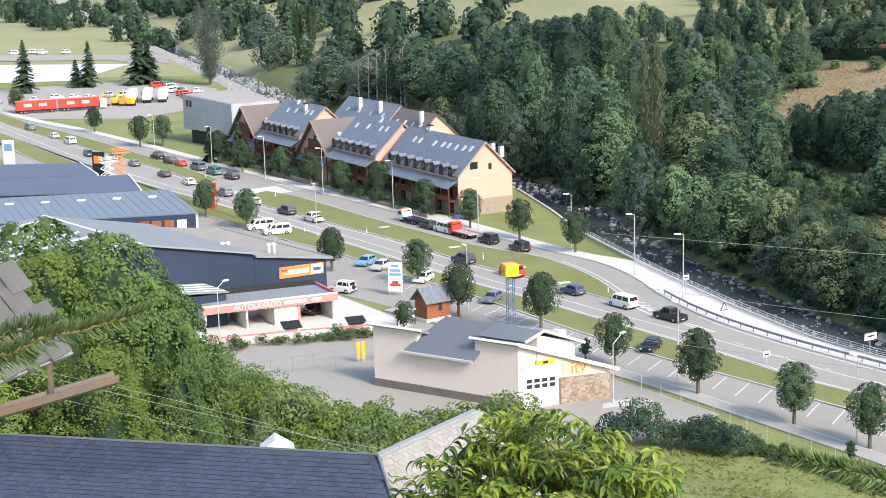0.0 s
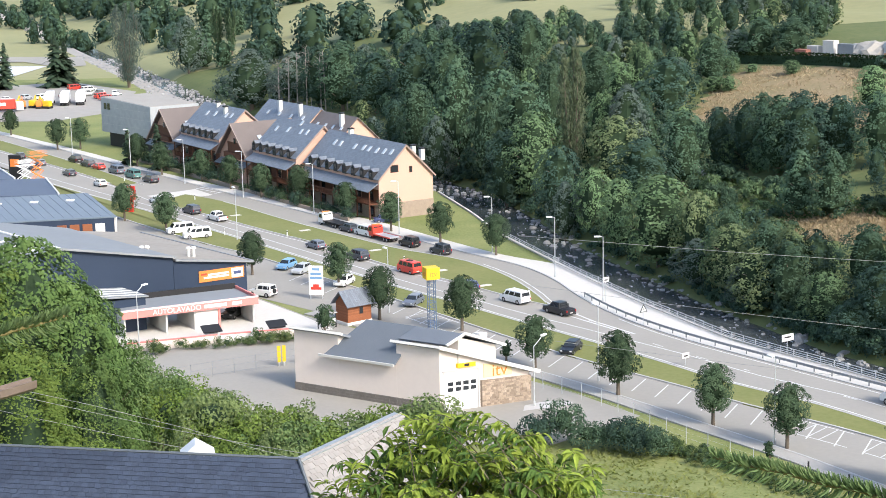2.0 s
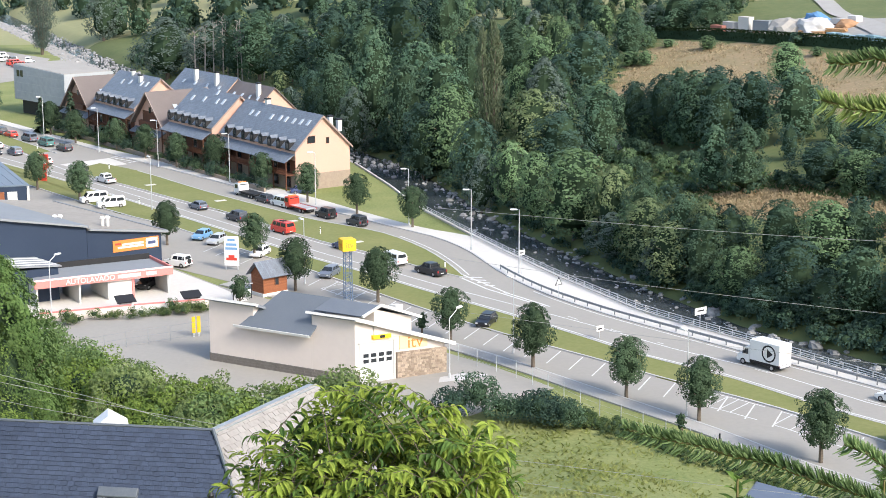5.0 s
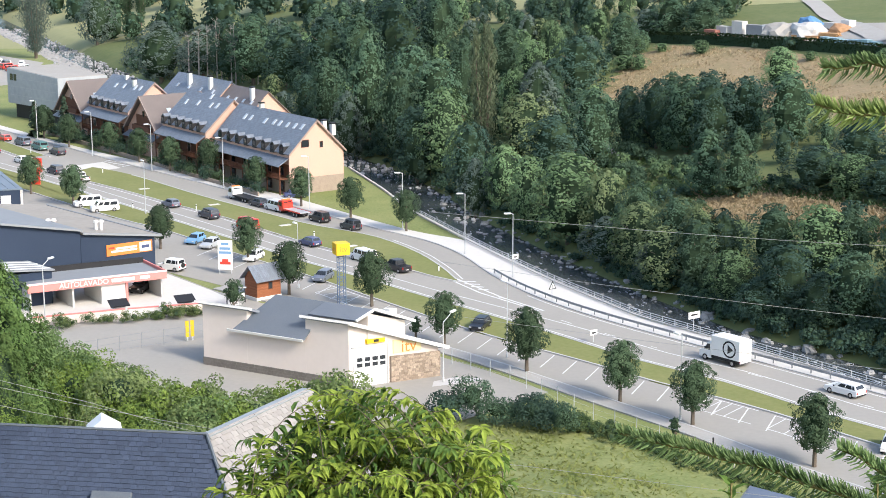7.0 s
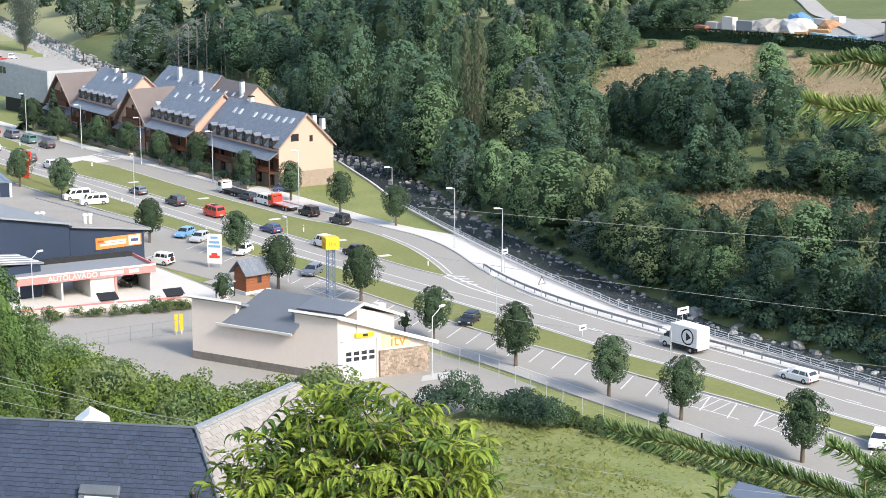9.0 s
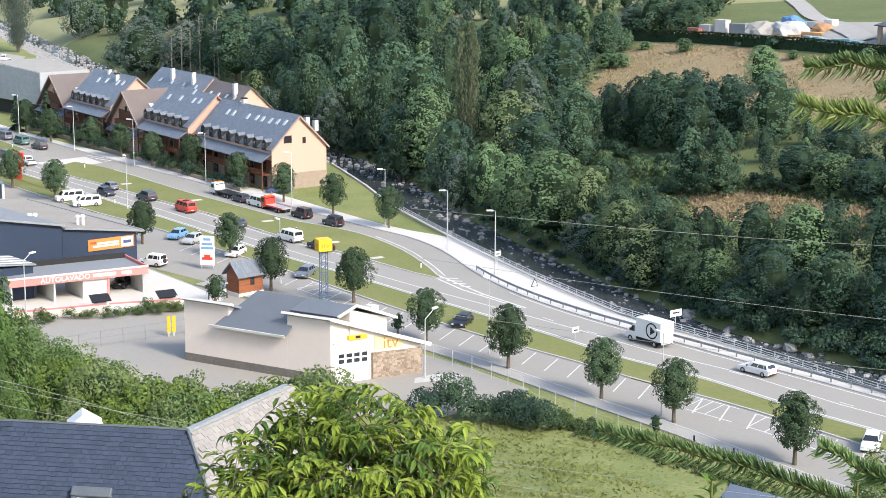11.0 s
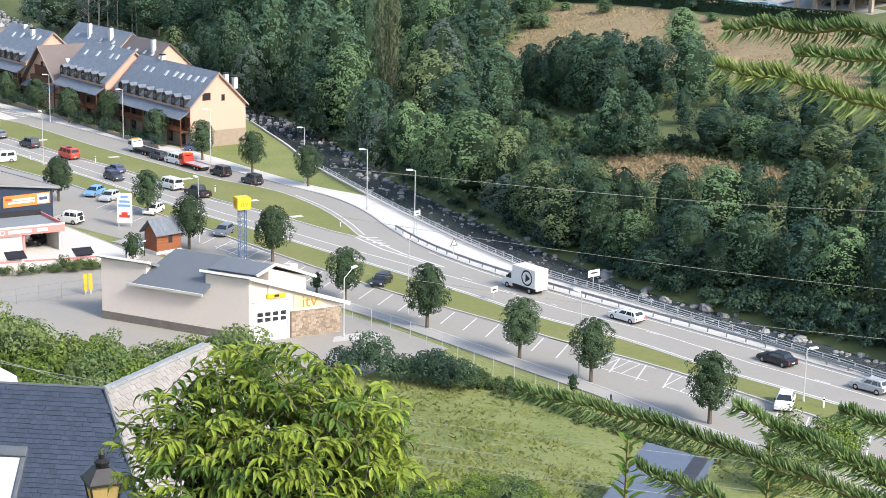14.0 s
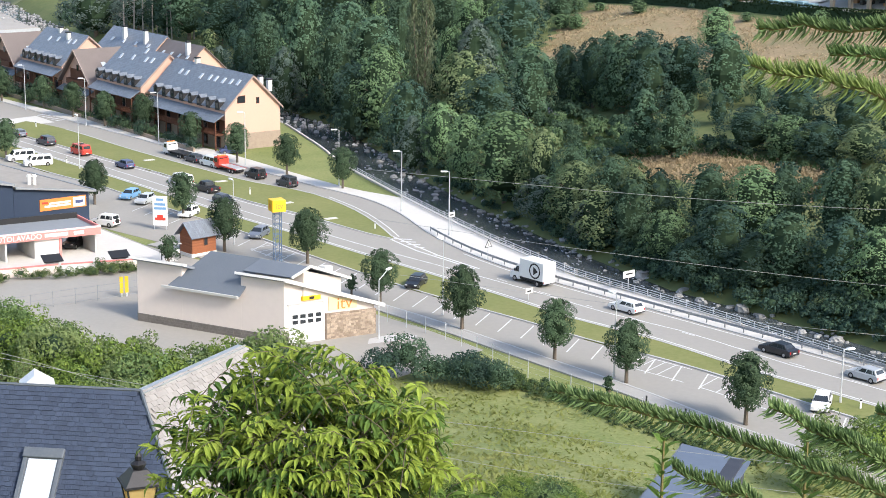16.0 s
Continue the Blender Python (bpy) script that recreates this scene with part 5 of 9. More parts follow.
# x, y, height and half width, tree by tree, from upstream to downstream
WOOD_TREES = (
    ("leafy green tree in the riverside woods", "LEAF", "round", (
        (-17.4, 389.6, 17, 4.7), (-1.0, 352, 18.9, 4.7), (1.8, 369.3, 19.2, 5.7), (7.1, 359.1, 17.4, 5.6), (13.1, 375, 18.1, 5.0), (35.1, 311.1, 14.1, 4.9), (35.0, 250.4, 10.7, 3.1),
        (39.0, 236.2, 11.3, 3.3), (51.2, 303.6, 14.0, 4.8), (67.3, 292.6, 12.7, 4.7), (40.6, 229.6, 10.1, 3.5), (50.8, 227.5, 10.4, 4.0), (59.7, 220.3, 10.1, 3.6), (56.5, 206.2, 9.5, 3.8))),
    ("dark green leafy tree in the riverside woods", "LEAF_DEEP", "round", (
        (-23.0, 401.9, 12.2, 3.5), (2.6, 331, 15.7, 4.7), (12.2, 308.2, 13.6, 4.4), (27.1, 300.9, 12.7, 5.6), (38.7, 371.3, 13.5, 6.3), (42.7, 318.1, 11.7, 3.5), (47.2, 313.4, 13.0, 3.8),
        (54.6, 298.9, 13, 4.7), (61.5, 300.4, 12.2, 4.5), (56.4, 309.2, 13, 4.8), (44.4, 232.1, 9.7, 3.2), (49.7, 213.5, 9.4, 3.9), (64.8, 262.5, 7.2, 4.7), (73.2, 250.9, 6.3, 3.9))),
    ("dark green leafy tree in the riverside woods", "LEAF_DEEP", "tall", (
        (-30.9, 452, 15.8, 7.0), (-19.7, 440.2, 19, 6.8), (31.0, 352, 13.5, 4.6), (73.5, 268.4, 8.4, 4.7), (80, 259.2, 8.2, 4.5), (81.2, 236.3, 7.4, 4.2), (52.8, 207.9, 7.0, 3.4),
        (62, 199.8, 10, 4.3), (69.7, 191.3, 10.3, 4.2), (46.3, 214.7, 5.7, 3.2), (-48.8, 479.2, 17.8, 6.5))),
    ("tall leafy tree standing out of the woods", "LEAF", "tall", (
        (-7.6, 369.8, 23.6, 5.3), (-41.3, 467.3, 19, 7.2), (-10.7, 430.5, 18.5, 6.4), (24.2, 393.1, 15.5, 5.3), (9.8, 444.2, 17.5, 5.4), (51.5, 397.2, 11.7, 4.5), (66, 418, 9.9, 5.5),
        (72.9, 412, 9.2, 5.5), (65.4, 213.5, 12, 4.3), (72.5, 204.1, 12.3, 3.9), (50.8, 318.5, 12.6, 4.3))),
    ("fresh green rounded tree at the river bank", "LEAF_FRESH", "round", (
        (8.0, 327.7, 17.2, 5.5), (22.4, 345.1, 14.4, 3.3), (29.1, 381.7, 12.6, 3.9), (34.1, 388.5, 14.7, 3.4), (17.4, 291.4, 11.4, 3.2), (20.9, 277.2, 12.3, 3.6), (26.1, 264, 14.4, 6.0),
        (44.7, 316.3, 6.9, 2.6), (33.5, 246.2, 8.6, 3.1), (43.9, 221.6, 7.4, 3.3), (55.8, 221.7, 10.9, 4.4), (65.4, 196.1, 9.5, 3.7), (76, 340.3, 9.1, 4.0), (69.3, 257.2, 6.4, 3.8))),
    ("young light green bush on the dry slope", "LEAF_FRESH", "round", ((56.7, 406.8, 4.2, 2.5), (50.8, 389.1, 3.6, 2.6), (53.7, 386.2, 3.6, 2.3), (68.4, 388.8, 3.4, 2.1), (61.4, 401.6, 2.1, 1.9), (86.9, 360.4, 2.2, 1.5), (99.0, 346.5, 2.8, 1.7))),
    ("olive green leafy tree at the river bank", "LEAF_WARM", "round", (
        (23.6, 323, 13.6, 5.5), (31.1, 256, 12.2, 3.5), (34.4, 242.4, 10.4, 3.8), (41.4, 232.2, 11, 2.9), (37.1, 234.2, 8.9, 4.1), (68.6, 209.2, 12.2, 3.5), (78.2, 245.7, 6, 3.8),
        (40.5, 245, 9, 3.4))),
    ("grey green leafy tree in the woods", "LEAF_SMOKE", "tall", (
        (27.1, 340.3, 15.9, 4.6), (12.6, 295.3, 10.6, 2.8), (-12.0, 364, 15, 3.7), (-71.9, 504.8, 18.1, 8.5), (-109.5, 612.4, 20.4, 6.2), (30.4, 250.6, 7.3, 3.6), (35.7, 237.5, 6.3, 3.0),
        (60.9, 424, 7, 4.2), (-58.1, 494.2, 15, 6.6))),
    ("blackish green conifer in the upper woods", "LEAF_SPRUCE", "round", (
        (-1.3, 434.5, 20.1, 7.3), (8, 452, 15, 5), (-4, 455, 17, 6))),
    ("pointed green tree in the clearing", "LEAF", "cone", (
        (49.5, 272.7, 10.8, 4.1), (53.5, 266.8, 11.3, 4.0))),
)


def wood_trees():
    kinds = {"LEAF": LEAF, "LEAF_DEEP": LEAF_DEEP, "LEAF_FRESH": LEAF_FRESH, "LEAF_WARM": LEAF_WARM, "LEAF_SMOKE": LEAF_SMOKE, "LEAF_SPRUCE": LEAF_SPRUCE}
    rng, taken = random.Random(4), []
    for g, (label, leaves, form, rows) in enumerate(WOOD_TREES):
        base = [wood_tree("tree", label, 300 + 10 * g + k, 12, 4, kinds[leaves], form) for k in range(2)]
        for k, (x, y, h, r) in enumerate(rows):
            ob = base[k] if k < 2 else copy_thing(base[k % 2], Matrix())
            ob.matrix_world = pose(x, y, terrain(x, y) - .2, 0, 0, rng.uniform(0, 360))
            ob.scale = (r / 3.5, r / 3.5, h / 11.3)
            taken.append((x, y, r))
    return taken


TAKEN = wood_trees()


def pick(rng, tries, ys, us, gap, most, spots, size=(0.6, 0.75, 0.9)):
    """Free places for the trees between, away from those that stand already."""
    out = []
    for k in range(tries):
        y, u = rng.uniform(*ys), rng.uniform(*us)
        x = bank(y) + u
        if abs(x - 0.1 * y) > 0.37 * y or is_clear(x, y, u):
            continue
        if 30 < u < 56 and y < 300:
            continue
        if any((x - a) ** 2 + (y - b) ** 2 < (c * .8) ** 2 for a, b, c in TAKEN) or any((x - a) ** 2 + (y - b) ** 2 < gap for a, b, _ in spots + out):
            continue
        out.append((x, y, rng.choice(size)))
        if len(out) >= most:
            break
    return out


def woods():
    rng = random.Random(3)
    mats = [LEAF, DARK_CORE, LEAF_DEEP, LEAF_FRESH, LEAF_WARM, LEAF_SMOKE]
    front = pick(rng, 5000, (165, 345), (14.6, 30), 9, 90, [], (.5, .6, .75))
    scatter("riverside_woods", leafy_kinds(3, 6, (2.4, 3.4), (5, 6.5), 50, 26, 0.34), front, mats,
            "young leafy trees between the larger ones on the far river bank", "woods", 8, (0.78, 1.15))
    mid = pick(rng, 6000, (215, 425), (30, 112), 16, 130, front, (.5, .6, .75))
    scatter("woods", leafy_kinds(4, 7, (3.0, 4.4), (6.5, 9), 62, 26, 0.37), mid, mats,
            "dense mixed broadleaf woods on the hillside across the river", "woods", 18, (0.65, 1.05))
    far = pick(rng, 9000, (345, 560), (14, 118), 26, 250, front + mid)
    scatter("upper_woods", leafy_kinds(7, 6, (3.6, 5.4), (7.5, 11), 56, 20, 0.56), far, mats,
            "dense mixed broadleaf woods further up the valley", "woods", 28, (0.65, 1.1))
    behind = []
    for k in range(900):
        y = rng.uniform(424, 560)
        x = rng.uniform(.075, .20) * y
        if len(behind) < 90 and all((x - a) ** 2 + (y - b) ** 2 > 40 for a, b, _ in behind):
            behind.append((x, y, rng.choice((.6, .8, 1.0))))
    scatter("hilltop_woods", leafy_kinds(9, 5, (3.4, 5.2), (9, 12), 50, 20, 0.6), behind, mats,
            "dark mixed trees on the hill behind the clipped hedge", "woods", 38, (0.65, 1.05))
    spots = []
    for k in range(1100):                     # bushes on the bank and in the clearings
        y = rng.uniform(166, 400) if k % 2 else rng.uniform(166, 250)
        u = rng.uniform(12.6, 19) if k % 5 < 3 else rng.uniform(30, 112)
        x = bank(y) + u
        if u > 20 and not is_clear(x, y, u):
            continue
        if u > 20 and (inside(DRY_SLOPE, x, y) and k % 12 or (y < 268 and k % 3)):
            continue
        spots.append((x, y, 1.0 if u < 20 else rng.choice((0.8, 1.2, 1.7))))
    scatter("undergrowth", crown_kinds(5, 5, (0.9, 1.5), (0.6, 0.9), 10, 26, 0.3), spots, [LEAF_DEEP, DARK_CORE, LEAF, LEAF_WARM],
            "low scrub and brambles on the river bank and clearings", "undergrowth", 9, (0.6, 1.3))
    spots = []
    for k in range(300):                      # hedgerows and copses far up the valley
        y = rng.uniform(560, 1500)
        u = rng.choice((28, 70, 110, 150, -120, 200, 260)) + rng.gauss(0, 12) + 25 * noise.noise((y * 0.01, 0, k % 7))
        x = bank(y) + u
        if x < -0.42 * y - 30 or (u < 0 and y < 860) or noise.noise((u * 0.03, y * 0.008, 5)) < -0.05:
            continue
        spots.append((x, y, 1.25))
    for cx, cy, n, r in ((-262, 925, 16, 22), (-345, 985, 16, 30), (-300, 1060, 24, 60), (-225, 1010, 18, 35), (-180, 915, 10, 30), (-140, 800, 12, 25), (-395, 1100, 24, 50),
                         (-118, 705, 9, 14), (-75, 590, 14, 16), (-212, 800, 3, 8), (-196, 770, 3, 6)):
        for k in range(n):
            spots.append((cx + rng.gauss(0, r), cy + rng.gauss(0, r * .6), rng.uniform(.7, 1.15)))
    scatter("far_woods", leafy_kinds(6, 5, (3.5, 5.5), (8, 13), 30, 16, 1.0), spots, [LEAF_DEEP, DARK_CORE, LEAF, LEAF_DEEP, LEAF_SMOKE],
            "distant hedgerows and copses between hay fields", "woods", 10, (0.8, 1.4))


woods()


def tall_tree(x, y, h, r, label, leaves, seed, lobes=34, cards=60, size=0.55, trunk=1.0, turn=0):
    t = make_tree("tree", label, seed, h, r, trunk, 0.16 + h * 0.012, leaves, lobes, cards, size, core=0.6)
    t.matrix_world = pose(x, y, terrain(x, y), 0, 0, turn)
    return t


def poplar(x, y, h, r, leaves, label, seed, stems=5):
    """A slender poplar: several steep stems, each closely set with upright leaf sprays."""
    g = np.random.RandomState(seed)
    t = thing("poplar", label, "tree", pose(x, y, terrain(x, y)), "poplars")
    VV = []
    for k in range(stems):
        a = 2 * pi * k / stems + g.uniform(-.3, .3)
        foot, reach, top = .25, r * g.uniform(.38, .62), h * g.uniform(.74, 1.0)
        pts = [Vector((cos(a) * (foot + (reach - foot) * sin(f * 1.9) ** 2), sin(a) * (foot + (reach - foot) * sin(f * 1.9) ** 2), top * f - .3)) for f in (0, .15, .35, .6, .8, 1)]
        bm = bmesh.new()
        for p, q, w in zip(pts, pts[1:], (.26, .22, .17, .12, .07)):
            tube(bm, p, q, w, w * .75, 6, False)
        part("stem", bm, BARK, t)
        n = 1500
        f = g.uniform(.07, 1, n) ** .85
        P = np.array([np.interp(f, (0, .15, .35, .6, .8, 1), [p[c] for p in pts]) for c in range(3)]).T
        w = r * .46 * np.sin(pi * np.clip(f, .05, .97) ** .8) ** .6 * (1 + .35 * np.sin(f * 31 + k)) * g.uniform(.25, 1, n) ** .6
        b = g.uniform(0, 2 * pi, n)
        O = np.stack((np.cos(b), np.sin(b), np.zeros(n)), 1)
        P = P + O * w[:, None]
        S = np.stack((np.zeros(n), np.zeros(n), np.ones(n)), 1) + O * .25 + g.normal(0, .25, (n, 3))
        S /= np.linalg.norm(S, axis=1)[:, None]
        W = np.cross(S, O + g.normal(0, .5, (n, 3)))
        W /= np.linalg.norm(W, axis=1)[:, None]
        e = g.uniform(.3, .75, n)[:, None]
        VV.append(np.stack((P - S * e * .5, P + W * e * .2, P + S * e * .6, P - W * e * .2), 1).reshape(-1, 3))
    V = np.concatenate(VV)
    mesh_ob("crown", V, np.arange(len(V)).reshape(-1, 4), leaves, t)


def bare_tree(x, y, h, seed):
    """A dead grey tree: thin straight trunk with short broken twigs."""
    rng = random.Random(seed)
    t = thing("bare_tree", "thin leafless grey dead tree at the wood's edge", "tree", pose(x, y, terrain(x, y)), "bare trees")
    bm = bmesh.new()
    lx, ly = rng.uniform(-.7, .7), rng.uniform(-.7, .7)
    tube(bm, (0, 0, -.3), (lx * .5, ly * .5, h * .5), .24, .17, 6)
    tube(bm, (lx * .5, ly * .5, h * .5), (lx, ly, h), .17, .04, 6)
    part("trunk", bm, DEAD_WOOD, t)
    for k in range(26):
        f, a, L = rng.uniform(.35, 1), rng.random() * 2 * pi, rng.uniform(.8, 2.6) * (1.15 - .5 * rng.random())
        p = Vector((lx * f, ly * f, h * f))
        bm = bmesh.new()
        q = p + Vector((cos(a) * L, sin(a) * L, L * rng.uniform(.1, .7)))
        tube(bm, p, q, .05, .02, 4)
        for j in range(3):
            m = p.lerp(q, .4 + .25 * j)
            tube(bm, m, m + Vector((rng.uniform(-.7, .7), rng.uniform(-.7, .7), rng.uniform(.2, .8))), .025, .012, 3)
        part("twig", bm, DEAD_WOOD, t)


DEAD_WOOD = material("dead grey wood", (0.27, 0.24, 0.22), (0.36, 0.32, 0.29), rough=.95, scale=.6)
for k, (x, y, h) in enumerate(((-58.3, 484, 15), (-55.4, 481, 17), (-52.2, 477, 18), (-51.0, 478.5, 17), (-47.9, 474, 15.5), (-46.5, 472.5, 17), (-44.8, 473, 14), (-40.0, 467, 15), (-61.5, 488, 14))):
    bare_tree(x, y, h, 500 + k)
POPLAR = leaf_material("muted poplar leaves", (0.105, 0.138, 0.080), (0.175, 0.208, 0.125), scale=0.4)
poplar(16.0, 333.0, 27.5, 3.7, POPLAR, "slender grey green poplar above the woods", 41)
poplar(-103.1, 641, 21.5, 2.6, LEAF_STREET, "dark slender poplar in the valley", 46, 4)
poplar(-97.2, 636, 20, 2.6, LEAF_STREET, "dark slender poplar in the valley", 47, 4)
poplar(-123.6, 575, 30, 7.2, LEAF_SMOKE, "tall loose grey green poplar beside the river", 45, 8)
tall_tree(-23.0, 221.6, 4.8, 1.35, "dense dark green shrub beside the kiosk", LEAF_STREET, 51, 20, 60, 0.22, 0.2)
tall_tree(27.2, 163.8, 3.2, .65, "thin young sapling beside the pavement", LEAF_STREET, 52, 12, 20, 0.2, 0.6)
tall_tree(1.3, 204.6, 3.6, .9, "thin young sapling beside the pavement", LEAF_STREET, 53, 12, 22, 0.2, 0.6)


def conifer(x, y, h, r, seed, label="dark spruce tree with drooping branches"):
    rng = random.Random(seed)
    t = thing("spruce", label, "tree", pose(x, y, terrain(x, y)))
    bm = bmesh.new()
    tube(bm, (0, 0, -0.3), (0, 0, h * 0.95), 0.28, 0.05, 7)
    part("trunk", bm, BARK, t)
    V, Fc = [], []
    for k in range(int(h * 9)):
        z = h * (0.06 + 0.92 * (k / (h * 9)) ** 0.85)
        L = r * (1 - z / h) * rng.uniform(0.75, 1.1) + 0.2
        a = rng.random() * 2 * pi
        d, s = np.array((cos(a), sin(a), -0.25)), np.array((-sin(a), cos(a), 0))
        for j in range(5):
            q0, q1 = L * j / 5, L * (j + 1) / 5 + 0.15
            w = 0.30 * L * (1 - 0.75 * j / 5) + 0.15
            p = np.array((0, 0, z))
            o = len(V)
            V += [p + d * q0 - s * w, p + d * q0 + s * w, p + d * q1 + s * w * .6 + np.array((0, 0, -.25)), p + d * q1 - s * w * .6 + np.array((0, 0, -.25 - .2 * rng.random()))]
            Fc.append((o, o + 1, o + 2, o + 3))
    mesh_ob("crown", V, Fc, LEAF_BLUE, t)
    return t


for k, (x, y, h, r) in enumerate(((-183.8, 560, 18.5, 6.2), (-165.9, 575, 16.5, 5.4), (-150.2, 582, 18.5, 9.0), (-147.4, 584, 16, 7), (-170.6, 575, 10, 4.2), (-75.8, 378.5, 11, 2.8), (-84, 386, 9, 2.6))):
    conifer(x, y, h, r, 60 + k)


def twiggy(x, y, h, r, seed):
    """A thin shrub of bare upright shoots with loose olive leaves."""
    g = random.Random(seed)
    t = thing("elder_shrub", "thin olive green shrub of bare shoots and loose leaves", "shrub", pose(x, y, terrain(x, y)), "thin shrubs")
    V, Fc = [], []
    for k in range(16):
        a, q = g.random() * 2 * pi, g.uniform(.2, 1) * r
        p0, p1 = Vector((cos(a) * q * .25, sin(a) * q * .25, -.3)), Vector((cos(a) * q, sin(a) * q, h * g.uniform(.62, 1)))
        m = p0.lerp(p1, .5) + Vector((g.uniform(-.4, .4), g.uniform(-.4, .4), h * .06))
        bm = bmesh.new()
        tube(bm, p0, m, .05, .035, 5, False)
        tube(bm, m, p1, .035, .012, 5, False)
        for j in range(420):
            f = g.uniform(.25, 1.04)
            c = p0.lerp(m, f * 2) if f < .5 else m.lerp(p1, f * 2 - 1)
            w = .15 + .5 * (1.1 - f)
            c = c + Vector((g.gauss(0, w), g.gauss(0, w), g.gauss(0, .3)))
            d, e = Vector((g.gauss(0, 1), g.gauss(0, 1), g.gauss(-.2, .7))).normalized(), Vector((g.gauss(0, 1), g.gauss(0, 1), g.gauss(0, 1))).normalized()
            u = d.cross(e).normalized() * .05
            d = d * g.uniform(.12, .2)
            o = len(V)
            V += [c - d * .5, c + u, c + d * .5, c - u]
            Fc.append((o, o + 1, o + 2, o + 3))
        part("shoot", bm, BARK, t)
    mesh_ob("leaves", V, Fc, LEAF_OLIVE, t)


LEAF_ASH = leaf_material("mid green ash leaves", (0.050, 0.098, 0.030), (0.120, 0.180, 0.055), 0.27, scale=0.25)


def near_trees():
    """Bright trees on the slope below the balcony and the bushes round the forecourt."""
    rng = random.Random(12)
    groups = ((LEAF_BRIGHT, "bright green ash tree on the near slope", ((-19.6, 60, 14.6, 3.3), (-24.4, 62, 15.0, 3.8), (-28.5, 63, 16, 4.2), (-22.5, 52, 7.5, 3.0), (-18.2, 52.5, 6.5, 2.6), (-26.5, 54, 9.0, 3.2), (-15.6, 53.5, 5.5, 2.2), (-16.8, 57, 11.0, 2.7), (-14.7, 58, 8.0, 2.2), (-20.6, 55.5, 10.5, 3.0), (-24.5, 57, 13, 3.4))),
              (LEAF_ASH, "green ash tree further down the near slope", ((-21.3, 75, 17.6, 3.5), (-25.5, 77, 18.5, 4.0), (-18.8, 74, 15.2, 2.5), (-17.3, 70, 12.0, 2.0), (-22.5, 86, 17, 3.4))))
    for g, (leaves, label, rows) in enumerate(groups):
        base = [wood_tree("ash_tree", label, 70 + 5 * g + k, 14, 3.4, leaves, "round", 210, 100, .115 + .03 * g, .8, .21, "trees on the near slope", .36 + .14 * g) for k in range(2)]
        for k, (x, y, h, r) in enumerate(rows):
            ob = base[k] if k < 2 else copy_thing(base[k % 2], Matrix())
            ob.matrix_world = pose(x, y, terrain(x, y) - .4, 0, 0, 70 * k)
            ob.scale = (r / 2.75, r / 2.75, h / 12.6)
    for k, (x, y, h, r) in enumerate(((-24.2, 97, 12.5, 2.4), (-21.6, 95, 11.6, 2.2), (-20.3, 99, 10.2, 2.2), (-23.0, 91, 9.6, 2.2), (-18.6, 103, 8.8, 2.4), (-26.6, 94, 9.5, 2.6))):
        twiggy(x, y, h, r, 540 + k)
    spots, big, garden, dark = [], [], [], []
    for k in range(170):
        f = rng.random()
        x = -52 + 46 * f
        y = 198 - 26 * min(1, f * 1.5) + rng.gauss(-7, 5)
        if y > 196 - 27 * min(1, f * 1.5):
            continue
        (big if f < .4 else spots).append((x, y, rng.uniform(0.75, 1.2) * (1.0 if f < .4 else 1.45)))
    for k in range(60):
        y = rng.uniform(105, 150)
        spots.append((rng.uniform(-.36 * y, -4), y, rng.uniform(.9, 1.8)))
    for x, y in ((7, 172.5), (9.5, 170.5), (11.5, 170), (13.2, 168.6), (14.6, 168), (4.6, 171.5), (16.4, 166.5), (13.5, 171), (15.5, 169.8)):
        dark.append((x, y, 1.15))
    verge = []
    for k in range(300):
        f = rng.random() ** 1.3
        verge.append((17.6 + 21 * f + rng.gauss(-.9, .7), 172.6 - 27 * f + rng.gauss(-1.0, .8), rng.uniform(0.08, 0.36 - .2 * f)))
    low = []
    for k in range(70):                       # below the cherry tree and along the bottom of the meadow
        y = rng.uniform(75, 106)
        low.append((rng.uniform(-8, 0.17 * y), y, rng.uniform(0.35, 0.8)))
    scatter("meadow_scrub", crown_kinds(18, 4, (1.5, 2.2), (1.1, 1.7), 18, 110, 0.15), low, [LEAF_BRIGHT, DARK_CORE, SCRUB, LEAF_BRIGHT, LEAF_OLIVE],
            "light green brambles along the bottom of the meadow", "bushes", 35, (0.75, 1.2))
    for x, y, s in ((44.8, 142.5, 1.5), (47.5, 141.5, 1.6), (41.5, 138, 1.3), (50, 146, 1.3)):
        spots.append((x, y, s))
    for k in range(46):                       # garden shrubs in front of the terrace
        f, c = rng.uniform(1, 104), rng.uniform(-6.2, -3.2)
        garden.append((-21.1 - .551 * f + .834 * c, 308.8 + .834 * f + .551 * c, rng.uniform(.45, .95)))
    scatter("garden_shrubs", crown_kinds(24, 4, (1.5, 2.2), (1.2, 1.9), 18, 60, 0.22, 0.45), garden, [LEAF_DEEP, DARK_CORE, LEAF_STREET, LEAF_DEEP, LEAF_FRESH],
            "dark green garden shrubs in front of the terrace", "bushes", 25, (0.75, 1.2))
    weeds = []
    for k in range(60):                       # weeds below the low wall and along the gate fence
        f = rng.random()
        weeds.append((-48 + 21 * f + rng.gauss(0, .5), 211.6 + 7.4 * f + rng.gauss(-.4, .5), rng.uniform(.25, .6)))
    scatter("wall_weeds", crown_kinds(25, 4, (1.3, 2.0), (.9, 1.5), 12, 60, 0.2, 0.4), weeds, [LEAF_OLIVE, DARK_CORE, SCRUB, LEAF_OLIVE, LEAF_OLIVE],
            "olive green weeds growing along the low wall", "undergrowth", 26, (0.75, 1.2))
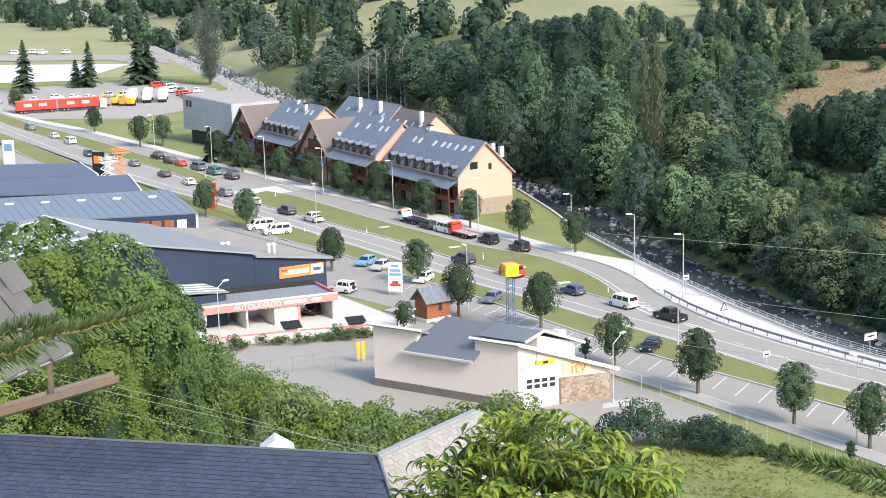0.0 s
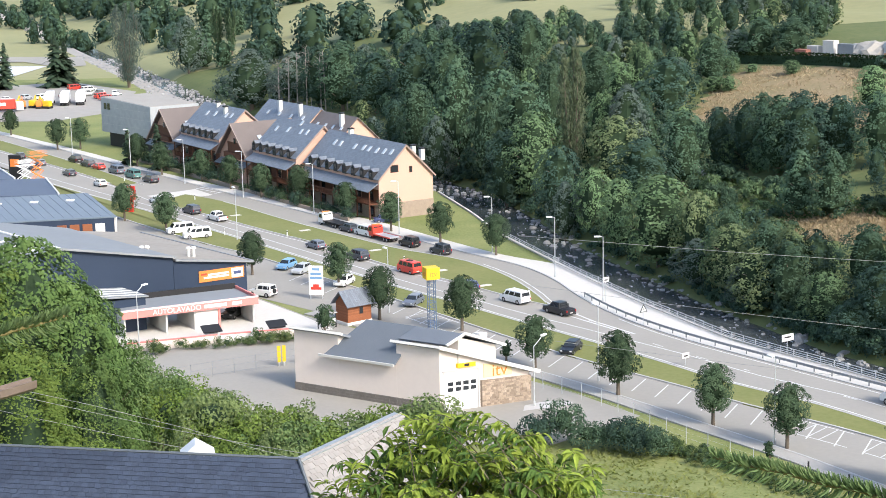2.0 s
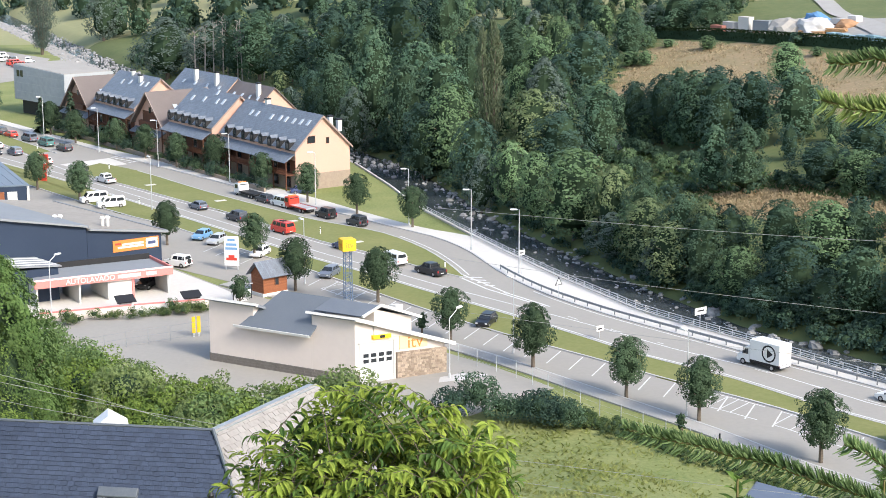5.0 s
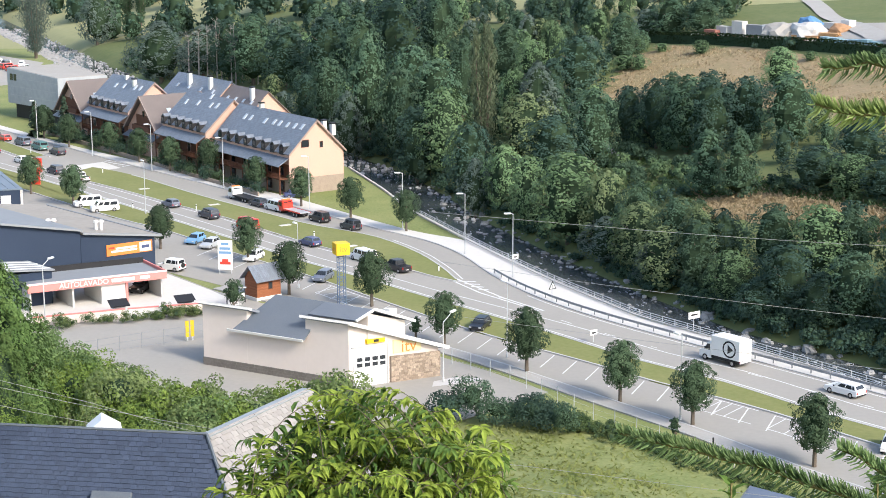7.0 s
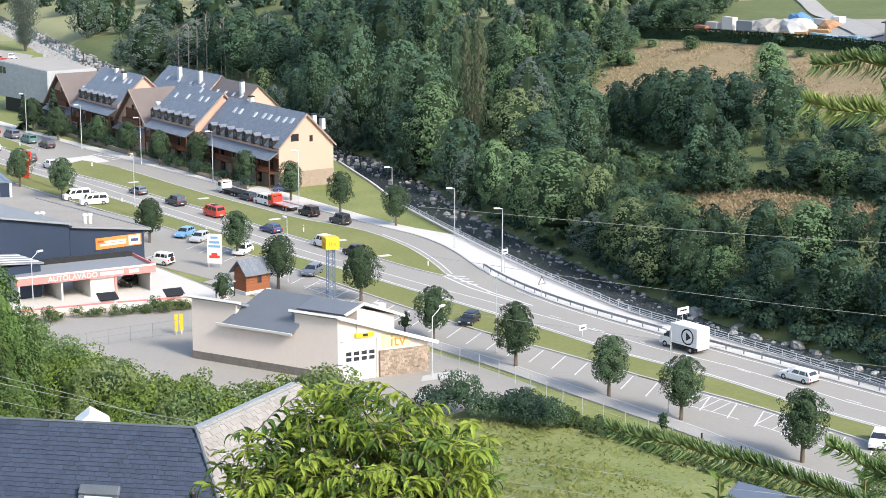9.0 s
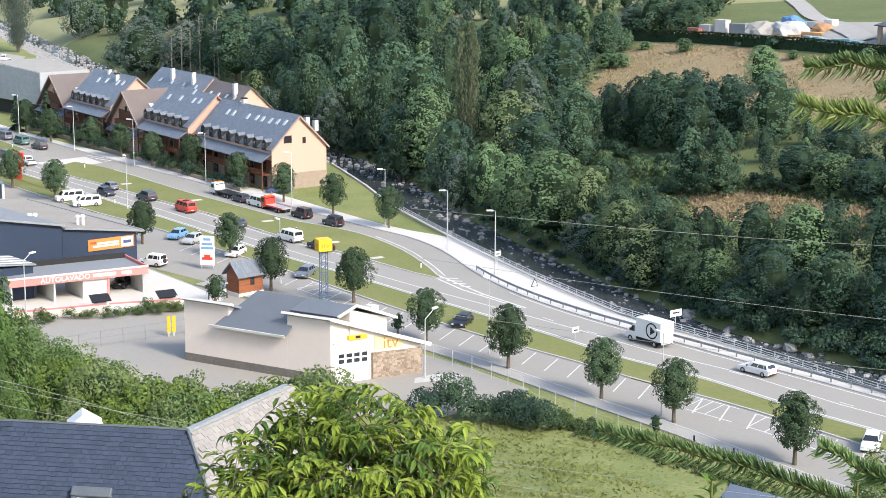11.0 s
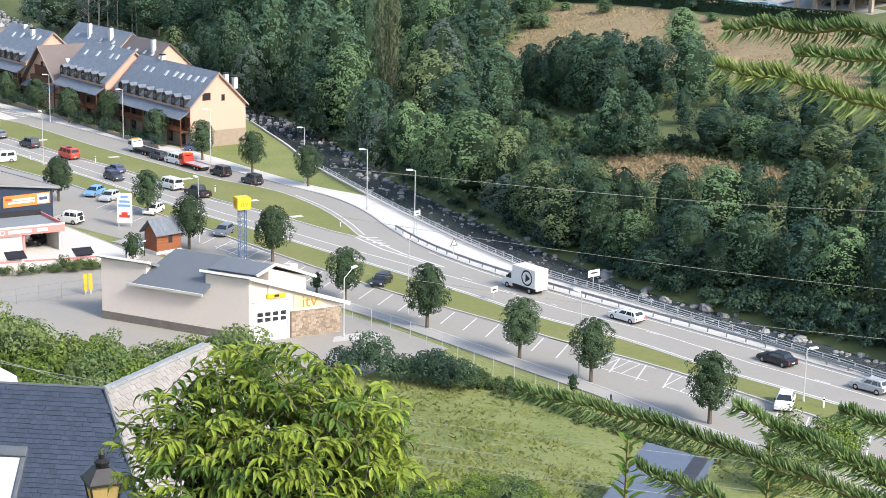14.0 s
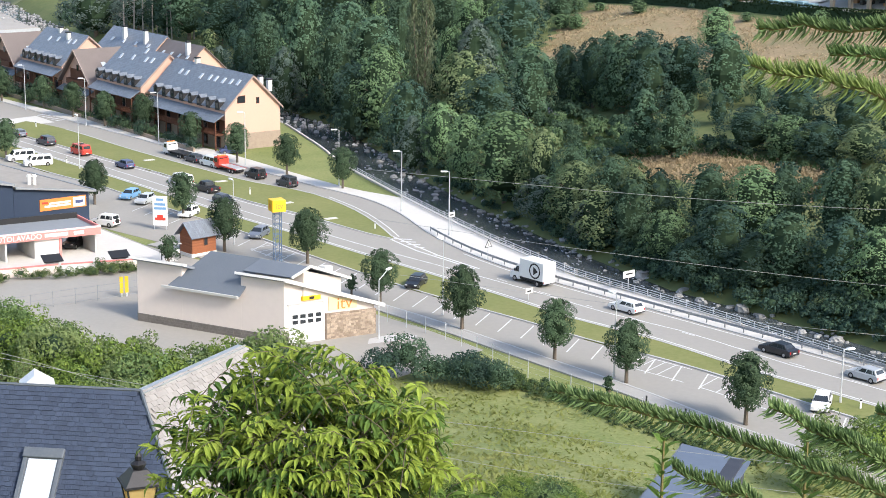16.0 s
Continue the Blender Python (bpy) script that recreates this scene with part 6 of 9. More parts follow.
    scatter("fence_bushes", crown_kinds(27, 4, (1.5, 2.2), (1.2, 1.9), 22, 70, 0.2, 0.45), dark, [LEAF, DARK_CORE, LEAF_DEEP, LEAF_STREET, LEAF_FRESH],
            "dark green bushes between the meadow and the station yard", "bushes", 28, (0.75, 1.2))
    scatter("thicket", crown_kinds(16, 5, (2.4, 3.3), (2.2, 3.2), 34, 110, 0.24, 0.5), big[:40], [LEAF_BRIGHT, DARK_CORE, SCRUB, LEAF_BRIGHT, LEAF_OLIVE],
            "tangled light green thicket beside the car wash", "thicket", 17, (0.9, 1.4))
    scatter("verge_weeds", crown_kinds(19, 4, (1.5, 2.2), (1.2, 1.9), 8, 40, 0.36), verge, [SCRUB, DARK_CORE, LEAF_OLIVE, LEAF_BRIGHT],
            "low weeds along the fence between meadow and pavement", "undergrowth", 36, (0.75, 1.2))
    scatter("bushes", crown_kinds(14, 6, (1.5, 2.2), (1.2, 1.9), 18, 110, 0.19, 0.45), spots, [LEAF_OLIVE, DARK_CORE, LEAF_BRIGHT, SCRUB, LEAF_OLIVE],
            "wild bushes and brambles round the forecourt and meadow", "bushes", 15, (0.75, 1.2))


near_trees()


def clearing_scrub():
    """Brambles and low bushes behind the dry strip of the clearing."""
    rng, spots = random.Random(77), []
    for k in range(1800):
        y = rng.uniform(232, 312)
        u = rng.uniform(34, 80)
        x = bank(y) + u
        if not inside(CLEARING, x, y) or inside(DRY_STRIP, x, y) or (y < 275 and k % 4):
            continue
        if any((x - a) ** 2 + (y - b) ** 2 < 3 for a, b, _ in spots):
            continue
        spots.append((x, y, rng.choice((.5, .7, .9, 1.2))))
    scatter("bramble_scrub", crown_kinds(21, 5, (1.1, 1.8), (.7, 1.2), 14, 44, 0.27), spots, [LEAF_FRESH, DARK_CORE, LEAF, LEAF, LEAF_WARM],
            "low brambles and young bushes in the hillside clearing", "undergrowth", 29, (0.7, 1.25))


clearing_scrub()


def meadow_grass():
    """Tufts over the meadow."""
    rng = random.Random(31)
    V, Fc = [], []
    for k in range(17000):
        y = rng.uniform(98, 170)
        x = rng.uniform(2, 46)
        if 0.797 * x + 0.604 * y > 121.5 or x > 0.36 * y:
            continue
        if noise.noise((x * 0.2, y * 0.2, 1)) < -0.15 and rng.random() < .6:
            continue
        z, h, a = terrain(x, y), rng.uniform(0.08, 0.3) * (1.1 + noise.noise((x * .3, y * .3, 7))), rng.random() * 2 * pi
        w = rng.uniform(0.06, 0.22)
        lean = (rng.gauss(0, .3), rng.gauss(0, .3))
        o = len(V)
        V += [np.array((x - w * cos(a), y - w * sin(a), z)), np.array((x + w * cos(a), y + w * sin(a), z)),
              np.array((x + w * .3 * cos(a) + lean[0], y + lean[1], z + h)), np.array((x - w * .3 * cos(a) + lean[0], y + lean[1], z + h))]
        Fc.append((o, o + 1, o + 2, o + 3))
    joined("grass_tufts", [np.array(V)], [np.array(Fc)], [0] * len(Fc), [TUFT], "long uneven meadow grass", "grass")


def slope_grass():
    """Rough grass and weeds on the clearings and the dry slope."""
    rng = random.Random(33)
    V, Fc, mats = [], [], []
    for k in range(60000):
        dry = k % 2
        y = rng.uniform(276, 412) if dry else rng.uniform(222, 330)
        x = rng.uniform(42, 110) if dry else rng.uniform(34, 80)
        if not inside(DRY_SLOPE if dry else CLEARING, x, y):
            continue
        n = noise.noise((x * .13, y * .13, 4))
        if n < -.12 and rng.random() < .75:
            continue
        z, h, a = terrain(x, y), rng.uniform(.12, .38) * (1 + n), rng.random() * 2 * pi
        w = rng.uniform(.08, .24)
        lx, ly = rng.gauss(0, .3), rng.gauss(0, .3)
        o = len(V)
        V += [np.array((x - w * cos(a), y - w * sin(a), z - .05)), np.array((x + w * cos(a), y + w * sin(a), z - .05)),
              np.array((x + w * .4 * cos(a) + lx, y + ly, z + h)), np.array((x - w * .4 * cos(a) + lx, y + ly, z + h))]
        Fc.append((o, o + 1, o + 2, o + 3))
        mats.append(1 if dry or (y < 268 and n > .05) else 0)
    for k in range(40000):                    # the dry strip of the clearing and the grass round it
        x, y = rng.uniform(46, 82), rng.uniform(222, 282)
        strip_ = inside(DRY_STRIP, x, y)
        if not strip_ and (k % 2 or not inside(CLEARING, x, y)):
            continue
        z, h, a, w = terrain(x, y), rng.uniform(.2, .6), rng.random() * 2 * pi, rng.uniform(.1, .32)
        lx, ly = rng.gauss(0, .3), rng.gauss(0, .3)
        o = len(V)
        V += [np.array((x - w * cos(a), y - w * sin(a), z - .05)), np.array((x + w * cos(a), y + w * sin(a), z - .05)),
              np.array((x + w * .4 * cos(a) + lx, y + ly, z + h)), np.array((x - w * .4 * cos(a) + lx, y + ly, z + h))]
        Fc.append((o, o + 1, o + 2, o + 3))
        mats.append(1 if strip_ or rng.random() < .3 else 0)
    joined("rough_grass", [np.array(V)], [np.array(Fc)], mats, [SCRUB, STRAW], "rough green weeds and straw-coloured dry grass on the slopes", "grass")


STRAW = leaf_material("straw", (0.34, 0.265, 0.165), (0.50, 0.40, 0.245), 0.4, scale=0.1)
slope_grass()
TUFT = leaf_material("grass blades", (0.19, 0.24, 0.06), (0.34, 0.34, 0.13), 0.45, scale=0.15)
meadow_grass()

# ---- street furniture ----
def lamp(x, y, h, turn, label="tall grey steel street lamp with a flat head", arm=1.0, curved=False, z=0.1):
    t = thing("street_lamp", label, "street lamp", pose(x, y, z, 0, 0, turn), "street lamps")
    bm = bmesh.new()
    tube(bm, (0, 0, 0), (0, 0, h), 0.09, 0.055, 8)
    tube(bm, (0, 0, 0), (0, 0, 0.5), 0.14, 0.14, 8)
    if curved:
        p = Vector((0, 0, h))
        for k in range(1, 6):
            a = k / 5 * pi * 0.45
            q = Vector((arm * sin(a), 0, h + arm * 0.75 * (1 - cos(a)) * 0.2 + 0.75 * sin(a) * 0.7))
            tube(bm, p, q, 0.05, 0.05, 6)
            p = q
        head = p
    else:
        tube(bm, (0, 0, h - 0.05), (arm * 0.35, 0, h + 0.02), 0.04, 0.04, 6)
        head = Vector((arm * 0.35, 0, h))
    part("pole", bm, STEEL, t)
    bm = bmesh.new()
    box(bm, head.x, head.x + 0.95, -0.2, 0.2, head.z - 0.06, head.z + 0.14, bevel=0.05)
    part("lamp_head", bm, WHITE_PAINT, t)
    return t


for x, y in ((-81.6, 376.7), (-65.9, 356.9), (-50.5, 336.9), (-34.2, 317.5), (-16.7, 294.0), (9.3, 255.6), (15.6, 239.0), (-101, 402), (-.3, 275.6)):
    lamp(x, y, 9.4, 180)
for x, y in ((-45, 291), (29.0, 171.2), (12.2, 196.3), (-15.0, 233.5)):
    lamp(x, y, 9.2, 120)
lamp(51.0, 162.5, 5.6, 20)
lamp(4.3, 186.5, 7.0, 60, "bent grey steel lamp post on the forecourt", 1.9, True, 0)
lamp(-46.5, 213.5, 8.0, 60, "bent grey steel lamp post on the forecourt", 1.2, True, 0)


def rail(name, line, posts, heights, r, height, label, z=0.12, post_w=0.05):
    """A rail along a line: round bars on posts."""
    t = thing(name, label, "railing")
    for h in heights:
        bm = bmesh.new()
        for p, q in zip(line, line[1:]):
            tube(bm, (p.x, p.y, z + h), (q.x, q.y, z + h), r, r, 5, False)
        part("bar", bm, STEEL, t)
    n = int(sum((q - p).length for p, q in zip(line, line[1:])) / posts)
    me = None
    for p in along(line, n):
        if me is None:
            me = part("post", boxbm(-post_w, post_w, -post_w, post_w, 0, height), STEEL, t)
            me.location = (p.x, p.y, z)
        else:
            o = new("post", me.data)
            o.parent = t
            o.location = (p.x, p.y, z)
    return t


wall_line = [Vector((bank(y) - 0.55, y, 0)) for y in range(288, 138, -4)]
rail("river_railing", wall_line, 2.2, (0.25, 0.5, 0.75, 1.05), 0.045, 1.08, "pale galvanised railing with four bars above the river")


def guard_rail():
    line = offset([p for p in KERB_LINE if 140 < p.y < 242], -0.6)
    t = thing("guard_rail", "galvanised steel crash barrier on short posts", "guard rail")
    bm = bmesh.new()
    prof = [(0, 0.40), (0.06, 0.46), (0, 0.56), (0.06, 0.66), (0, 0.74)]
    rows = []
    for i, p in enumerate(line):
        d = (line[min(i + 1, len(line) - 1)] - line[max(i - 1, 0)]).normalized()
        n = Vector((d.y, -d.x, 0))
        rows.append([bm.verts.new(p + n * a + Vector((0, 0, b + 0.12))) for a, b in prof])
    for a, b in zip(rows, rows[1:]):
        for k in range(4):
            bm.faces.new((a[k], a[k + 1], b[k + 1], b[k]))
    part("beam", bm, GUARD, t)
    me = None
    for p in along(line, 44):
        if me is None:
            me = part("post", boxbm(-0.07, 0.07, -0.07, 0.07, 0, 0.75), GUARD, t)
            me.location = (p.x, p.y, 0.1)
        else:
            o = new("post", me.data)
            o.parent = t
            o.location = (p.x, p.y, 0.1)


guard_rail()


def ribbon(name, line, width, z, mat, label, parent=None):
    a, b = offset(line, -width / 2), offset(line, width / 2)
    vs = [(p.x, p.y, z) for p in a] + [(p.x, p.y, z) for p in b]
    n = len(a)
    ob = mesh_ob(name, vs, [(i, n + i, n + i + 1, i + 1) for i in range(n - 1)], mat, parent)
    if not parent:
        tagged(ob, label, "road marking", kind="structure")
    return ob


ribbon("lane_line", offset(NEAR_EDGE, -0.7), 0.22, 0.006, PAINT, "white painted edge line of the road")
CENTRE = [a.lerp(b, ease(190, 240, p.y)) for p, a, b in zip(NEAR_EDGE, offset(NEAR_EDGE, -5.2), offset(NEAR_EDGE, -3.4))]
ribbon("lane_line", CENTRE, 0.2, 0.006, PAINT, "white painted centre line of the road")
ribbon("lane_line", offset([p for p in FAR_EDGE if p.y > 246], 0.7), 0.2, 0.006, PAINT, "white painted edge line of the road")
ribbon("lane_line", offset([p for p in KERB_LINE if 120 < p.y < 232], 0.6), 0.2, 0.006, PAINT, "white painted edge line of the road")
ribbon("lane_line", offset([p for p in ISLAND_BACK if p.y < 268], -0.9), 0.2, 0.006, PAINT, "white painted edge line of the side road")
for line, nm in ((NEAR_EDGE, 0.12), (VERGE_KERB, -0.12), (FAR_EDGE, -0.12), (ISLAND_BACK, 0.12), (LOT_KERB, 0.12), (KERB_LINE, -0.12)):
    for a, b in ((900, 356), (334, 60)):
        seg = [p for p in line if b < p.y < a]
        if len(seg) > 2:
            strip("kerb", offset(seg, nm - 0.13), offset(seg, nm + 0.13), -0.2, 0.14, KERB, "pale stone kerb", "kerb")


def dashes(line, d, start, stop, on, off, width=0.15):
    L = along(offset(line, d), 800)
    t = thing("dashed_line", "white dashed lane marking", "road marking", kind="structure")
    acc, run = 0.0, []
    for p, q in zip(L, L[1:]):
        acc += (q - p).length
        if start > p.y > stop:
            if acc % (on + off) < on:
                run.append(p)
            elif len(run) > 1:
                ribbon("dash", run, width, 0.006, PAINT, "", t)
                run = []
            else:
                run = []


dashes(KERB_LINE, 4.6, 232, 140, 3.0, 5.0)

# hatched tip where the side road joins
for k in range(4):
    p = Vector((7.6 + 0.9 * k, 237.4 - 1.7 * k, 0))
    ribbon("chevron", [p, p + Vector((2.6 - .4 * k, -0.5, 0))], 0.45, 0.006, PAINT, "white painted hatching at the junction")
ribbon("lane_line", [Vector((7.4, 239, 0)), Vector((13.5, 227, 0)), Vector((18.5, 219.5, 0))], 0.3, 0.007, PAINT, "white painted hatching at the junction")
ribbon("lane_line", [Vector((6.2, 239, 0)), Vector((10.5, 230, 0)), Vector((17.8, 219.5, 0))], 0.3, 0.007, PAINT, "white painted hatching at the junction")

# parking bays: slanted white lines from the verge kerb
BAY = Vector((0.38, 0.925, 0))


def bays():
    t = thing("parking_bays", "white painted slanted parking bay lines", "road marking", kind="structure")
    L = [p for p in along(offset(VERGE_KERB, 0.35), 600) if 128 < p.y < 262]
    acc = 0.0
    last = -9
    for p, q in zip(L, L[1:]):
        acc += (q - p).length
        if acc - last >= 3.45:
            last = acc
            ribbon("bay_line", [p, p - BAY * 5.6], 0.16, -0.012, PAINT, "", t)
    # two hatched no-parking boxes
    for y0, y1 in ((180.5, 174.0), (173.0, 164.5), (236, 226)):
        seg = [p for p in L if y1 < p.y < y0]
        low = [p - BAY * 4.9 for p in seg]
        ribbon("bay_line", low, 0.16, -0.011, PAINT, "", t)
        ribbon("bay_line", offset(seg, 0.1), 0.16, -0.011, PAINT, "", t)
        for k in range(1, 5):
            i = int(k / 5 * (len(seg) - 1))
            ribbon("bay_line", [seg[i], low[max(0, i - len(seg) // 5)]], 0.14, -0.010, PAINT, "", t)


bays()
# raised pale crossing between the roads, with bars
strip("crossing", [Vector((-71.0, 341.5, 0)), Vector((-62.5, 349.5, 0))], [Vector((-65.5, 334.5, 0)), Vector((-57.5, 341.5, 0))], -0.2, 0.03, CONCRETE, "pale paved crossing through the grass island", "crossing")
for k in range(5):
    p = Vector((-57.5, 343.5, 0)) + Vector((-1.2, 1.7, 0)) * k
    ribbon("crossing_bar", [p, p + Vector((2.6, 3.2, 0))], 0.55, 0.008, PAINT, "white painted zebra bar on the side road")


def marker_post(x, y):
    t = thing("marker_post", "white plastic road marker post with a dark band", "marker post", pose(x, y, 0.1), "marker posts")
    part("post", boxbm(-0.09, 0.09, -0.06, 0.06, 0, 1.1, bevel=0.03), WHITE_PAINT, t)
    part("band", boxbm(-0.095, 0.095, -0.065, 0.065, 0.8, 0.95), BLACK_TRIM, t)


for x, y in ((-36.5, 293.5), (-14.6, 268.8), (-30.0, 266.5), (-60, 335), (-48, 296), (5.0, 243.5), (52.5, 160.5), (-80, 362)):
    marker_post(x, y)


def drain(x, y):
    part_ob = part("manhole_slab", boxbm(-1.0, 1.0, -0.5, 0.5, 0, 0.06), CONCRETE)
    part_ob.matrix_world = pose(x, y, 0.1, 0, 0, 30)
    tagged(part_ob, "pale concrete slab set into the grass", "slab", "slabs in the grass")


for x, y in ((-34, 299), (-20, 279.5), (-8.5, 262), (-1.5, 250.5), (-49, 316)):
    drain(x, y)


def road_sign(x, y, kind, h=2.2, turn=35):
    t = thing("road_sign", {"tri": "white triangular warning sign on a steel post", "panel": "small white information panel on two posts", "board": "white place-name board on a steel post"}[kind], "road sign", pose(x, y, 0.1, 0, 0, turn))
    bm = bmesh.new()
    tube(bm, (0, 0, 0), (0, 0, h), 0.05, 0.05, 6)
    part("post", bm, STEEL, t)
    bm = bmesh.new()
    if kind == "tri":
        prism(bm, [(-0.65, h - 0.2), (0.65, h - 0.2), (0, h + 0.95)], -0.1, -0.06)
        part("frame", bm, BLACK_TRIM, t)
        bm = bmesh.new()
        prism(bm, [(-0.45, h - 0.09), (0.45, h - 0.09), (0, h + 0.7)], -0.115, -0.1)
        part("face", bm, WHITE_PAINT, t)
        part("bar", boxbm(-0.05, 0.05, -0.125, -0.115, h + 0.02, h + 0.4), BLACK_TRIM, t)
    else:
        w = 1.0 if kind == "board" else 0.55
        part("panel", boxbm(-w, w, -0.1, -0.05, h - (0.5 if kind == "board" else .3), h + 0.4, bevel=0.01), WHITE_PAINT, t)
        part("bar", boxbm(-w * 0.6, w * 0.6, -0.11, -0.1, h - 0.1, h + 0.1), BLACK_TRIM, t)
    return t


road_sign(20.0, 224.0, "tri", 2.0)
road_sign(36.5, 207.2, "board", 2.3)
road_sign(23.3, 202.9, "panel", 1.2)
road_sign(15.9, 238.4, "panel", 3.2)


def fence():
    t = thing("wire_fence", "thin rusty steel fence posts with wire beside the meadow", "fence", kind="")
    line = [Vector(p) for p in ((5.5, 193.8, 0), (12.5, 185.6, 0), (18.6, 173.7, 0), (25.2, 164.6, 0), (30.3, 158.2, 0), (33.3, 154.4, 0), (38.8, 147.2, 0), (46, 138, 0))]
    me = None
    pts = along(line, 22)
    for p in pts:
        if me is None:
            bm = bmesh.new()
            tube(bm, (0, 0, -0.1), (0, 0, 2.0), 0.045, 0.045, 6)
            me = part("post", bm, STEEL, t)
            me.location = p
        else:
            o = new("post", me.data)
            o.parent = t
            o.location = p
    for h in (0.6, 1.2, 1.9):
        for p, q in zip(pts, pts[1:]):
            bm = bmesh.new()
            tube(bm, p + Vector((0, 0, h)), q + Vector((0, 0, h)), 0.008, 0.008, 4, False)
            part("wire", bm, STEEL, t)
    for x, y in ((30.1, 158.0), (33.2, 154.0)):
        bm = bmesh.new()
        tube(bm, (0, 0, 0), (0, 0, 2.5), 0.1, 0.09, 7)
        o = part("timber_post", bm, BLACK_TRIM)
        o.matrix_world = pose(x, y, -0.05)
        tagged(o, "dark weathered timber post at the meadow edge", "post", "timber posts")


fence()

# ---- vehicles: x forward, y left, origin on the ground ----
def wheel(parent, x, y, r, side, w=0.21):
    bm = bmesh.new()
    tube(bm, (x, y - w / 2, r), (x, y + w / 2, r), r, r, 14)
    tyre = part("wheel", bm, TYRE, parent)
    bm = bmesh.new()
    tube(bm, (x, y + side * (w / 2 - 0.03), r), (x, y + side * (w / 2 + 0.015), r), r * 0.62, r * 0.55, 10)
    part("rim", bm, RIM, tyre)


def tapered(bm, low, high, w0, w1):
    """A cabin: low and high are (x0, x1, z); narrower at the top."""
    a = [bm.verts.new((x, s * w0 / 2, low[2])) for x, s in ((low[0], -1), (low[1], -1), (low[1], 1), (low[0], 1))]
    b = [bm.verts.new((x, s * w1 / 2, high[2])) for x, s in ((high[0], -1), (high[1], -1), (high[1], 1), (high[0], 1))]
    bm.faces.new(a[::-1]), bm.faces.new(b)
    for i in range(4):
        bm.faces.new((a[i], a[(i + 1) % 4], b[(i + 1) % 4], b[i]))
    return a, b


def pane(parent, pts, push=0.012):
    v = [Vector(p) for p in pts]
    n = (v[1] - v[0]).cross(v[2] - v[0]).normalized()
    bm = bmesh.new()
    f = [bm.verts.new(p + n * push) for p in v]
    g = [bm.verts.new(p - n * 0.01) for p in v]
    bm.faces.new(f)
    for i in range(4):
        bm.faces.new((f[i], g[i], g[(i + 1) % 4], f[(i + 1) % 4]))
    part("window", bm, CAR_GLASS, parent)


def mix(a, b, t):
    return tuple(p + (q - p) * t for p, q in zip(a, b))


SHAPES = {  # length, width, height, waist, bonnet end, cabin front low/high, cabin rear high/low (from the nose, share of length)
    "hatch": (4.15, 1.76, 1.5, 0.92, 0.26, 0.44, 0.88, 0.97),
    "estate": (4.6, 1.8, 1.5, 0.93, 0.27, 0.43, 0.90, 0.985),
    "sedan": (4.5, 1.78, 1.44, 0.92, 0.27, 0.43, 0.76, 0.90),
    "suv": (4.6, 1.88, 1.78, 1.08, 0.25, 0.38, 0.93, 0.985),
    "jeep": (4.2, 1.8, 1.85, 1.1, 0.30, 0.38, 0.95, 0.98),
    "van": (4.9, 1.92, 1.92, 1.08, 0.14, 0.27, 0.965, 0.99),
    "camper": (4.5, 1.85, 1.98, 1.1, 0.015, 0.14, 0.95, 0.99),
    "pickup": (5.2, 1.86, 1.8, 1.08, 0.25, 0.37, 0.66, 0.70),
}


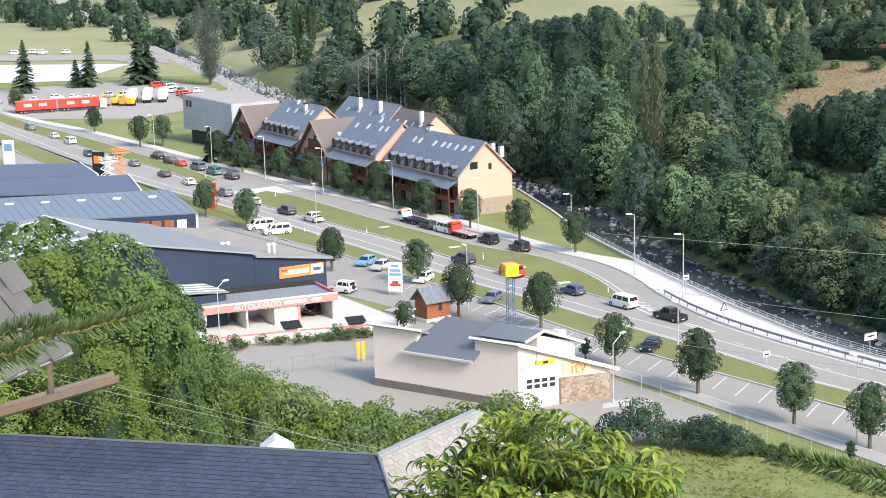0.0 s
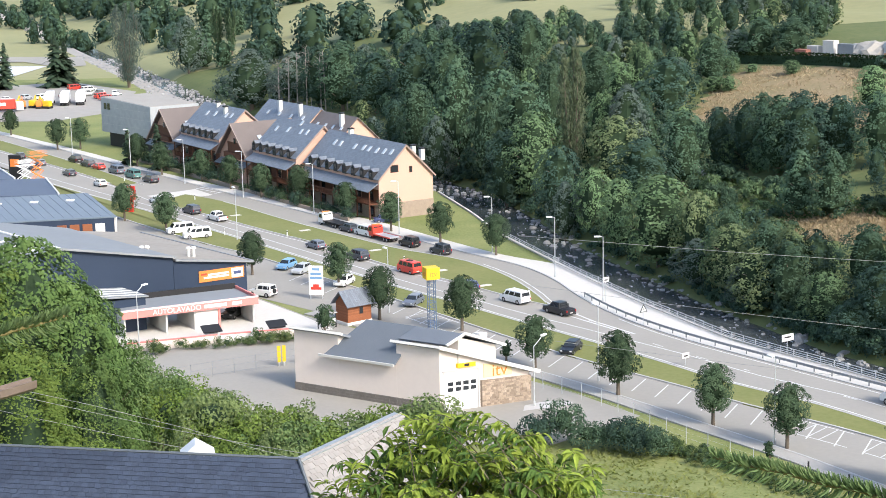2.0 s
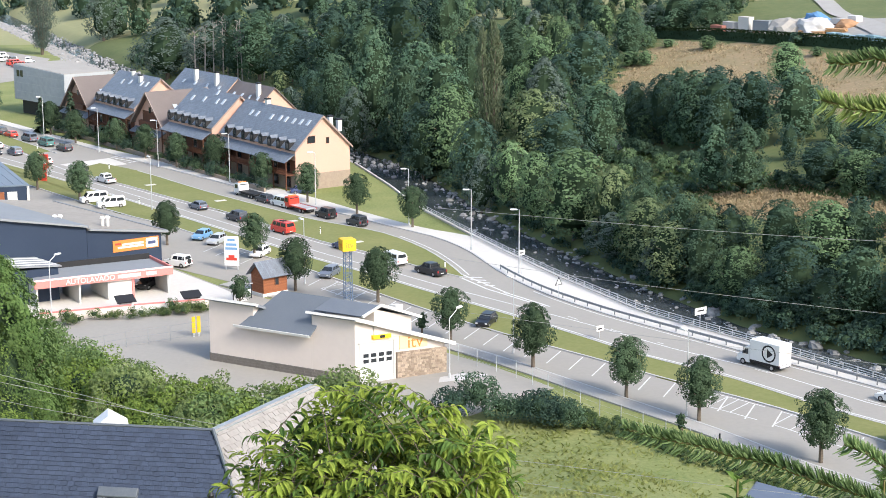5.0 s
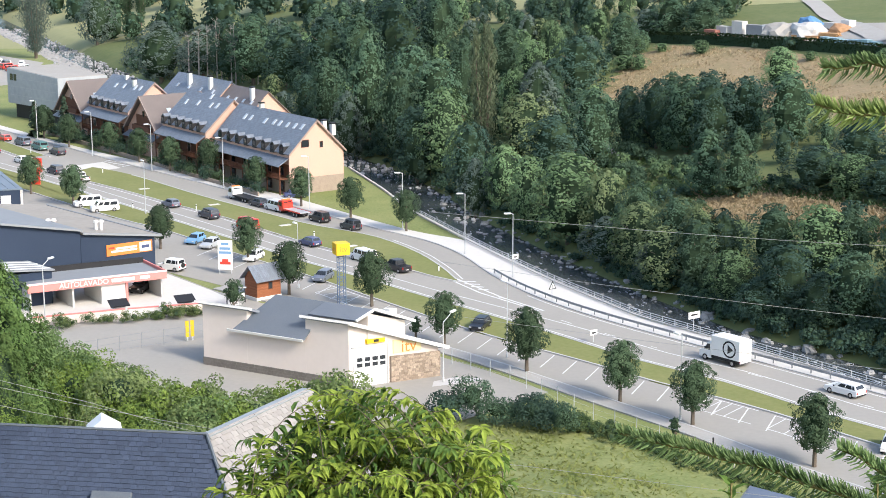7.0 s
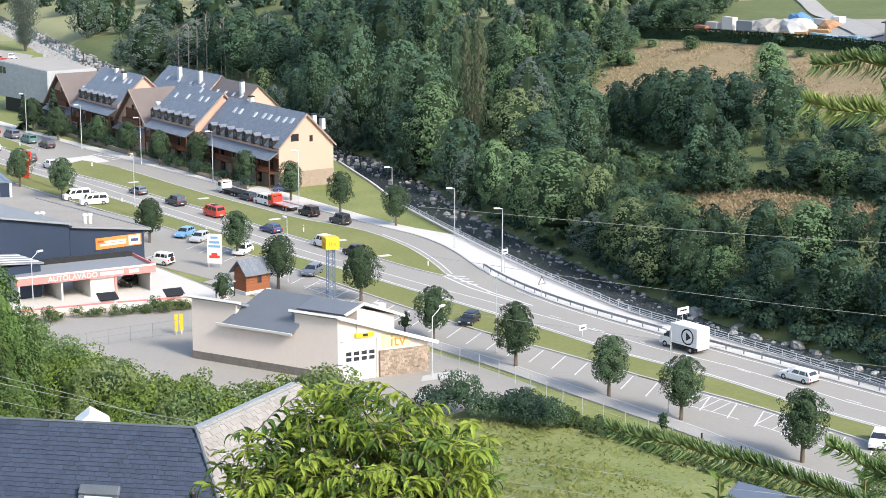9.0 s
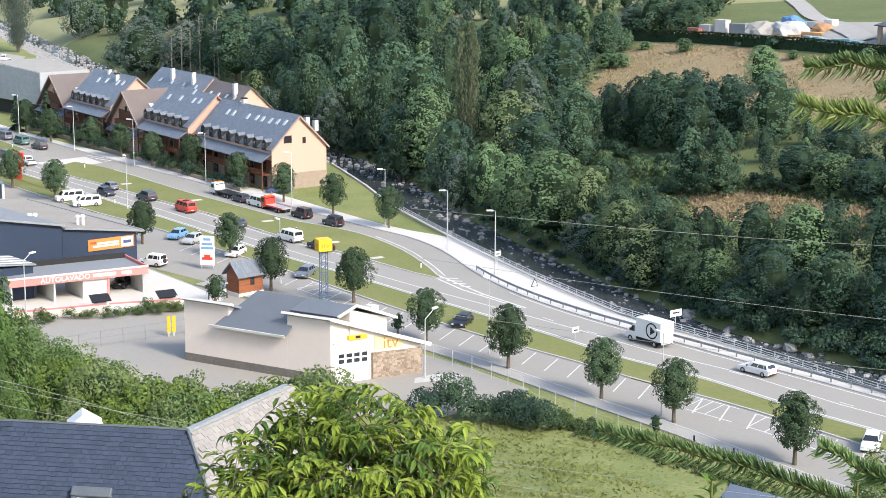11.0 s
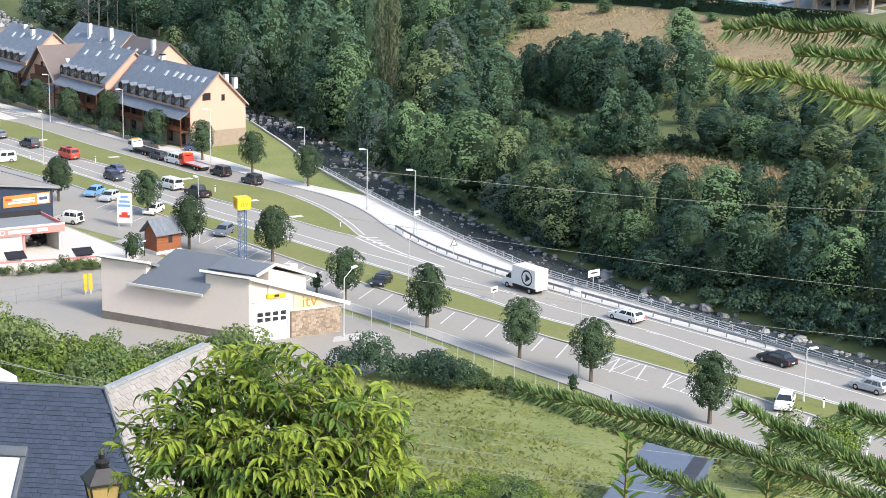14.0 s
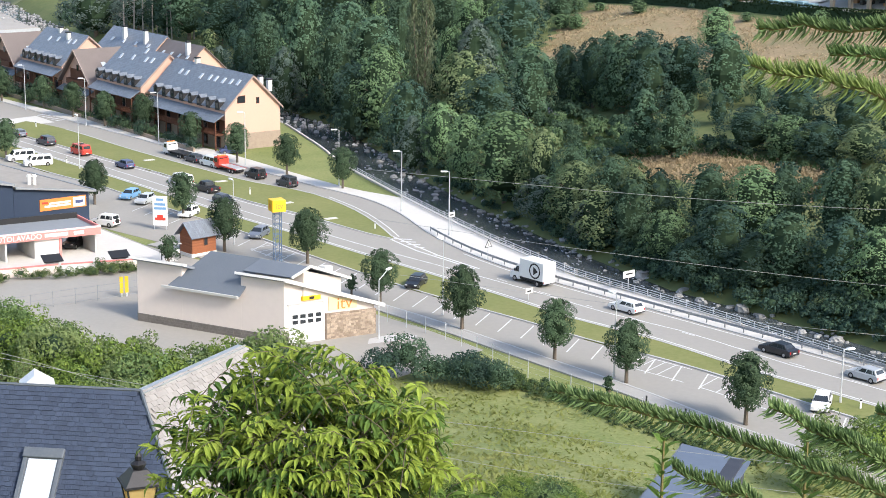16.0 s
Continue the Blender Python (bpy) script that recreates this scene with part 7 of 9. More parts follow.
def car(kind, paint, label, at, group="cars", name="car", roof_rails=False):
    L, W, H, waist, bon, f_hi, r_hi, r_lo = SHAPES[kind]
    t = thing(name, label, name, at, group)
    p = PAINTS[paint]
    X = lambda s: L / 2 - s * L
    nose = waist - (0.16 if kind not in ("camper", "van") else 0.1)
    prof = [(X(0) - 0.02, 0.32), (X(0), 0.5), (X(0.02), nose), (X(bon), waist), (X(r_lo), waist + 0.02), (X(1), waist - 0.05), (X(1), 0.42), (X(0.97), 0.28), (X(0.1), 0.22)]
    bm = bmesh.new()
    prism(bm, prof, -W / 2, W / 2)
    bmesh.ops.bevel(bm, geom=bm.edges[:], offset=0.055, segments=2, affect="EDGES", profile=0.5)
    part("body", bm, p, t, smooth=False)
    bm = bmesh.new()
    lo, hi = (X(r_lo), X(bon), waist - 0.03), (X(r_hi), X(f_hi), H)
    w0, w1 = W - 0.12, W - (0.42 if kind not in ("van", "camper") else 0.28)
    tapered(bm, lo, hi, w0, w1)
    bmesh.ops.bevel(bm, geom=bm.edges[:], offset=0.05, segments=2, affect="EDGES", profile=0.5)
    part("cabin", bm, p, t)

    def cp(s, side, h):   # a point on the cabin: s from rear 0 to front 1
        a = mix((lo[0], side * w0 / 2, lo[2]), (hi[0], side * w1 / 2, hi[2]), h)
        b = mix((lo[1], side * w0 / 2, lo[2]), (hi[1], side * w1 / 2, hi[2]), h)
        return mix(a, b, s)
    pane(t, [cp(1, 1, .16), cp(1, -1, .16), mix(cp(1, -1, .88), cp(1, 1, .88), .06), mix(cp(1, 1, .88), cp(1, -1, .88), .06)][::-1])
    pane(t, [mix(cp(0, -1, .28), cp(0, 1, .28), .08), mix(cp(0, 1, .28), cp(0, -1, .28), .08), mix(cp(0, 1, .86), cp(0, -1, .86), .1), mix(cp(0, -1, .86), cp(0, 1, .86), .1)][::-1])
    cuts = {"van": ((.72, .92), (.42, .69), (.06, .39)), "camper": ((.72, .94), (.42, .69), (.06, .39)), "pickup": ((.5, .86), (.12, .46))}.get(kind, ((.52, .84), (.2, .49), (.06, .17)))
    if paint == "white" and kind == "van":
        cuts = cuts
    for s0, s1 in cuts:
        for side in (1, -1):
            q = [cp(s0, side, .2), cp(s1, side, .2), cp(s1 - 0.02, side, .84), cp(s0 + 0.01, side, .84)]
            pane(t, q if side == -1 else q[::-1])
    r = 0.33 if kind in ("hatch", "sedan", "estate", "camper") else 0.37
    for x in (X(0.19), X(0.81)):
        for side in (1, -1):
            wheel(t, x, side * (W / 2 - 0.1), r, side)
    for side in (1, -1):
        part("headlight", boxbm(X(0.04), X(-0.002), side * W * .36 - .16, side * W * .36 + .16, nose - .2, nose - .05, bevel=0.02), LAMP_CLEAR, t)
        part("tail_light", boxbm(X(1) - 0.012, X(0.985), side * W * .42 - .1, side * W * .42 + .09, waist - .38, waist - .06, bevel=0.02), LAMP_RED, t)
        part("mirror", boxbm(X(bon + .05) - .07, X(bon + .05) + .07, side * (W / 2 + .04) - .09, side * (W / 2 + .04) + .09, waist + .02, waist + .18, bevel=0.03), BLACK_TRIM if paint == "white" else p, t)
    part("number_plate", boxbm(X(1) - 0.02, X(1) + 0.01, -.26, .26, .52, .64), PLATE, t)
    part("bumper", boxbm(X(1) - 0.03, X(.985), -W / 2 + .08, W / 2 - .08, .3, .44, bevel=0.02), BLACK_TRIM, t)
    if kind == "jeep":
        bm = bmesh.new()
        tube(bm, (X(1) - 0.2, 0, 1.0), (X(1), 0, 1.0), 0.36, 0.36, 14)
        part("spare_wheel", bm, TYRE, t)
    if kind == "camper":
        part("vent", boxbm(X(.62), X(.4), -.4, .4, H - .01, H + .1, bevel=0.03), BLACK_TRIM, t)
    if kind == "pickup":
        part("load_bed", boxbm(X(.975), X(.72), -W / 2 + .14, W / 2 - .14, waist - .02, waist + .03), BLACK_TRIM, t)
        bm = bmesh.new()
        tube(bm, (X(.73), -.7, waist), (X(.73), -.7, waist + .5), .04, .04, 6)
        tube(bm, (X(.73), .7, waist), (X(.73), .7, waist + .5), .04, .04, 6)
        tube(bm, (X(.73), -.72, waist + .5), (X(.73), .72, waist + .5), .04, .04, 6)
        part("roll_bar", bm, BLACK_TRIM, t)
    return t


def box_truck():
    t = thing("box_truck", "white box truck with a black ring logo on its side", "truck")
    bm = bmesh.new()
    prism(bm, [(3.45, .35), (3.5, .75), (3.3, 1.2), (2.75, 1.35), (2.2, 2.25), (1.6, 2.35), (1.6, .35)], -1.0, 1.0)
    bmesh.ops.bevel(bm, geom=bm.edges[:], offset=0.07, segments=2, affect="EDGES", profile=0.5)
    cab = part("cab", bm, PAINTS["white"], t)
    pane(t, [(2.72, .85, 1.42), (2.72, -.85, 1.42), (2.28, -.78, 2.14), (2.28, .78, 2.14)][::-1])
    for s in (1, -1):
        q = [(1.75, s * 1.0, 1.35), (2.55, s * 1.0, 1.35), (2.2, s * 1.0, 2.05), (1.75, s * 1.0, 2.1)]
        pane(t, q if s == -1 else q[::-1])
        part("headlight", boxbm(3.38, 3.5, s * .75 - .15, s * .75 + .15, .8, 1.05, bevel=.02), LAMP_CLEAR, t)
        part("tail_light", boxbm(-2.93, -2.9, s * .95 - .08, s * .95 + .08, .7, .85), LAMP_RED, t)
        part("mirror", boxbm(2.3, 2.4, s * 1.2 - .1, s * 1.2 + .1, 1.4, 1.75, bevel=.03), BLACK_TRIM, t)
    part("box", boxbm(-2.85, 1.5, -1.1, 1.1, .85, 3.25, bevel=.03), WHITE_PAINT, t)
    part("roller_door", boxbm(-2.87, -2.85, -1.0, 1.0, .95, 2.3), material("grey white door", (.6, .58, .53), rough=.6, scale=1), t)
    part("chassis", boxbm(-2.9, 2.4, -.9, .9, .45, .83), BLACK_TRIM, t)
    part("tail_lift", boxbm(-2.95, -2.86, -1.0, 1.0, .55, .85), STEEL, t)
    for s in (1, -1):   # ring and arrowhead on both sides
        bm = bmesh.new()
        ro, ri, n = [], [], 28
        for i in range(n):
            a = 2 * pi * i / n
            ro.append(bm.verts.new((-1.3 + 1.02 * cos(a), s * 1.112, 2.02 + 1.02 * sin(a))))
            ri.append(bm.verts.new((-1.3 + .82 * cos(a), s * 1.112, 2.02 + .82 * sin(a))))
        for i in range(n):
            if s == 1:
                bm.faces.new((ro[i], ri[i], ri[(i + 1) % n], ro[(i + 1) % n]))
            else:
                bm.faces.new((ro[i], ro[(i + 1) % n], ri[(i + 1) % n], ri[i]))
        part("ring", bm, BLACK_TRIM, t)
        bm = bmesh.new()
        q = [(-1.05, 1.46), (-1.05, 2.58), (-1.9, 2.02)] if s == -1 else [(-1.05, 1.46), (-1.05, 2.58), (-1.9, 2.02)]
        prism(bm, q, s * 1.103, s * 1.113)
        part("arrowhead", bm, BLACK_TRIM, t)
    for x in (2.5, -1.7):
        for s in (1, -1):
            wheel(t, x, s * .92, .38, s, .24)
    return t


def flatbed(paint, label, at, box_bed=False):
    t = thing("flatbed_truck", label, "truck", at)
    bm = bmesh.new()
    prism(bm, [(3.5, .4), (3.55, 1.2), (3.2, 2.2), (1.9, 2.3), (1.9, .4)], -1.05, 1.05)
    bmesh.ops.bevel(bm, geom=bm.edges[:], offset=0.07, segments=2, affect="EDGES", profile=0.5)
    part("cab", bm, PAINTS[paint], t)
    pane(t, [(3.52, .9, 1.25), (3.52, -.9, 1.25), (3.24, -.85, 2.05), (3.24, .85, 2.05)][::-1])
    pane(t, [(1.89, -.8, 1.4), (1.89, .8, 1.4), (1.89, .8, 2.05), (1.89, -.8, 2.05)][::-1])
    for s in (1, -1):
        q = [(2.2, s * 1.05, 1.3), (3.3, s * 1.05, 1.3), (3.1, s * 1.05, 2.0), (2.2, s * 1.05, 2.0)]
        pane(t, q if s == -1 else q[::-1])
        part("side_rail", boxbm(-3.6, 1.7, s * 1.08 - .05, s * 1.08 + .05, .75, .98), PAINTS[paint] if paint == "red" else BLACK_TRIM, t)
    part("bed", boxbm(-3.6, 1.75, -1.05, 1.05, .78, .92), BLACK_TRIM if paint == "white" else STEEL, t)
    part("light_bar", boxbm(2.3, 2.6, -.8, .8, 2.3, 2.45, bevel=.03), ORANGE, t)
    part("headboard", boxbm(1.72, 1.8, -1.0, 1.0, .9, 1.9), PAINTS[paint], t)
    part("chassis", boxbm(-3.5, 3.2, -.6, .6, .4, .76), BLACK_TRIM, t)
    for x in (2.7, -1.6, -2.5):
        for s in (1, -1):
            wheel(t, x, s * .92, .38, s, .24)
    return t


# the crawling lane: x for each y
LANE_Y = (120, 150, 167.2, 179.7, 186.9, 193.2, 200.7, 211.3, 226, 234, 242.7, 255.7, 266.1, 275.8, 286.7, 299, 310.4, 325.8, 355.5, 410, 480, 600)
LANE_X = (96, 71.5, 57.4, 48.2, 42.6, 37.3, 31.8, 24.4, 12.4, 6.3, -0.9, -10.1, -18.2, -26.2, -34.3, -43.2, -52, -63.5, -84.5, -120, -166, -246)


def lane(y, shift=0.0):
    """A pose on the lane, heading up the valley; shift: metres towards the river."""
    def at(v):
        return float(np.interp(v, LANE_Y, LANE_X))
    dx, dy = at(y + 4) - at(y - 4), 8.0
    h = hypot(dx, dy)
    xs = (at(y - 3) + 2 * at(y) + at(y + 3)) / 4
    return pose(xs + shift * dy / h, y - shift * dx / h, 0.0, 0, 0, math.degrees(atan2(dy, dx)))


MOVERS = []   # thing, ((seconds, y), ...), shift, turned round


def mover(ob, rows, shift=0.75, back=False):
    MOVERS.append((ob, rows, shift, back))


mover(car("camper", "red", "red camper van crawling along the main road", None), ((0, 255.7), (1.5, 259.2), (3.5, 265.0), (7, 276.4), (11, 288), (12.5, 292.5), (14.5, 299.3), (16, 304.4)))
mover(car("van", "white", "white passenger van in the slow traffic", None), ((0, 234), (1.5, 237.6), (3.5, 242.3), (7, 251.1), (11, 263.2), (12.5, 267.4), (14.5, 272.6), (16, 276.8)))
mover(car("pickup", "black", "black pickup truck in the slow traffic", None), ((0, 226), (1.5, 230), (3.5, 235.1), (7, 244), (11, 256.6), (12.5, 261), (14.5, 267), (16, 271.1)))
mover(car("hatch", "navy", "dark blue hatchback in the slow traffic", None), ((0, 242.7), (1.5, 246.6), (3.5, 252.5), (7, 262.7), (11, 275), (12.5, 279.6), (14.5, 286.4), (16, 291.8)))
mover(car("suv", "dark", "dark car with roof rails in the slow traffic", None), ((0, 266.1), (1.5, 270.5), (3.5, 276.3), (7, 286.5), (11, 299.4), (12.5, 304), (14.5, 310.4), (16, 314.9)))
mover(car("hatch", "grey", "dark grey hatchback in the slow traffic", None), ((0, 275.8), (1.5, 280.7), (3.5, 286.7), (7, 297.5), (11, 310.2), (12.5, 314.3), (14.5, 320), (16, 324)))
mover(car("pickup", "white", "white covered pickup in the slow traffic", None), ((0, 306), (1.5, 309.8), (3.5, 314.3), (7, 325.8), (11, 339), (16, 355)))
mover(car("suv", "dark", "dark brown off-road car in the slow traffic", None), ((0, 314.3), (1.5, 317.8), (3.5, 323.6), (7, 335), (11, 348), (16, 364)))
mover(car("hatch", "white", "white hatchback in the slow traffic", None), ((0, 325.8), (1.5, 330.3), (3.5, 336.5), (7, 349), (11, 363), (16, 380)))
mover(car("suv", "grey", "dark grey off-road car in the slow traffic", None), ((0, 337), (1.5, 342), (3.5, 349), (7, 362), (11, 377), (16, 396)))
mover(car("hatch", "white", "small white car in the slow traffic", None), ((0, 352.5), (3.5, 358), (7, 371), (11, 387), (16, 405)))
mover(car("estate", "dark", "dark estate car in the slow traffic", None), ((0, 365), (3.5, 377), (7, 390), (16, 423)))
mover(car("hatch", "grey", "grey car in the slow traffic", None), ((0, 382), (3.5, 394), (7, 408), (16, 441)))
mover(car("hatch", "dark", "dark car in the slow traffic", None), ((0, 394), (3.5, 407), (7, 421), (16, 454)))
mover(car("van", "white", "white van in the slow traffic", None), ((0, 424), (3.5, 437), (7, 451), (16, 484)))
mover(car("hatch", "white", "white car in the slow traffic", None), ((0, 436), (3.5, 449), (7, 463), (16, 496)))
mover(car("van", "green", "pale green van in the slow traffic", None), ((0, 455), (3.5, 468), (7, 482), (16, 515)))
mover(box_truck(), ((0, 178.8), (3.5, 186.4), (7, 193.0), (11, 200.7), (12.5, 203.9), (14.5, 208.2), (16, 211.3)))
mover(car("estate", "white", "white estate car in the slow traffic", None), ((0, 161), (3.5, 171), (7, 179.7), (11, 187.3), (12.5, 190), (14.5, 193.9), (16, 197.5)))
mover(car("sedan", "black", "dark saloon car in the slow traffic", None), ((0, 134), (7, 155), (11, 168.5), (12.5, 172.5), (14.5, 176.5), (16, 179.4)))
mover(car("hatch", "silver", "pale silver hatchback in the slow traffic", None), ((0, 110), (7, 136), (11, 155), (12.5, 161.2), (14.5, 167.2), (16, 169.9)))
mover(car("hatch", "dark", "dark hatchback driving down the valley", None), ((0, 402), (3.5, 370), (7, 339), (11, 306.3), (12.5, 293.7), (14.5, 276), (16, 263.6)), -2.6, True)

# parked cars
SIDE = 126.5
PARKED = (
    ("jeep", "black", "black off-road car with a spare wheel, parked on the side road", -14.4, 283.0, SIDE),
    ("jeep", "dark", "dark small off-road car with a spare wheel on its back door", -8.9, 275.9, SIDE - 2),
    ("van", "white", "white delivery van parked behind a recovery truck", -22.6, 293.8, SIDE),
    ("hatch", "dark", "dark hatchback parked between recovery trucks", -26.0, 298.0, SIDE),
    ("hatch", "blue", "light blue hatchback in a slanted bay", -33.4, 266.0, 248),
    ("hatch", "silver", "silver hatchback in a slanted bay", -30.6, 262.3, 248),
    ("hatch", "grey", "blue grey hatchback in a slanted bay", -11.8, 238.6, 248),
    ("hatch", "black", "black hatchback in a slanted bay", 9.6, 210.3, 248),
    ("hatch", "white", "white hatchback in a slanted bay under a tree", 48.6, 161.0, 248),
    ("hatch", "white", "white hatchback parked behind a street tree", -23.0, 252.8, 248),
    ("jeep", "white", "white off-road car parked beside the garage", -34.6, 246.0, 150),
    ("van", "white", "white van parked in front of the garage", -52.6, 294.0, 200),
    ("van", "white", "white van parked in front of the garage", -56.5, 299.0, 205),
    ("suv", "dark", "dark car parked on the side road", -73.9, 360.2, SIDE),
    ("van", "green", "green van parked on the side road", -79.2, 367.2, SIDE),
    ("van", "grey", "grey green van parked on the side road", -84.4, 374.4, SIDE),
    ("hatch", "red", "dark red car parked on the side road", -90.0, 381.2, SIDE),
    ("suv", "dark", "dark car parked on the side road", -93.4, 385.5, SIDE),
    ("suv", "black", "black off-road car on the side road", -98.3, 393.5, SIDE),
    ("sedan", "navy", "dark blue car parked in front of the houses", -19.8, 306.6, 10),
    ("jeep", "black", "black off-road car inside the wash bay", -37.0, 232.6, 250),
)
for kind, paint, label, x, y, turn in PARKED:
    car(kind, paint, label, pose(x, y, 0.0, 0, 0, turn), "parked cars")
flatbed("white", "white recovery truck with an empty dark flatbed", pose(-29.3, 303.6, 0, 0, 0, SIDE))
flatbed("red", "red recovery truck with an empty flatbed", pose(-19.2, 289.4, 0, 0, 0, SIDE))

# ---- the yard and fields up the valley ----
def far_yard():
    def slab_at(name, pts, mat, label, z=.02, cat="yard"):
        tagged(mesh_ob(name, [(x, y, z) for x, y in pts], [tuple(range(len(pts)))], mat), label, cat, kind="structure")
    slab_at("lorry_yard", ((-190, 485), (-125, 478), (-112, 500), (-118, 560), (-150, 600), (-215, 560)), GRAVEL, "pale gravel lorry yard")
    slab_at("white_court", ((-240, 590), (-178, 600), (-176, 668), (-262, 680)), WHITE_COURT, "large pale surfaced court", .1)
    slab_at("bend_road", ((-300, 700), (-190, 690), (-168, 660), (-160, 668), (-172, 712), (-300, 740)), ASPHALT, "dark asphalt bend road", .14, "road")

    def lorry(x, y, turn, paint, n, label):
        t = thing("lorry", label, "lorry", pose(x, y, 0, 0, 0, turn), "parked lorries")
        part("box", boxbm(-6, 6, -1.25, 1.25, 1.1, 3.9, bevel=.05), paint, t)
        part("chassis", boxbm(-6, 6, -1.0, 1.0, .6, 1.1), BLACK_TRIM, t)
        for x0 in (-4.5, -3.3, 4.5):
            for s in (1, -1):
                wheel(t, x0, s * 1.1, .5, s, .3)
        if n:
            part("cab", boxbm(6.3, 8.4, -1.2, 1.2, .5, 3.0, bevel=.15), WHITE_PAINT, t)
        for a in (-2.5, 2.0):
            part("letter_bar", boxbm(a - 1.1, a + 1.1, -1.27, -1.25, 2.1, 3.0), WHITE_PAINT, t)
        return t
    lorry(-160.5, 497.5, 25, PAINTS["red"], False, "long red lorry trailer with white lettering bars")
    lorry(-149.0, 503.0, 25, PAINTS["red"], True, "long red lorry with white lettering bars")
    for k in range(3):
        lorry(-137.5 + 4.6 * k, 523 + 1.2 * k, 100, WHITE_PAINT, False, "white lorry trailer with grey sides")
    rng = random.Random(77)
    for k in range(12):
        car(rng.choice(("van", "hatch", "suv")), rng.choice(("white", "white", "silver", "dark")), "vehicle parked in the lorry yard",
            pose(-182 + 5.4 * k, 528 + 2.0 * k + rng.uniform(-3, 3), 0, 0, 0, rng.uniform(60, 120)), "yard vehicles")
    for k in range(9):
        car("van", "white", "white camper parked beside the bend road", pose(-292 + 9 * k + rng.uniform(-4, 4), 744 - 2 * k + rng.uniform(-5, 5), .1, 0, 0, rng.uniform(0, 90)), "campers")
    for k in range(8):
        car(rng.choice(("van", "suv")), rng.choice(("white", "red", "dark", "white")), "vehicle parked by the river", pose(-141 + 3.2 * k, 572 - 6 * k + rng.uniform(-5, 5), 0, 0, 0, rng.uniform(30, 120)), "yard vehicles")
    for k in range(5):
        m = thing("digger", "orange construction machine in the yard", "machine", pose(-146 + 2.6 * k, 513 + rng.uniform(-2, 3), 0, 0, 0, rng.uniform(0, 180)), "construction machines")
        part("tracks", boxbm(-1.5, 1.5, -1, 1, 0, .7, bevel=.15), BLACK_TRIM, m)
        part("body", boxbm(-1.3, 1.1, -.9, .9, .7, 2.4, bevel=.15), ORANGE if k % 2 else YELLOW, m)
        bm = bmesh.new()
        tube(bm, (.8, 0, 1.5), (2.6, 0, 3.6), .2, .16, 6)
        tube(bm, (2.6, 0, 3.6), (3.6, 0, 1.2), .16, .12, 6)
        part("boom", bm, ORANGE if k % 2 else YELLOW, m)
    # scissor lifts and signs beside the workshops
    for x, y, mm, lab, zt in ((-93.5, 342, ORANGE, "orange scissor lift raised beside the workshop", 9.5), (-94.5, 336, WHITE_PAINT, "white scissor lift beside the workshop", 8.5)):
        s = thing("scissor_lift", lab, "scissor lift", pose(x, y, 0, 0, 0, 40))
        part("base", boxbm(-1.4, 1.4, -.7, .7, 0, 1.0, bevel=.1), mm, s)
        for k in range(5):
            z = 1 + (zt - 2) / 5 * k
            for y0 in (-.6, .6):
                for d in (1, -1):
                    bm = bmesh.new()
                    tube(bm, (-1.2 * d, y0, z), (1.2 * d, y0, z + (zt - 2) / 5), .08, .08, 5)
                    part("arm", bm, mm, s)
        part("platform", boxbm(-1.6, 2.2, -.75, .75, zt - 1, zt - .85), mm, s)
        for h in (zt - .4, zt):
            part("guard_bar", boxbm(-1.6, 2.2, -.75, -.68, h, h + .07), mm, s)
            part("guard_bar", boxbm(-1.6, 2.2, .68, .75, h, h + .07), mm, s)
    for x, y, a, b, lab in ((-125, 366, WHITE_PAINT, PAINTS["blue"], "white and blue totem sign"), (-98.5, 344, BLACK_TRIM, ORANGE, "black totem sign with an orange mark"), (-70.5, 322, PAINTS["red"], WHITE_PAINT, "red and white totem sign")):
        s = thing("totem_sign", lab, "sign", pose(x, y, 0, 0, 0, -15), "totem signs")
        part("panel", boxbm(-1.4, 1.4, -.2, .2, 2.5, 8.6 if b != WHITE_PAINT else 5.2, bevel=.05), a, s)
        part("foot", boxbm(-.9, .9, -.15, .15, 0, 2.5), PAINTS["blue"] if b == PAINTS["blue"] else a, s)
        part("mark", boxbm(-1.0, 1.0, -.24, -.2, 6.2 if b != WHITE_PAINT else 3.4, 7.8 if b != WHITE_PAINT else 4.2), b, s)


WHITE_COURT = material("pale court surface", (0.62, 0.63, 0.65), (0.54, 0.55, 0.57), rough=0.8, scale=0.05, fine=0.4, spread=0.7)
far_yard()


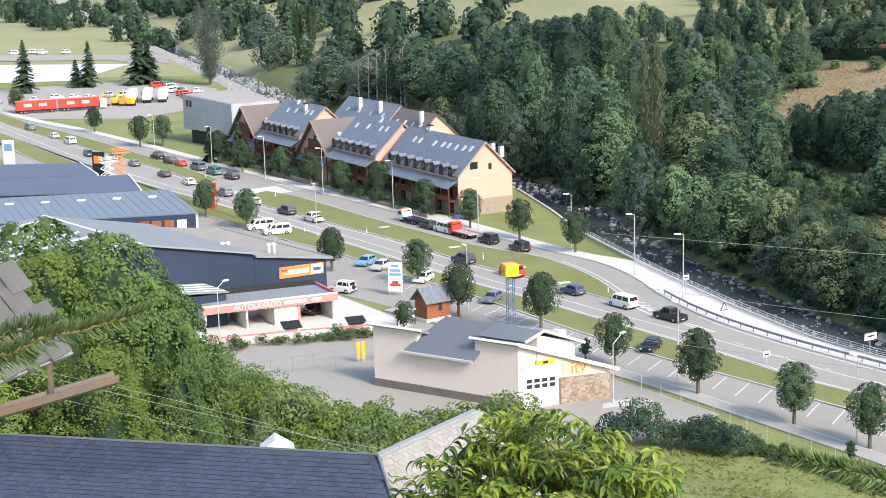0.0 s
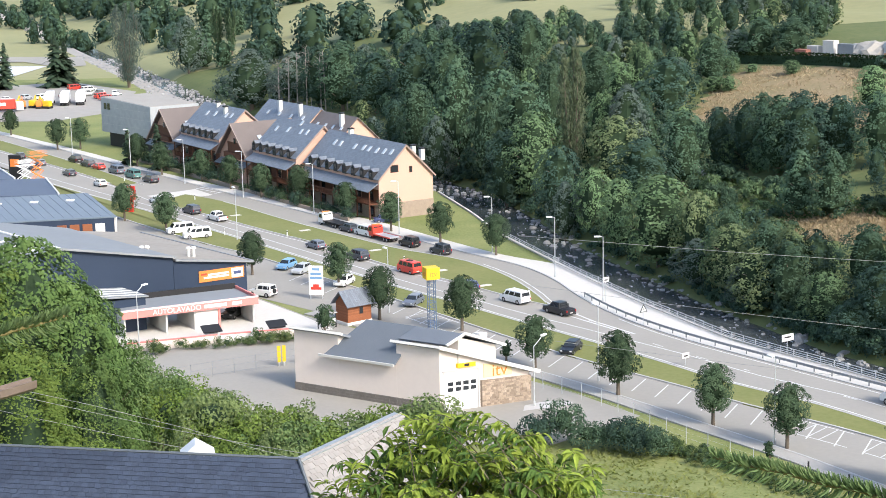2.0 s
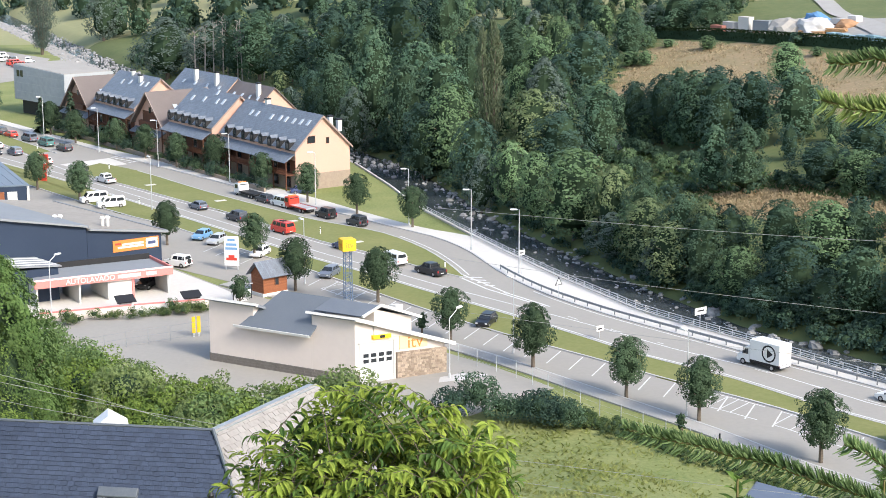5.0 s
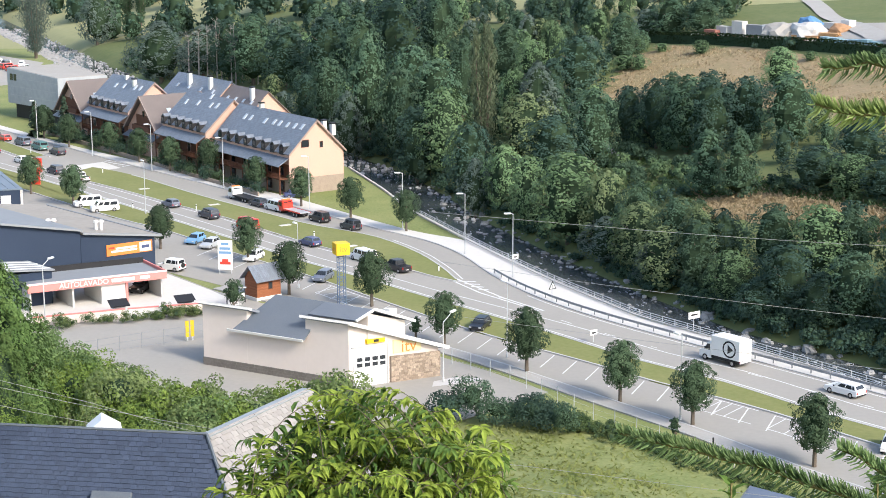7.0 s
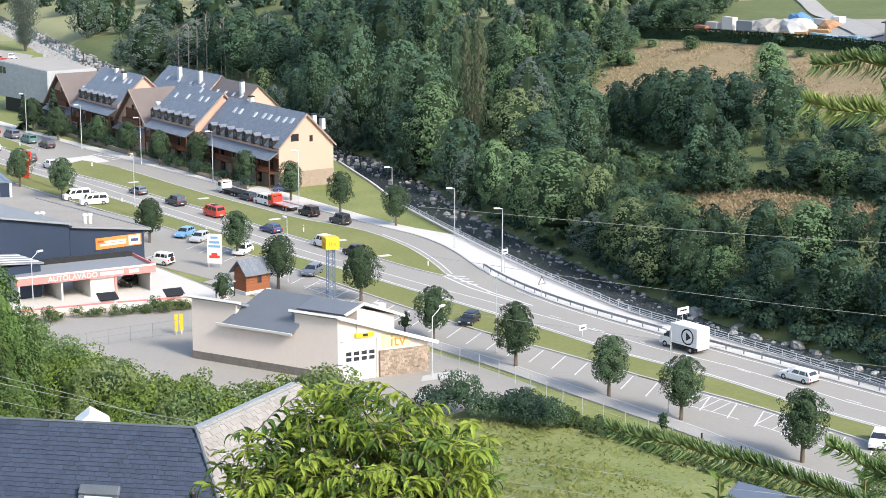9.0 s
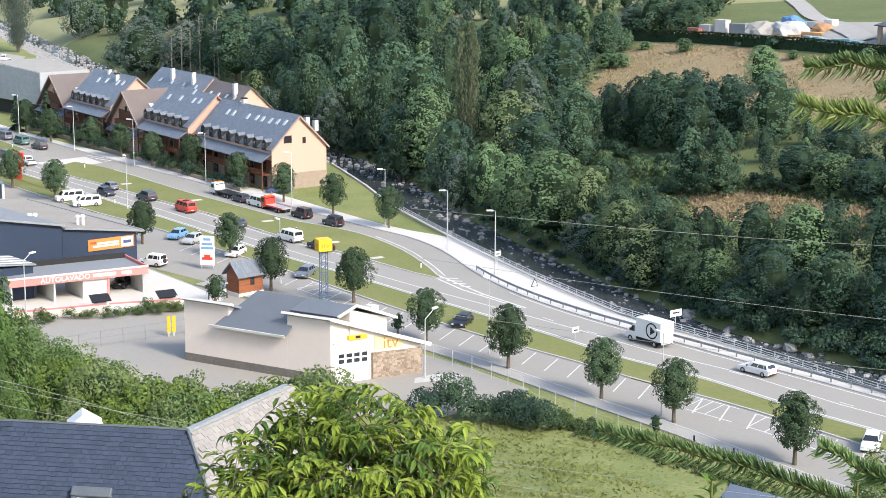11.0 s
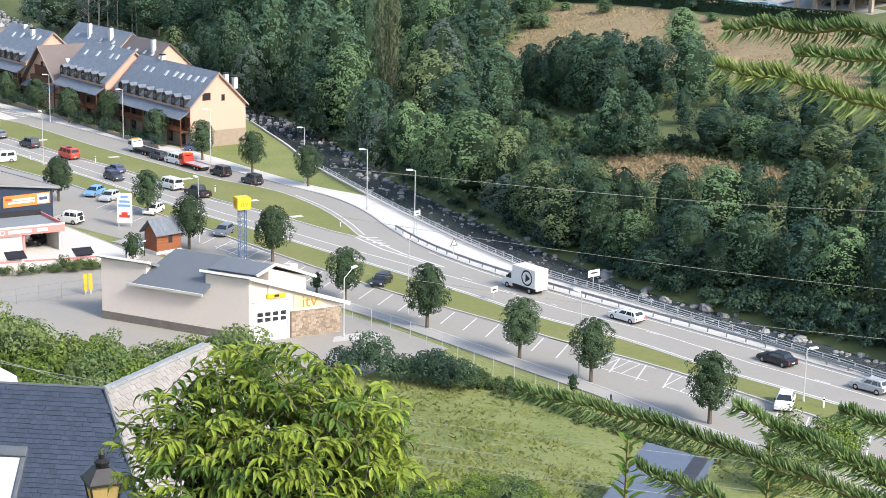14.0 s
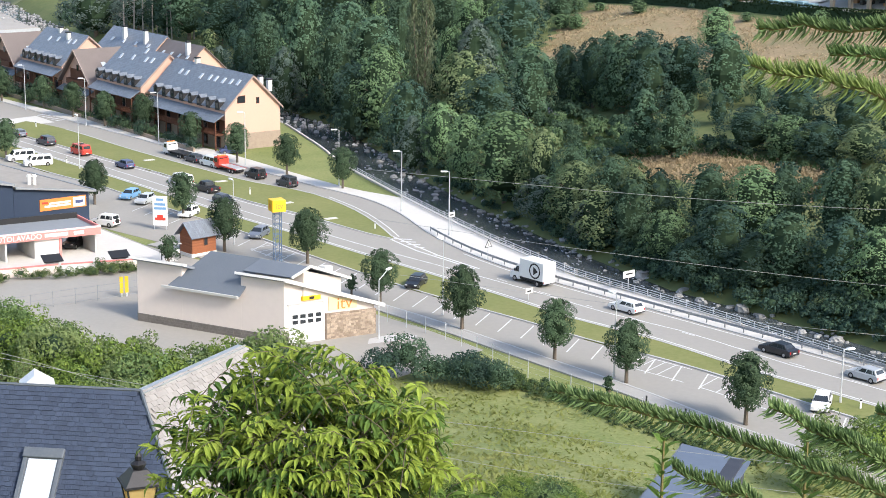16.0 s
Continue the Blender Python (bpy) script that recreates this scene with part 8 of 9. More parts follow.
def hill_top():
    """The clipped hedge, building yard, track and pavilion on the shelf above the dry slope."""
    rng = random.Random(50)
    V, Fc = [], []
    for k in range(6600):
        f = 1.28 * rng.random()
        x, y = 60 + 38 * f, 419 - 66 * f
        z = terrain(x, y)
        d = np.array([rng.gauss(0, 1), rng.gauss(0, 1), rng.gauss(0, 1)])
        d /= np.linalg.norm(d)
        p = np.array((x + d[0] * .8, y + d[1] * .8, z + 1.2 + 1.35 * max(-1, min(1, rng.gauss(.3, .6)))))
        s = np.cross(d, (rng.gauss(0, 1), rng.gauss(0, 1), .3))
        s /= np.linalg.norm(s)
        w = np.cross(d, s)
        o = len(V)
        V += [p - s * .22, p + w * .2, p + s * .25, p - w * .2]
        Fc.append((o, o + 1, o + 2, o + 3))
    t = thing("hedge", "long dark clipped conifer hedge above the dry slope", "hedge")
    mesh_ob("leaves", V, Fc, HEDGE, t)
    bm = bmesh.new()
    for k in range(25):
        f0, f1 = k / 19.6, (k + 1) / 19.6
        a, b = Vector((60 + 38 * f0, 419 - 66 * f0, 0)), Vector((60 + 38 * f1, 419 - 66 * f1, 0))
        z = min(terrain(a.x, a.y), terrain(b.x, b.y))
        n = Vector((66, 38, 0)).normalized() * .6
        poly_prism(bm, [tuple((a + n)[:2]), tuple((a - n)[:2]), tuple((b - n)[:2]), tuple((b + n)[:2])], z - .5, z + 2.0)
    # dark block that paints the shade inside the hedge
    part("core", bm, DARK_CORE, t)

    def heap(x, y, r, h, mat, label):
        bm = bmesh.new()
        bmesh.ops.create_icosphere(bm, subdivisions=3, radius=1)
        for v in bm.verts:
            q = 1 + .25 * noise.noise(v.co * 2.2 + Vector((x, y, 0)))
            v.co = Vector((v.co.x * r * q, v.co.y * r * q, max(-.2, v.co.z) * h * q))
        o = part("mound", bm, mat)
        o.matrix_world = pose(x, y, terrain(x, y) - .1)
        tagged(o, label, "heap", "heaps in the yard")
    heap(87.0, 387.5, 5.0, 3.6, GRAVEL, "heap of pale grey gravel in the building yard")
    heap(92.0, 383.5, 4.6, 3.2, KERB, "heap of pale grey gravel in the building yard")
    heap(95, 395.6, 3.0, 2.4, TARP, "heap covered with a crumpled blue tarpaulin")
    heap(98.5, 381, 2.6, 1.6, EARTH, "heap of brown rubble in the building yard")

    def stack(x, y, turn, w, d, h, mat, label, boards=0):
        s = thing("material_stack", label, "stack", pose(x, y, terrain(x, y) - .1, 0, 0, turn), "building materials")
        part("pallet", boxbm(-w, w, -d, d, -.2, .15), WOOD, s)
        if boards:
            for j in range(boards):
                for i in range(3):
                    y0 = -d + 2 * d * j / boards
                    e = rng.uniform(-.5, .5)
                    part("board", boxbm(-w + e, w + e, y0 + .04, y0 + 2 * d / boards - .04, .16 + .28 * i, .40 + .28 * i, bevel=.02), mat, s)
        else:
            part("load", boxbm(-w, w, -d, d, .15, h, bevel=.06), mat, s)
            part("cover", boxbm(-w - .05, w + .05, -d - .05, d + .05, h, h + .06, bevel=.02), mat, s)
    for x, y, w in ((85.5, 384.8, 3.6), (90.5, 380.2, 3.2), (95.0, 376.8, 2.2)):
        stack(x, y, -42, w, 1.1, 1, BOARDS, "long stack of orange yellow sawn boards", 4)
    for k in range(6):
        stack(93.2 + 1.5 * k, 372.6 - 2.5 * k, -58 + rng.uniform(-6, 6), 1.25, .9, rng.uniform(.7, 1.3), TEAL, "pallet wrapped in pale blue plastic sheet")
    for x, y, w, h, m, lab in ((71.2, 408.6, 1.8, 1.2, WHITE_PAINT, "low pallet stack under a white sheet"), (74.0, 405.8, 1.9, 2.0, BRICK_RED, "pallet stack of dull red roof tiles"), (76.6, 404.8, 1.7, 2.4, KERB, "pallet stack of grey blocks"),
                               (79.6, 401.4, 1.6, 3.4, CONCRETE, "tall stack of pale concrete panels"), (82.6, 396.6, 2.2, 2.6, METAL_ROOF, "leaning stack of grey metal sheets"), (97.5, 385.5, 1.5, 1.4, KERB, "pallet stack of grey blocks"),
                               (100.4, 382.0, 1.3, 1.8, WHITE_PAINT, "white site cabin box on a pallet")):
        stack(x, y, -50 + rng.uniform(-10, 10), w, 1.0, h, m, lab)
    L = spline([(102.9, 362), (102.6, 370), (102, 386.6), (105.6, 425.6), (112, 470), (124, 520)], 4)
    vs = []
    for p in offset(L, -2.4) + offset(L, 2.4):
        vs.append((p.x, p.y, terrain(p.x, p.y) + .3))
    n = len(L)
    tagged(mesh_ob("track", vs, [(i, n + i, n + i + 1, i + 1) for i in range(n - 1)], WORN_PAVING), "pale concrete track climbing the hill", "track", kind="structure")
    p = thing("pavilion", "open pavilion with a dark hipped slate roof on pillars", "building", pose(113.6, 352.1, terrain(110, 350), 0, 0, -54))
    bm = bmesh.new()
    W, D, E, R = 10.5, 5.4, 3.7, 6.0
    for s in (-1, 1):
        slab(bm, [(-W + 4.5, 0, R), (W - 4.5, 0, R), (W, s * D, E), (-W, s * D, E)], .2)
        slab(bm, [(s * (W - 4.5), -.02, R), (s * (W - 4.5), .02, R), (s * W, D, E), (s * W, -D, E)], .2)
    part("roof", bm, DARK_ROOF, p)
    for x in (-9.4, -4.7, 0, 4.7, 9.4):
        for y in (-4.6, 4.6):
            part("pillar", boxbm(x - .4, x + .4, y - .4, y + .4, -.8, 3.9), STONE, p)
    part("wall", boxbm(-9.4, 9.4, 4.0, 4.5, -.8, 3.7), STONE, p)
    part("beam", boxbm(-9.9, 9.9, -4.8, -4.4, 3.4, 3.8), WOOD, p)
    for k in range(9):
        x, h = -8 + 2 * k + rng.uniform(-.5, .5), rng.uniform(.8, 2.0)
        m = thing("site_machine", "dark machine or crate stored under the pavilion", "machine", pose(113.6, 352.1, terrain(110, 350), 0, 0, -54) @ pose(x, rng.uniform(-2, 2), 0, 0, 0, rng.uniform(0, 90)), "stored machines")
        part("body", boxbm(-.7, .7, -.5, .5, .3, h, bevel=.1), rng.choice((BLACK_TRIM, GUARD, EARTH)), m)
        part("skid", boxbm(-.8, .8, -.55, .55, -.5, .3), BLACK_TRIM, m)
    # footpath scar in the clearing
    L = spline([(38.6, 328), (39.6, 318), (40.6, 307), (42.5, 300)], 2)
    vs = [(q.x, q.y, terrain(q.x, q.y) + .12) for q in offset(L, -.6) + offset(L, .6)]
    n = len(L)
    tagged(mesh_ob("footpath", vs, [(i, n + i, n + i + 1, i + 1) for i in range(n - 1)], GRAVEL), "narrow pale footpath through the clearing", "path", kind="structure")


TARP = material("faded blue tarpaulin", (0.08, 0.19, 0.36), (0.12, 0.25, 0.42), rough=.7, scale=1)
TEAL = material("pale blue plastic sheet", (0.22, 0.36, 0.42), (0.32, 0.44, 0.48), rough=.45, scale=1)
BRICK_RED = material("dull red tiles", (0.40, 0.17, 0.13), (0.32, 0.13, 0.10), rough=.85, scale=2)
BOARDS = material("sawn boards", (0.56, 0.33, 0.16), (0.46, 0.26, 0.12), rough=.8, scale=.8, obj=.15)
DARK_ROOF = material("dark slate pavilion roof", (0.070, 0.078, 0.105), (0.105, 0.113, 0.14), rough=.6, scale=.5, fine=4, spread=.7)
EARTH = material("orange earth", (0.42, 0.24, 0.13), (0.34, 0.2, 0.11), rough=.95, scale=.5)
hill_top()

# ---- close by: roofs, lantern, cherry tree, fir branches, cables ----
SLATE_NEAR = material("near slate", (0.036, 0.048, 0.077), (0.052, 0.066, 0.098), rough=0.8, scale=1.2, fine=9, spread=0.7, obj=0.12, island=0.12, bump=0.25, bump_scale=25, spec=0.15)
# lit copy of the slate: sun on the right slope put into its colour
SLATE_LIT = material("slate painted sunlit", (0.33, 0.31, 0.29), (0.26, 0.245, 0.235), rough=0.85, scale=1.2, fine=9, spread=0.7, obj=0.12, island=0.14, bump=0.25, bump_scale=25)
ZINC = material("zinc flashing", (0.30, 0.33, 0.33), (0.38, 0.40, 0.40), rough=0.5, metal=0.4, scale=1)
LEAD = material("dark lead flashing", (0.10, 0.118, 0.14), (0.15, 0.165, 0.18), rough=0.55, metal=0.3, scale=1.5)
BLACK_IRON = material("black cast iron", (0.02, 0.02, 0.023), (0.035, 0.035, 0.04), rough=0.5, metal=0.3, scale=6)
AMBER = leaf_material("amber lantern glass", (0.80, 0.62, 0.30), (0.76, 0.56, 0.25), 0.6, scale=4)


def slates(parent, origin, along_dir, down_dir, length, depth, start, mat, w=0.30, e=0.22, single=300, seed=1, cut=None):
    """Courses of overlapping slates on a plane: the first ones as pieces of their own, the rest joined."""
    rng = random.Random(seed)
    u, d = along_dir.normalized(), down_dir.normalized()
    n = u.cross(d)
    if n.z < 0:
        n = -n
    places = []
    for r in range(int(depth / e)):
        s = start - (r % 2) * w / 2
        while s < length:
            if cut is None or cut(s + w / 2, r * e):
                places.append((s, r * e))
            s += w
    shapes = []
    for k in range(5):
        bm = bmesh.new()
        a, b = rng.uniform(.003, .008), rng.uniform(.003, .008)
        box(bm, a, w - b, 0, e * 1.25 + rng.uniform(-.015, .015), 0, .014)
        for v in bm.verts:
            if v.co.y > e:
                v.co.z += .022
                v.co.x += rng.uniform(-.008, .008)
        me = bpy.data.meshes.new("slate")
        bm.to_mesh(me)
        bm.free()
        me.materials.append(mat)
        shapes.append(me)
    m = Matrix((u, d, n)).transposed().to_4x4()
    places.sort(key=lambda p: (p[0] - length * .5) ** 2 * .05 + p[1] ** 2)
    V, Fc, o = [], [], 0
    for k, (s, q) in enumerate(places):
        p = origin + u * s + d * q
        me = shapes[rng.randrange(5)]
        lift = n * rng.uniform(0, .008)
        if k < single:
            ob = new("slate", me)
            ob.parent = parent
            mm = m.copy()
            mm.translation = p + lift
            ob.matrix_local = mm
        else:
            for v in me.vertices:
                V.append(p + lift + u * v.co.x + d * v.co.y + n * v.co.z)
            Fc += [tuple(i + o for i in f.vertices) for f in me.polygons]
            o += len(me.vertices)
    if V:
        tagged(mesh_ob("slate_field", V, Fc, mat, parent), kind="stuff")


def near_house():
    P = Vector((-5.6, 45.7, 40.0))
    ua, ub = Vector((-0.984, 0.177, 0)), Vector((0.503, 0.864, 0))
    na, nb = Vector((-0.177, -0.984, 0)), Vector((0.864, -0.503, 0))
    run, drop = 6.0, 6.0
    da, db = (na * run - Vector((0, 0, drop))).normalized(), (nb * run - Vector((0, 0, drop))).normalized()
    t = thing("near_house", "house with dark slate roof and a pale sunlit slate side", "house")
    hip = (na + nb * 1.0)
    # where both planes sink alike: the hip direction
    M = np.array(((na.x, na.y), (nb.x, nb.y)))
    h = np.linalg.solve(M, np.array((1.0, 1.0)))
    hv = Vector((h[0], h[1], -1.0))
    ea, eb = P + ua * 22, P + ub * 5.2
    for quad, nm in (((P, ea, ea + na * 5 - Vector((0, 0, 5)), P + hv * 5), "roof_deck"), ((P, eb, eb + nb * 5 - Vector((0, 0, 5)), P + hv * 5), "roof_deck"),
                     ((P, ea, ea - na * 4 - Vector((0, 0, 4)), P - na * 4 - Vector((0, 0, 4))), "roof_deck")):
        bm = bmesh.new()
        slab(bm, quad, .12)
        part(nm, bm, SLATE_LIT if quad[1] == eb else SLATE_NEAR, t)
    body = [P + ua * 21.5 + na * 4.4, P + hv * 4.2, P + ub * 5 + nb * 4.2, P + ub * 5 - nb * 3, P + ua * 21.5 - na * 3]
    bm = bmesh.new()
    poly_prism(bm, [(p.x, p.y) for p in body], 26, 35.4)
    part("wall", bm, PALE_WALL, t)
    # slates: front slope, measured leftwards from P
    ka, kb = hv.dot(ua), hv.dot(ub)
    s2 = math.sqrt(2)
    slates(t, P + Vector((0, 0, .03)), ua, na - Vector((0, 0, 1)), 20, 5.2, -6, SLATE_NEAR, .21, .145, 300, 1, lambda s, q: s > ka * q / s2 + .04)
    # right slope: its sunlight is in the paler slate colour
    slates(t, P + Vector((0, 0, .03)), ub, nb - Vector((0, 0, 1)), 5.1, 4.6, -6, SLATE_LIT, .25, .18, 300, 2, lambda s, q: kb * q / s2 + .04 < s)
    bm = bmesh.new()
    tube(bm, P + Vector((0, 0, .06)), P + hv * 5 + Vector((0, 0, .05)), .05, .05, 6)
    part("hip_flashing", bm, LEAD, t)
    bm = bmesh.new()
    tube(bm, P + Vector((0, 0, .06)), ea + Vector((0, 0, .06)), .045, .045, 6)
    part("ridge_flashing", bm, LEAD, t)
    bm = bmesh.new()
    slab(bm, [P - nb * .22 + Vector((0, 0, .02)), eb - nb * .22 + Vector((0, 0, .02)), eb + nb * .1 + Vector((0, 0, .0)), P + nb * .1 + Vector((0, 0, .0))], .1)
    part("ridge_flashing", bm, ZINC, t)
    # roof window
    m = Matrix((ua, (na - Vector((0, 0, 1))).normalized(), -ua.cross((na - Vector((0, 0, 1))).normalized()))).transposed().to_4x4()
    if m.col[2].z < 0:
        m = Matrix((-ua, (na - Vector((0, 0, 1))).normalized(), ua.cross((na - Vector((0, 0, 1))).normalized()))).transposed().to_4x4()
    m.translation = P + ua * 2.3 + (na - Vector((0, 0, 1))).normalized() * 2.75
    o = part("roof_window", boxbm(-.55, .55, -.75, .85, 0, .14, bevel=.02), LEAD, t)
    o.matrix_local = m
    part("pane", boxbm(-.40, .40, -.5, .75, .14, .155), SKYLIGHT, o)
    part("blind_box", boxbm(-.58, .58, -.82, -.52, .12, .24, bevel=.03), LEAD, o)
    for sx in (-1, 1):
        part("side_rail", boxbm(sx * .5 - .06, sx * .5 + .06, -.52, .86, .12, .19, bevel=.015), LEAD, o)
    # small white gable behind the ridge
    q = P + ua * 3.6 - na * 1.5
    bm = bmesh.new()
    prism(bm, [(-.55, -.6), (.6, -.6), (.5, -.05), (-.05, .3), (-.5, -.05)], 0, .8)
    o = part("vent_hood", bm, WHITE_PAINT, t)
    o.matrix_local = pose(q.x, q.y, 39.52, 0, 0, 10)


near_house()


def side_roof():
    """The corner of a neighbouring roof with its gutter."""
    t = thing("side_roof", "corner of a stone-slated roof with a copper brown gutter", "roof")
    E = Vector((-5.75, 18.54, 50.17))
    up = Vector((-0.78, 0.02, 1.03)).normalized()
    back = Vector((-.35, -1.0, 0)).normalized()
    bm = bmesh.new()
    slab(bm, [E, E + up * 5, E + up * 5 + back * 5, E + back * 5], .08)
    part("roof_deck", bm, ZINC, t)
    slates(t, E + up * 4.6 + back * 0 + Vector((0, 0, .03)), back, -up, 4.6, 4.7, 0, SLATE_SIDE, .42, .30, 200, 4)
    bm = bmesh.new()
    W = Vector((-6.1, 18.1, 49.6))
    poly_prism(bm, [(-7.4, 18.3), (-9.6, 18.3), (-10, 13), (-8.6, 13)], 46, 50.6)
    part("wall", bm, PALE_WALL, t)
    bm = bmesh.new()
    a, b = Vector((-5.29, 18.62, 49.82)), Vector((-7.3, 17.1, 49.55))
    d = (b - a).normalized()
    n = Vector((d.y, -d.x, 0))
    prof = [(-.09, .09), (-.08, 0), (0, -.05), (.08, 0), (.09, .09), (.075, .09), (.065, .01), (0, -.035), (-.065, .01), (-.075, .09)]
    r0, r1 = [bm.verts.new(a + n * x + Vector((0, 0, z))) for x, z in prof], [bm.verts.new(b + n * x + Vector((0, 0, z))) for x, z in prof]
    for i in range(10):
        bm.faces.new((r0[i], r0[(i + 1) % 10], r1[(i + 1) % 10], r1[i]))
    bm.faces.new(r0)
    bmesh.ops.recalc_face_normals(bm, faces=bm.faces[:])
    part("gutter", bm, COPPER, t)
    part("bracket", boxbm(-5.95, -5.9, 18.15, 18.2, 49.75, 50.15), COPPER, t)


SLATE_SIDE = material("lichened stone slate", (0.08, 0.08, 0.082), (0.135, 0.13, 0.122), rough=0.9, scale=2, fine=14, spread=0.6, obj=.2, bump=.4, bump_scale=20)
COPPER = material("brown copper", (0.15, 0.115, 0.095), (0.21, 0.165, 0.14), rough=0.55, metal=.3, scale=2)
side_roof()


def lantern():
    x, y, z = -2.09, 16.66, 48.50
    t = thing("street_lantern", "black iron street lantern with amber glass panes", "street lantern", pose(x, y, z, 0, 0, 20))
    def pyramid(w0, w1, z0, z1):
        bm = bmesh.new()
        a = [bm.verts.new((sx * w0, sy * w0, z0)) for sx, sy in ((-1, -1), (1, -1), (1, 1), (-1, 1))]
        b = [bm.verts.new((sx * w1, sy * w1, z1)) for sx, sy in ((-1, -1), (1, -1), (1, 1), (-1, 1))]
        bm.faces.new(a[::-1]), bm.faces.new(b)
        for i in range(4):
            bm.faces.new((a[i], a[(i + 1) % 4], b[(i + 1) % 4], b[i]))
        return bm
    part("glass", pyramid(.10, .155, -.26, .06), AMBER, t)
    part("hood", pyramid(.175, .075, .07, .21), BLACK_IRON, t)
    part("hood_rim", pyramid(.185, .185, .05, .072), BLACK_IRON, t)
    for sx, sy in ((-1, -1), (1, -1), (1, 1), (-1, 1)):
        bm = bmesh.new()
        tube(bm, (sx * .105, sy * .105, -.27), (sx * .16, sy * .16, .07), .012, .012, 5)
        part("frame_bar", bm, BLACK_IRON, t)
    bm = bmesh.new()
    tube(bm, (0, 0, .21), (0, 0, .27), .06, .085, 10)
    tube(bm, (0, 0, .27), (0, 0, .30), .085, .045, 10)
    tube(bm, (0, 0, .30), (0, 0, .35), .03, .04, 10)
    tube(bm, (0, 0, .35), (0, 0, .39), .04, .012, 10)
    part("finial", bm, BLACK_IRON, t)
    bm = bmesh.new()
    tube(bm, (0, 0, terrain(x, y) - z - .2), (0, 0, -.4), .06, .045, 10)
    tube(bm, (0, 0, -.4), (0, 0, -.26), .045, .11, 10)
    part("post", bm, BLACK_IRON, t)


lantern()


def leaf_blade(V, Fc, p, d, n, L, W, droop):
    """A folded, pointed leaf from p along d."""
    d = d / np.linalg.norm(d)
    s = np.cross(n, d)
    s /= np.linalg.norm(s) + 1e-9
    n = np.cross(d, s)
    m1, m2 = p + d * L * .38 - n * 0, p + d * L * .72 - n * L * droop * .3
    tip = p + d * L - n * L * droop
    o = len(V)
    up = n * W * .18
    V += [p, m1 + s * W * .5 + up, m1, m1 - s * W * .5 + up, m2 + s * W * .36 + up * .8, m2, m2 - s * W * .36 + up * .8, tip]
    Fc += [(o, o + 2, o + 1), (o, o + 3, o + 2), (o + 1, o + 2, o + 5, o + 4), (o + 2, o + 3, o + 6, o + 5), (o + 4, o + 5, o + 7), (o + 5, o + 6, o + 7)]


def cherry_tree():
    rng = random.Random(90)
    c = np.array((-0.2, 12.3, 50.12))
    t = thing("cherry_tree", "young cherry tree with long drooping bright green leaves", "tree")
    V, Fc, bm, young = [], [], bmesh.new(), []
    root = Vector((c[0], c[1], terrain(c[0], c[1]) - .2))
    fork = Vector((c[0], c[1], c[2] - 1.2))
    tube(bm, root, fork, .09, .07, 8)
    for k in range(640):
        while True:
            d = np.array((rng.uniform(-1, 1), rng.uniform(-1, 1), rng.uniform(-.6, 1)))
            if .15 < np.linalg.norm(d) < 1:
                break
        d /= np.linalg.norm(d)
        lump_ = 1 + .22 * noise.noise(Vector(d * 2.1))
        reach = np.array((1.3, 1.08, 1.17)) * (rng.uniform(.3, 1.05) ** .55) * lump_
        if d[2] > .2:
            reach[:2] *= .96
        tip = c + d * reach
        w_ = rng.random() * 2 * pi
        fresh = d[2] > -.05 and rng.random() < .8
        lat = np.array((d[0] * .7 + .6 * cos(w_), d[1] * .7 + .6 * sin(w_), .12))
        lat /= np.linalg.norm(lat)
        start = tip - lat * rng.uniform(.36, .55) - np.array((0, 0, .18))
        if k % 40 == 0:
            tube(bm, fork, tuple(c + (start - c) * .6), .022, .008, 5, False)
        path = [start + (tip - start) * f + np.array((0, 0, .10 * math.sin(f * 2.8) - .03 * f * f)) for f in (0, .35, .7, 1)]
        for a, b, r in zip(path, path[1:], (.0045, .0035, .0025)):
            tube(bm, tuple(a), tuple(b), r, r * .7, 4, False)
        for j in range(25):
            f = .15 + .85 * j / 24
            i = min(2, int(f * 3))
            p = path[i] + (path[i + 1] - path[i]) * (f * 3 - i)
            ax = (path[3] - path[0])
            ax /= np.linalg.norm(ax)
            side = np.cross(ax, (0, 0, 1.0))
            side /= np.linalg.norm(side) + 1e-9
            sgn = 1 if j % 2 else -1
            out = ax * rng.uniform(.3, .8) + side * sgn * rng.uniform(.5, 1.0) + np.array((0, 0, rng.uniform(-.95, .15))) + np.array([rng.gauss(0, .18) for _ in range(3)])
            if j == 24:
                out = ax + np.array((0, 0, -.9))
            leaf_blade(V, Fc, p, out, np.array((rng.gauss(0, .3), rng.gauss(0, .3), 1.0)), rng.uniform(.085, .145), rng.uniform(.030, .043), rng.uniform(.15, .5))
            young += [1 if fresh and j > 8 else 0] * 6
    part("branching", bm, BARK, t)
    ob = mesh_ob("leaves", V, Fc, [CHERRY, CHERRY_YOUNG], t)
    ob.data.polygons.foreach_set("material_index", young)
    # inner mass: the crown's inside shade, painted in the hedge's near-black green
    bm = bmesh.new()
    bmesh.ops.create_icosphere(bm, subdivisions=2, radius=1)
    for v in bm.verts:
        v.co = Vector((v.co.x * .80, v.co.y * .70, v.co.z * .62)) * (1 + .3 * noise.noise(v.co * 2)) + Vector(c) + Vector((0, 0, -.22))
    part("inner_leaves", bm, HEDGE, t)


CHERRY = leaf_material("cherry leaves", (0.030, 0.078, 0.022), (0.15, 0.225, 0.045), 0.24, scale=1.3)
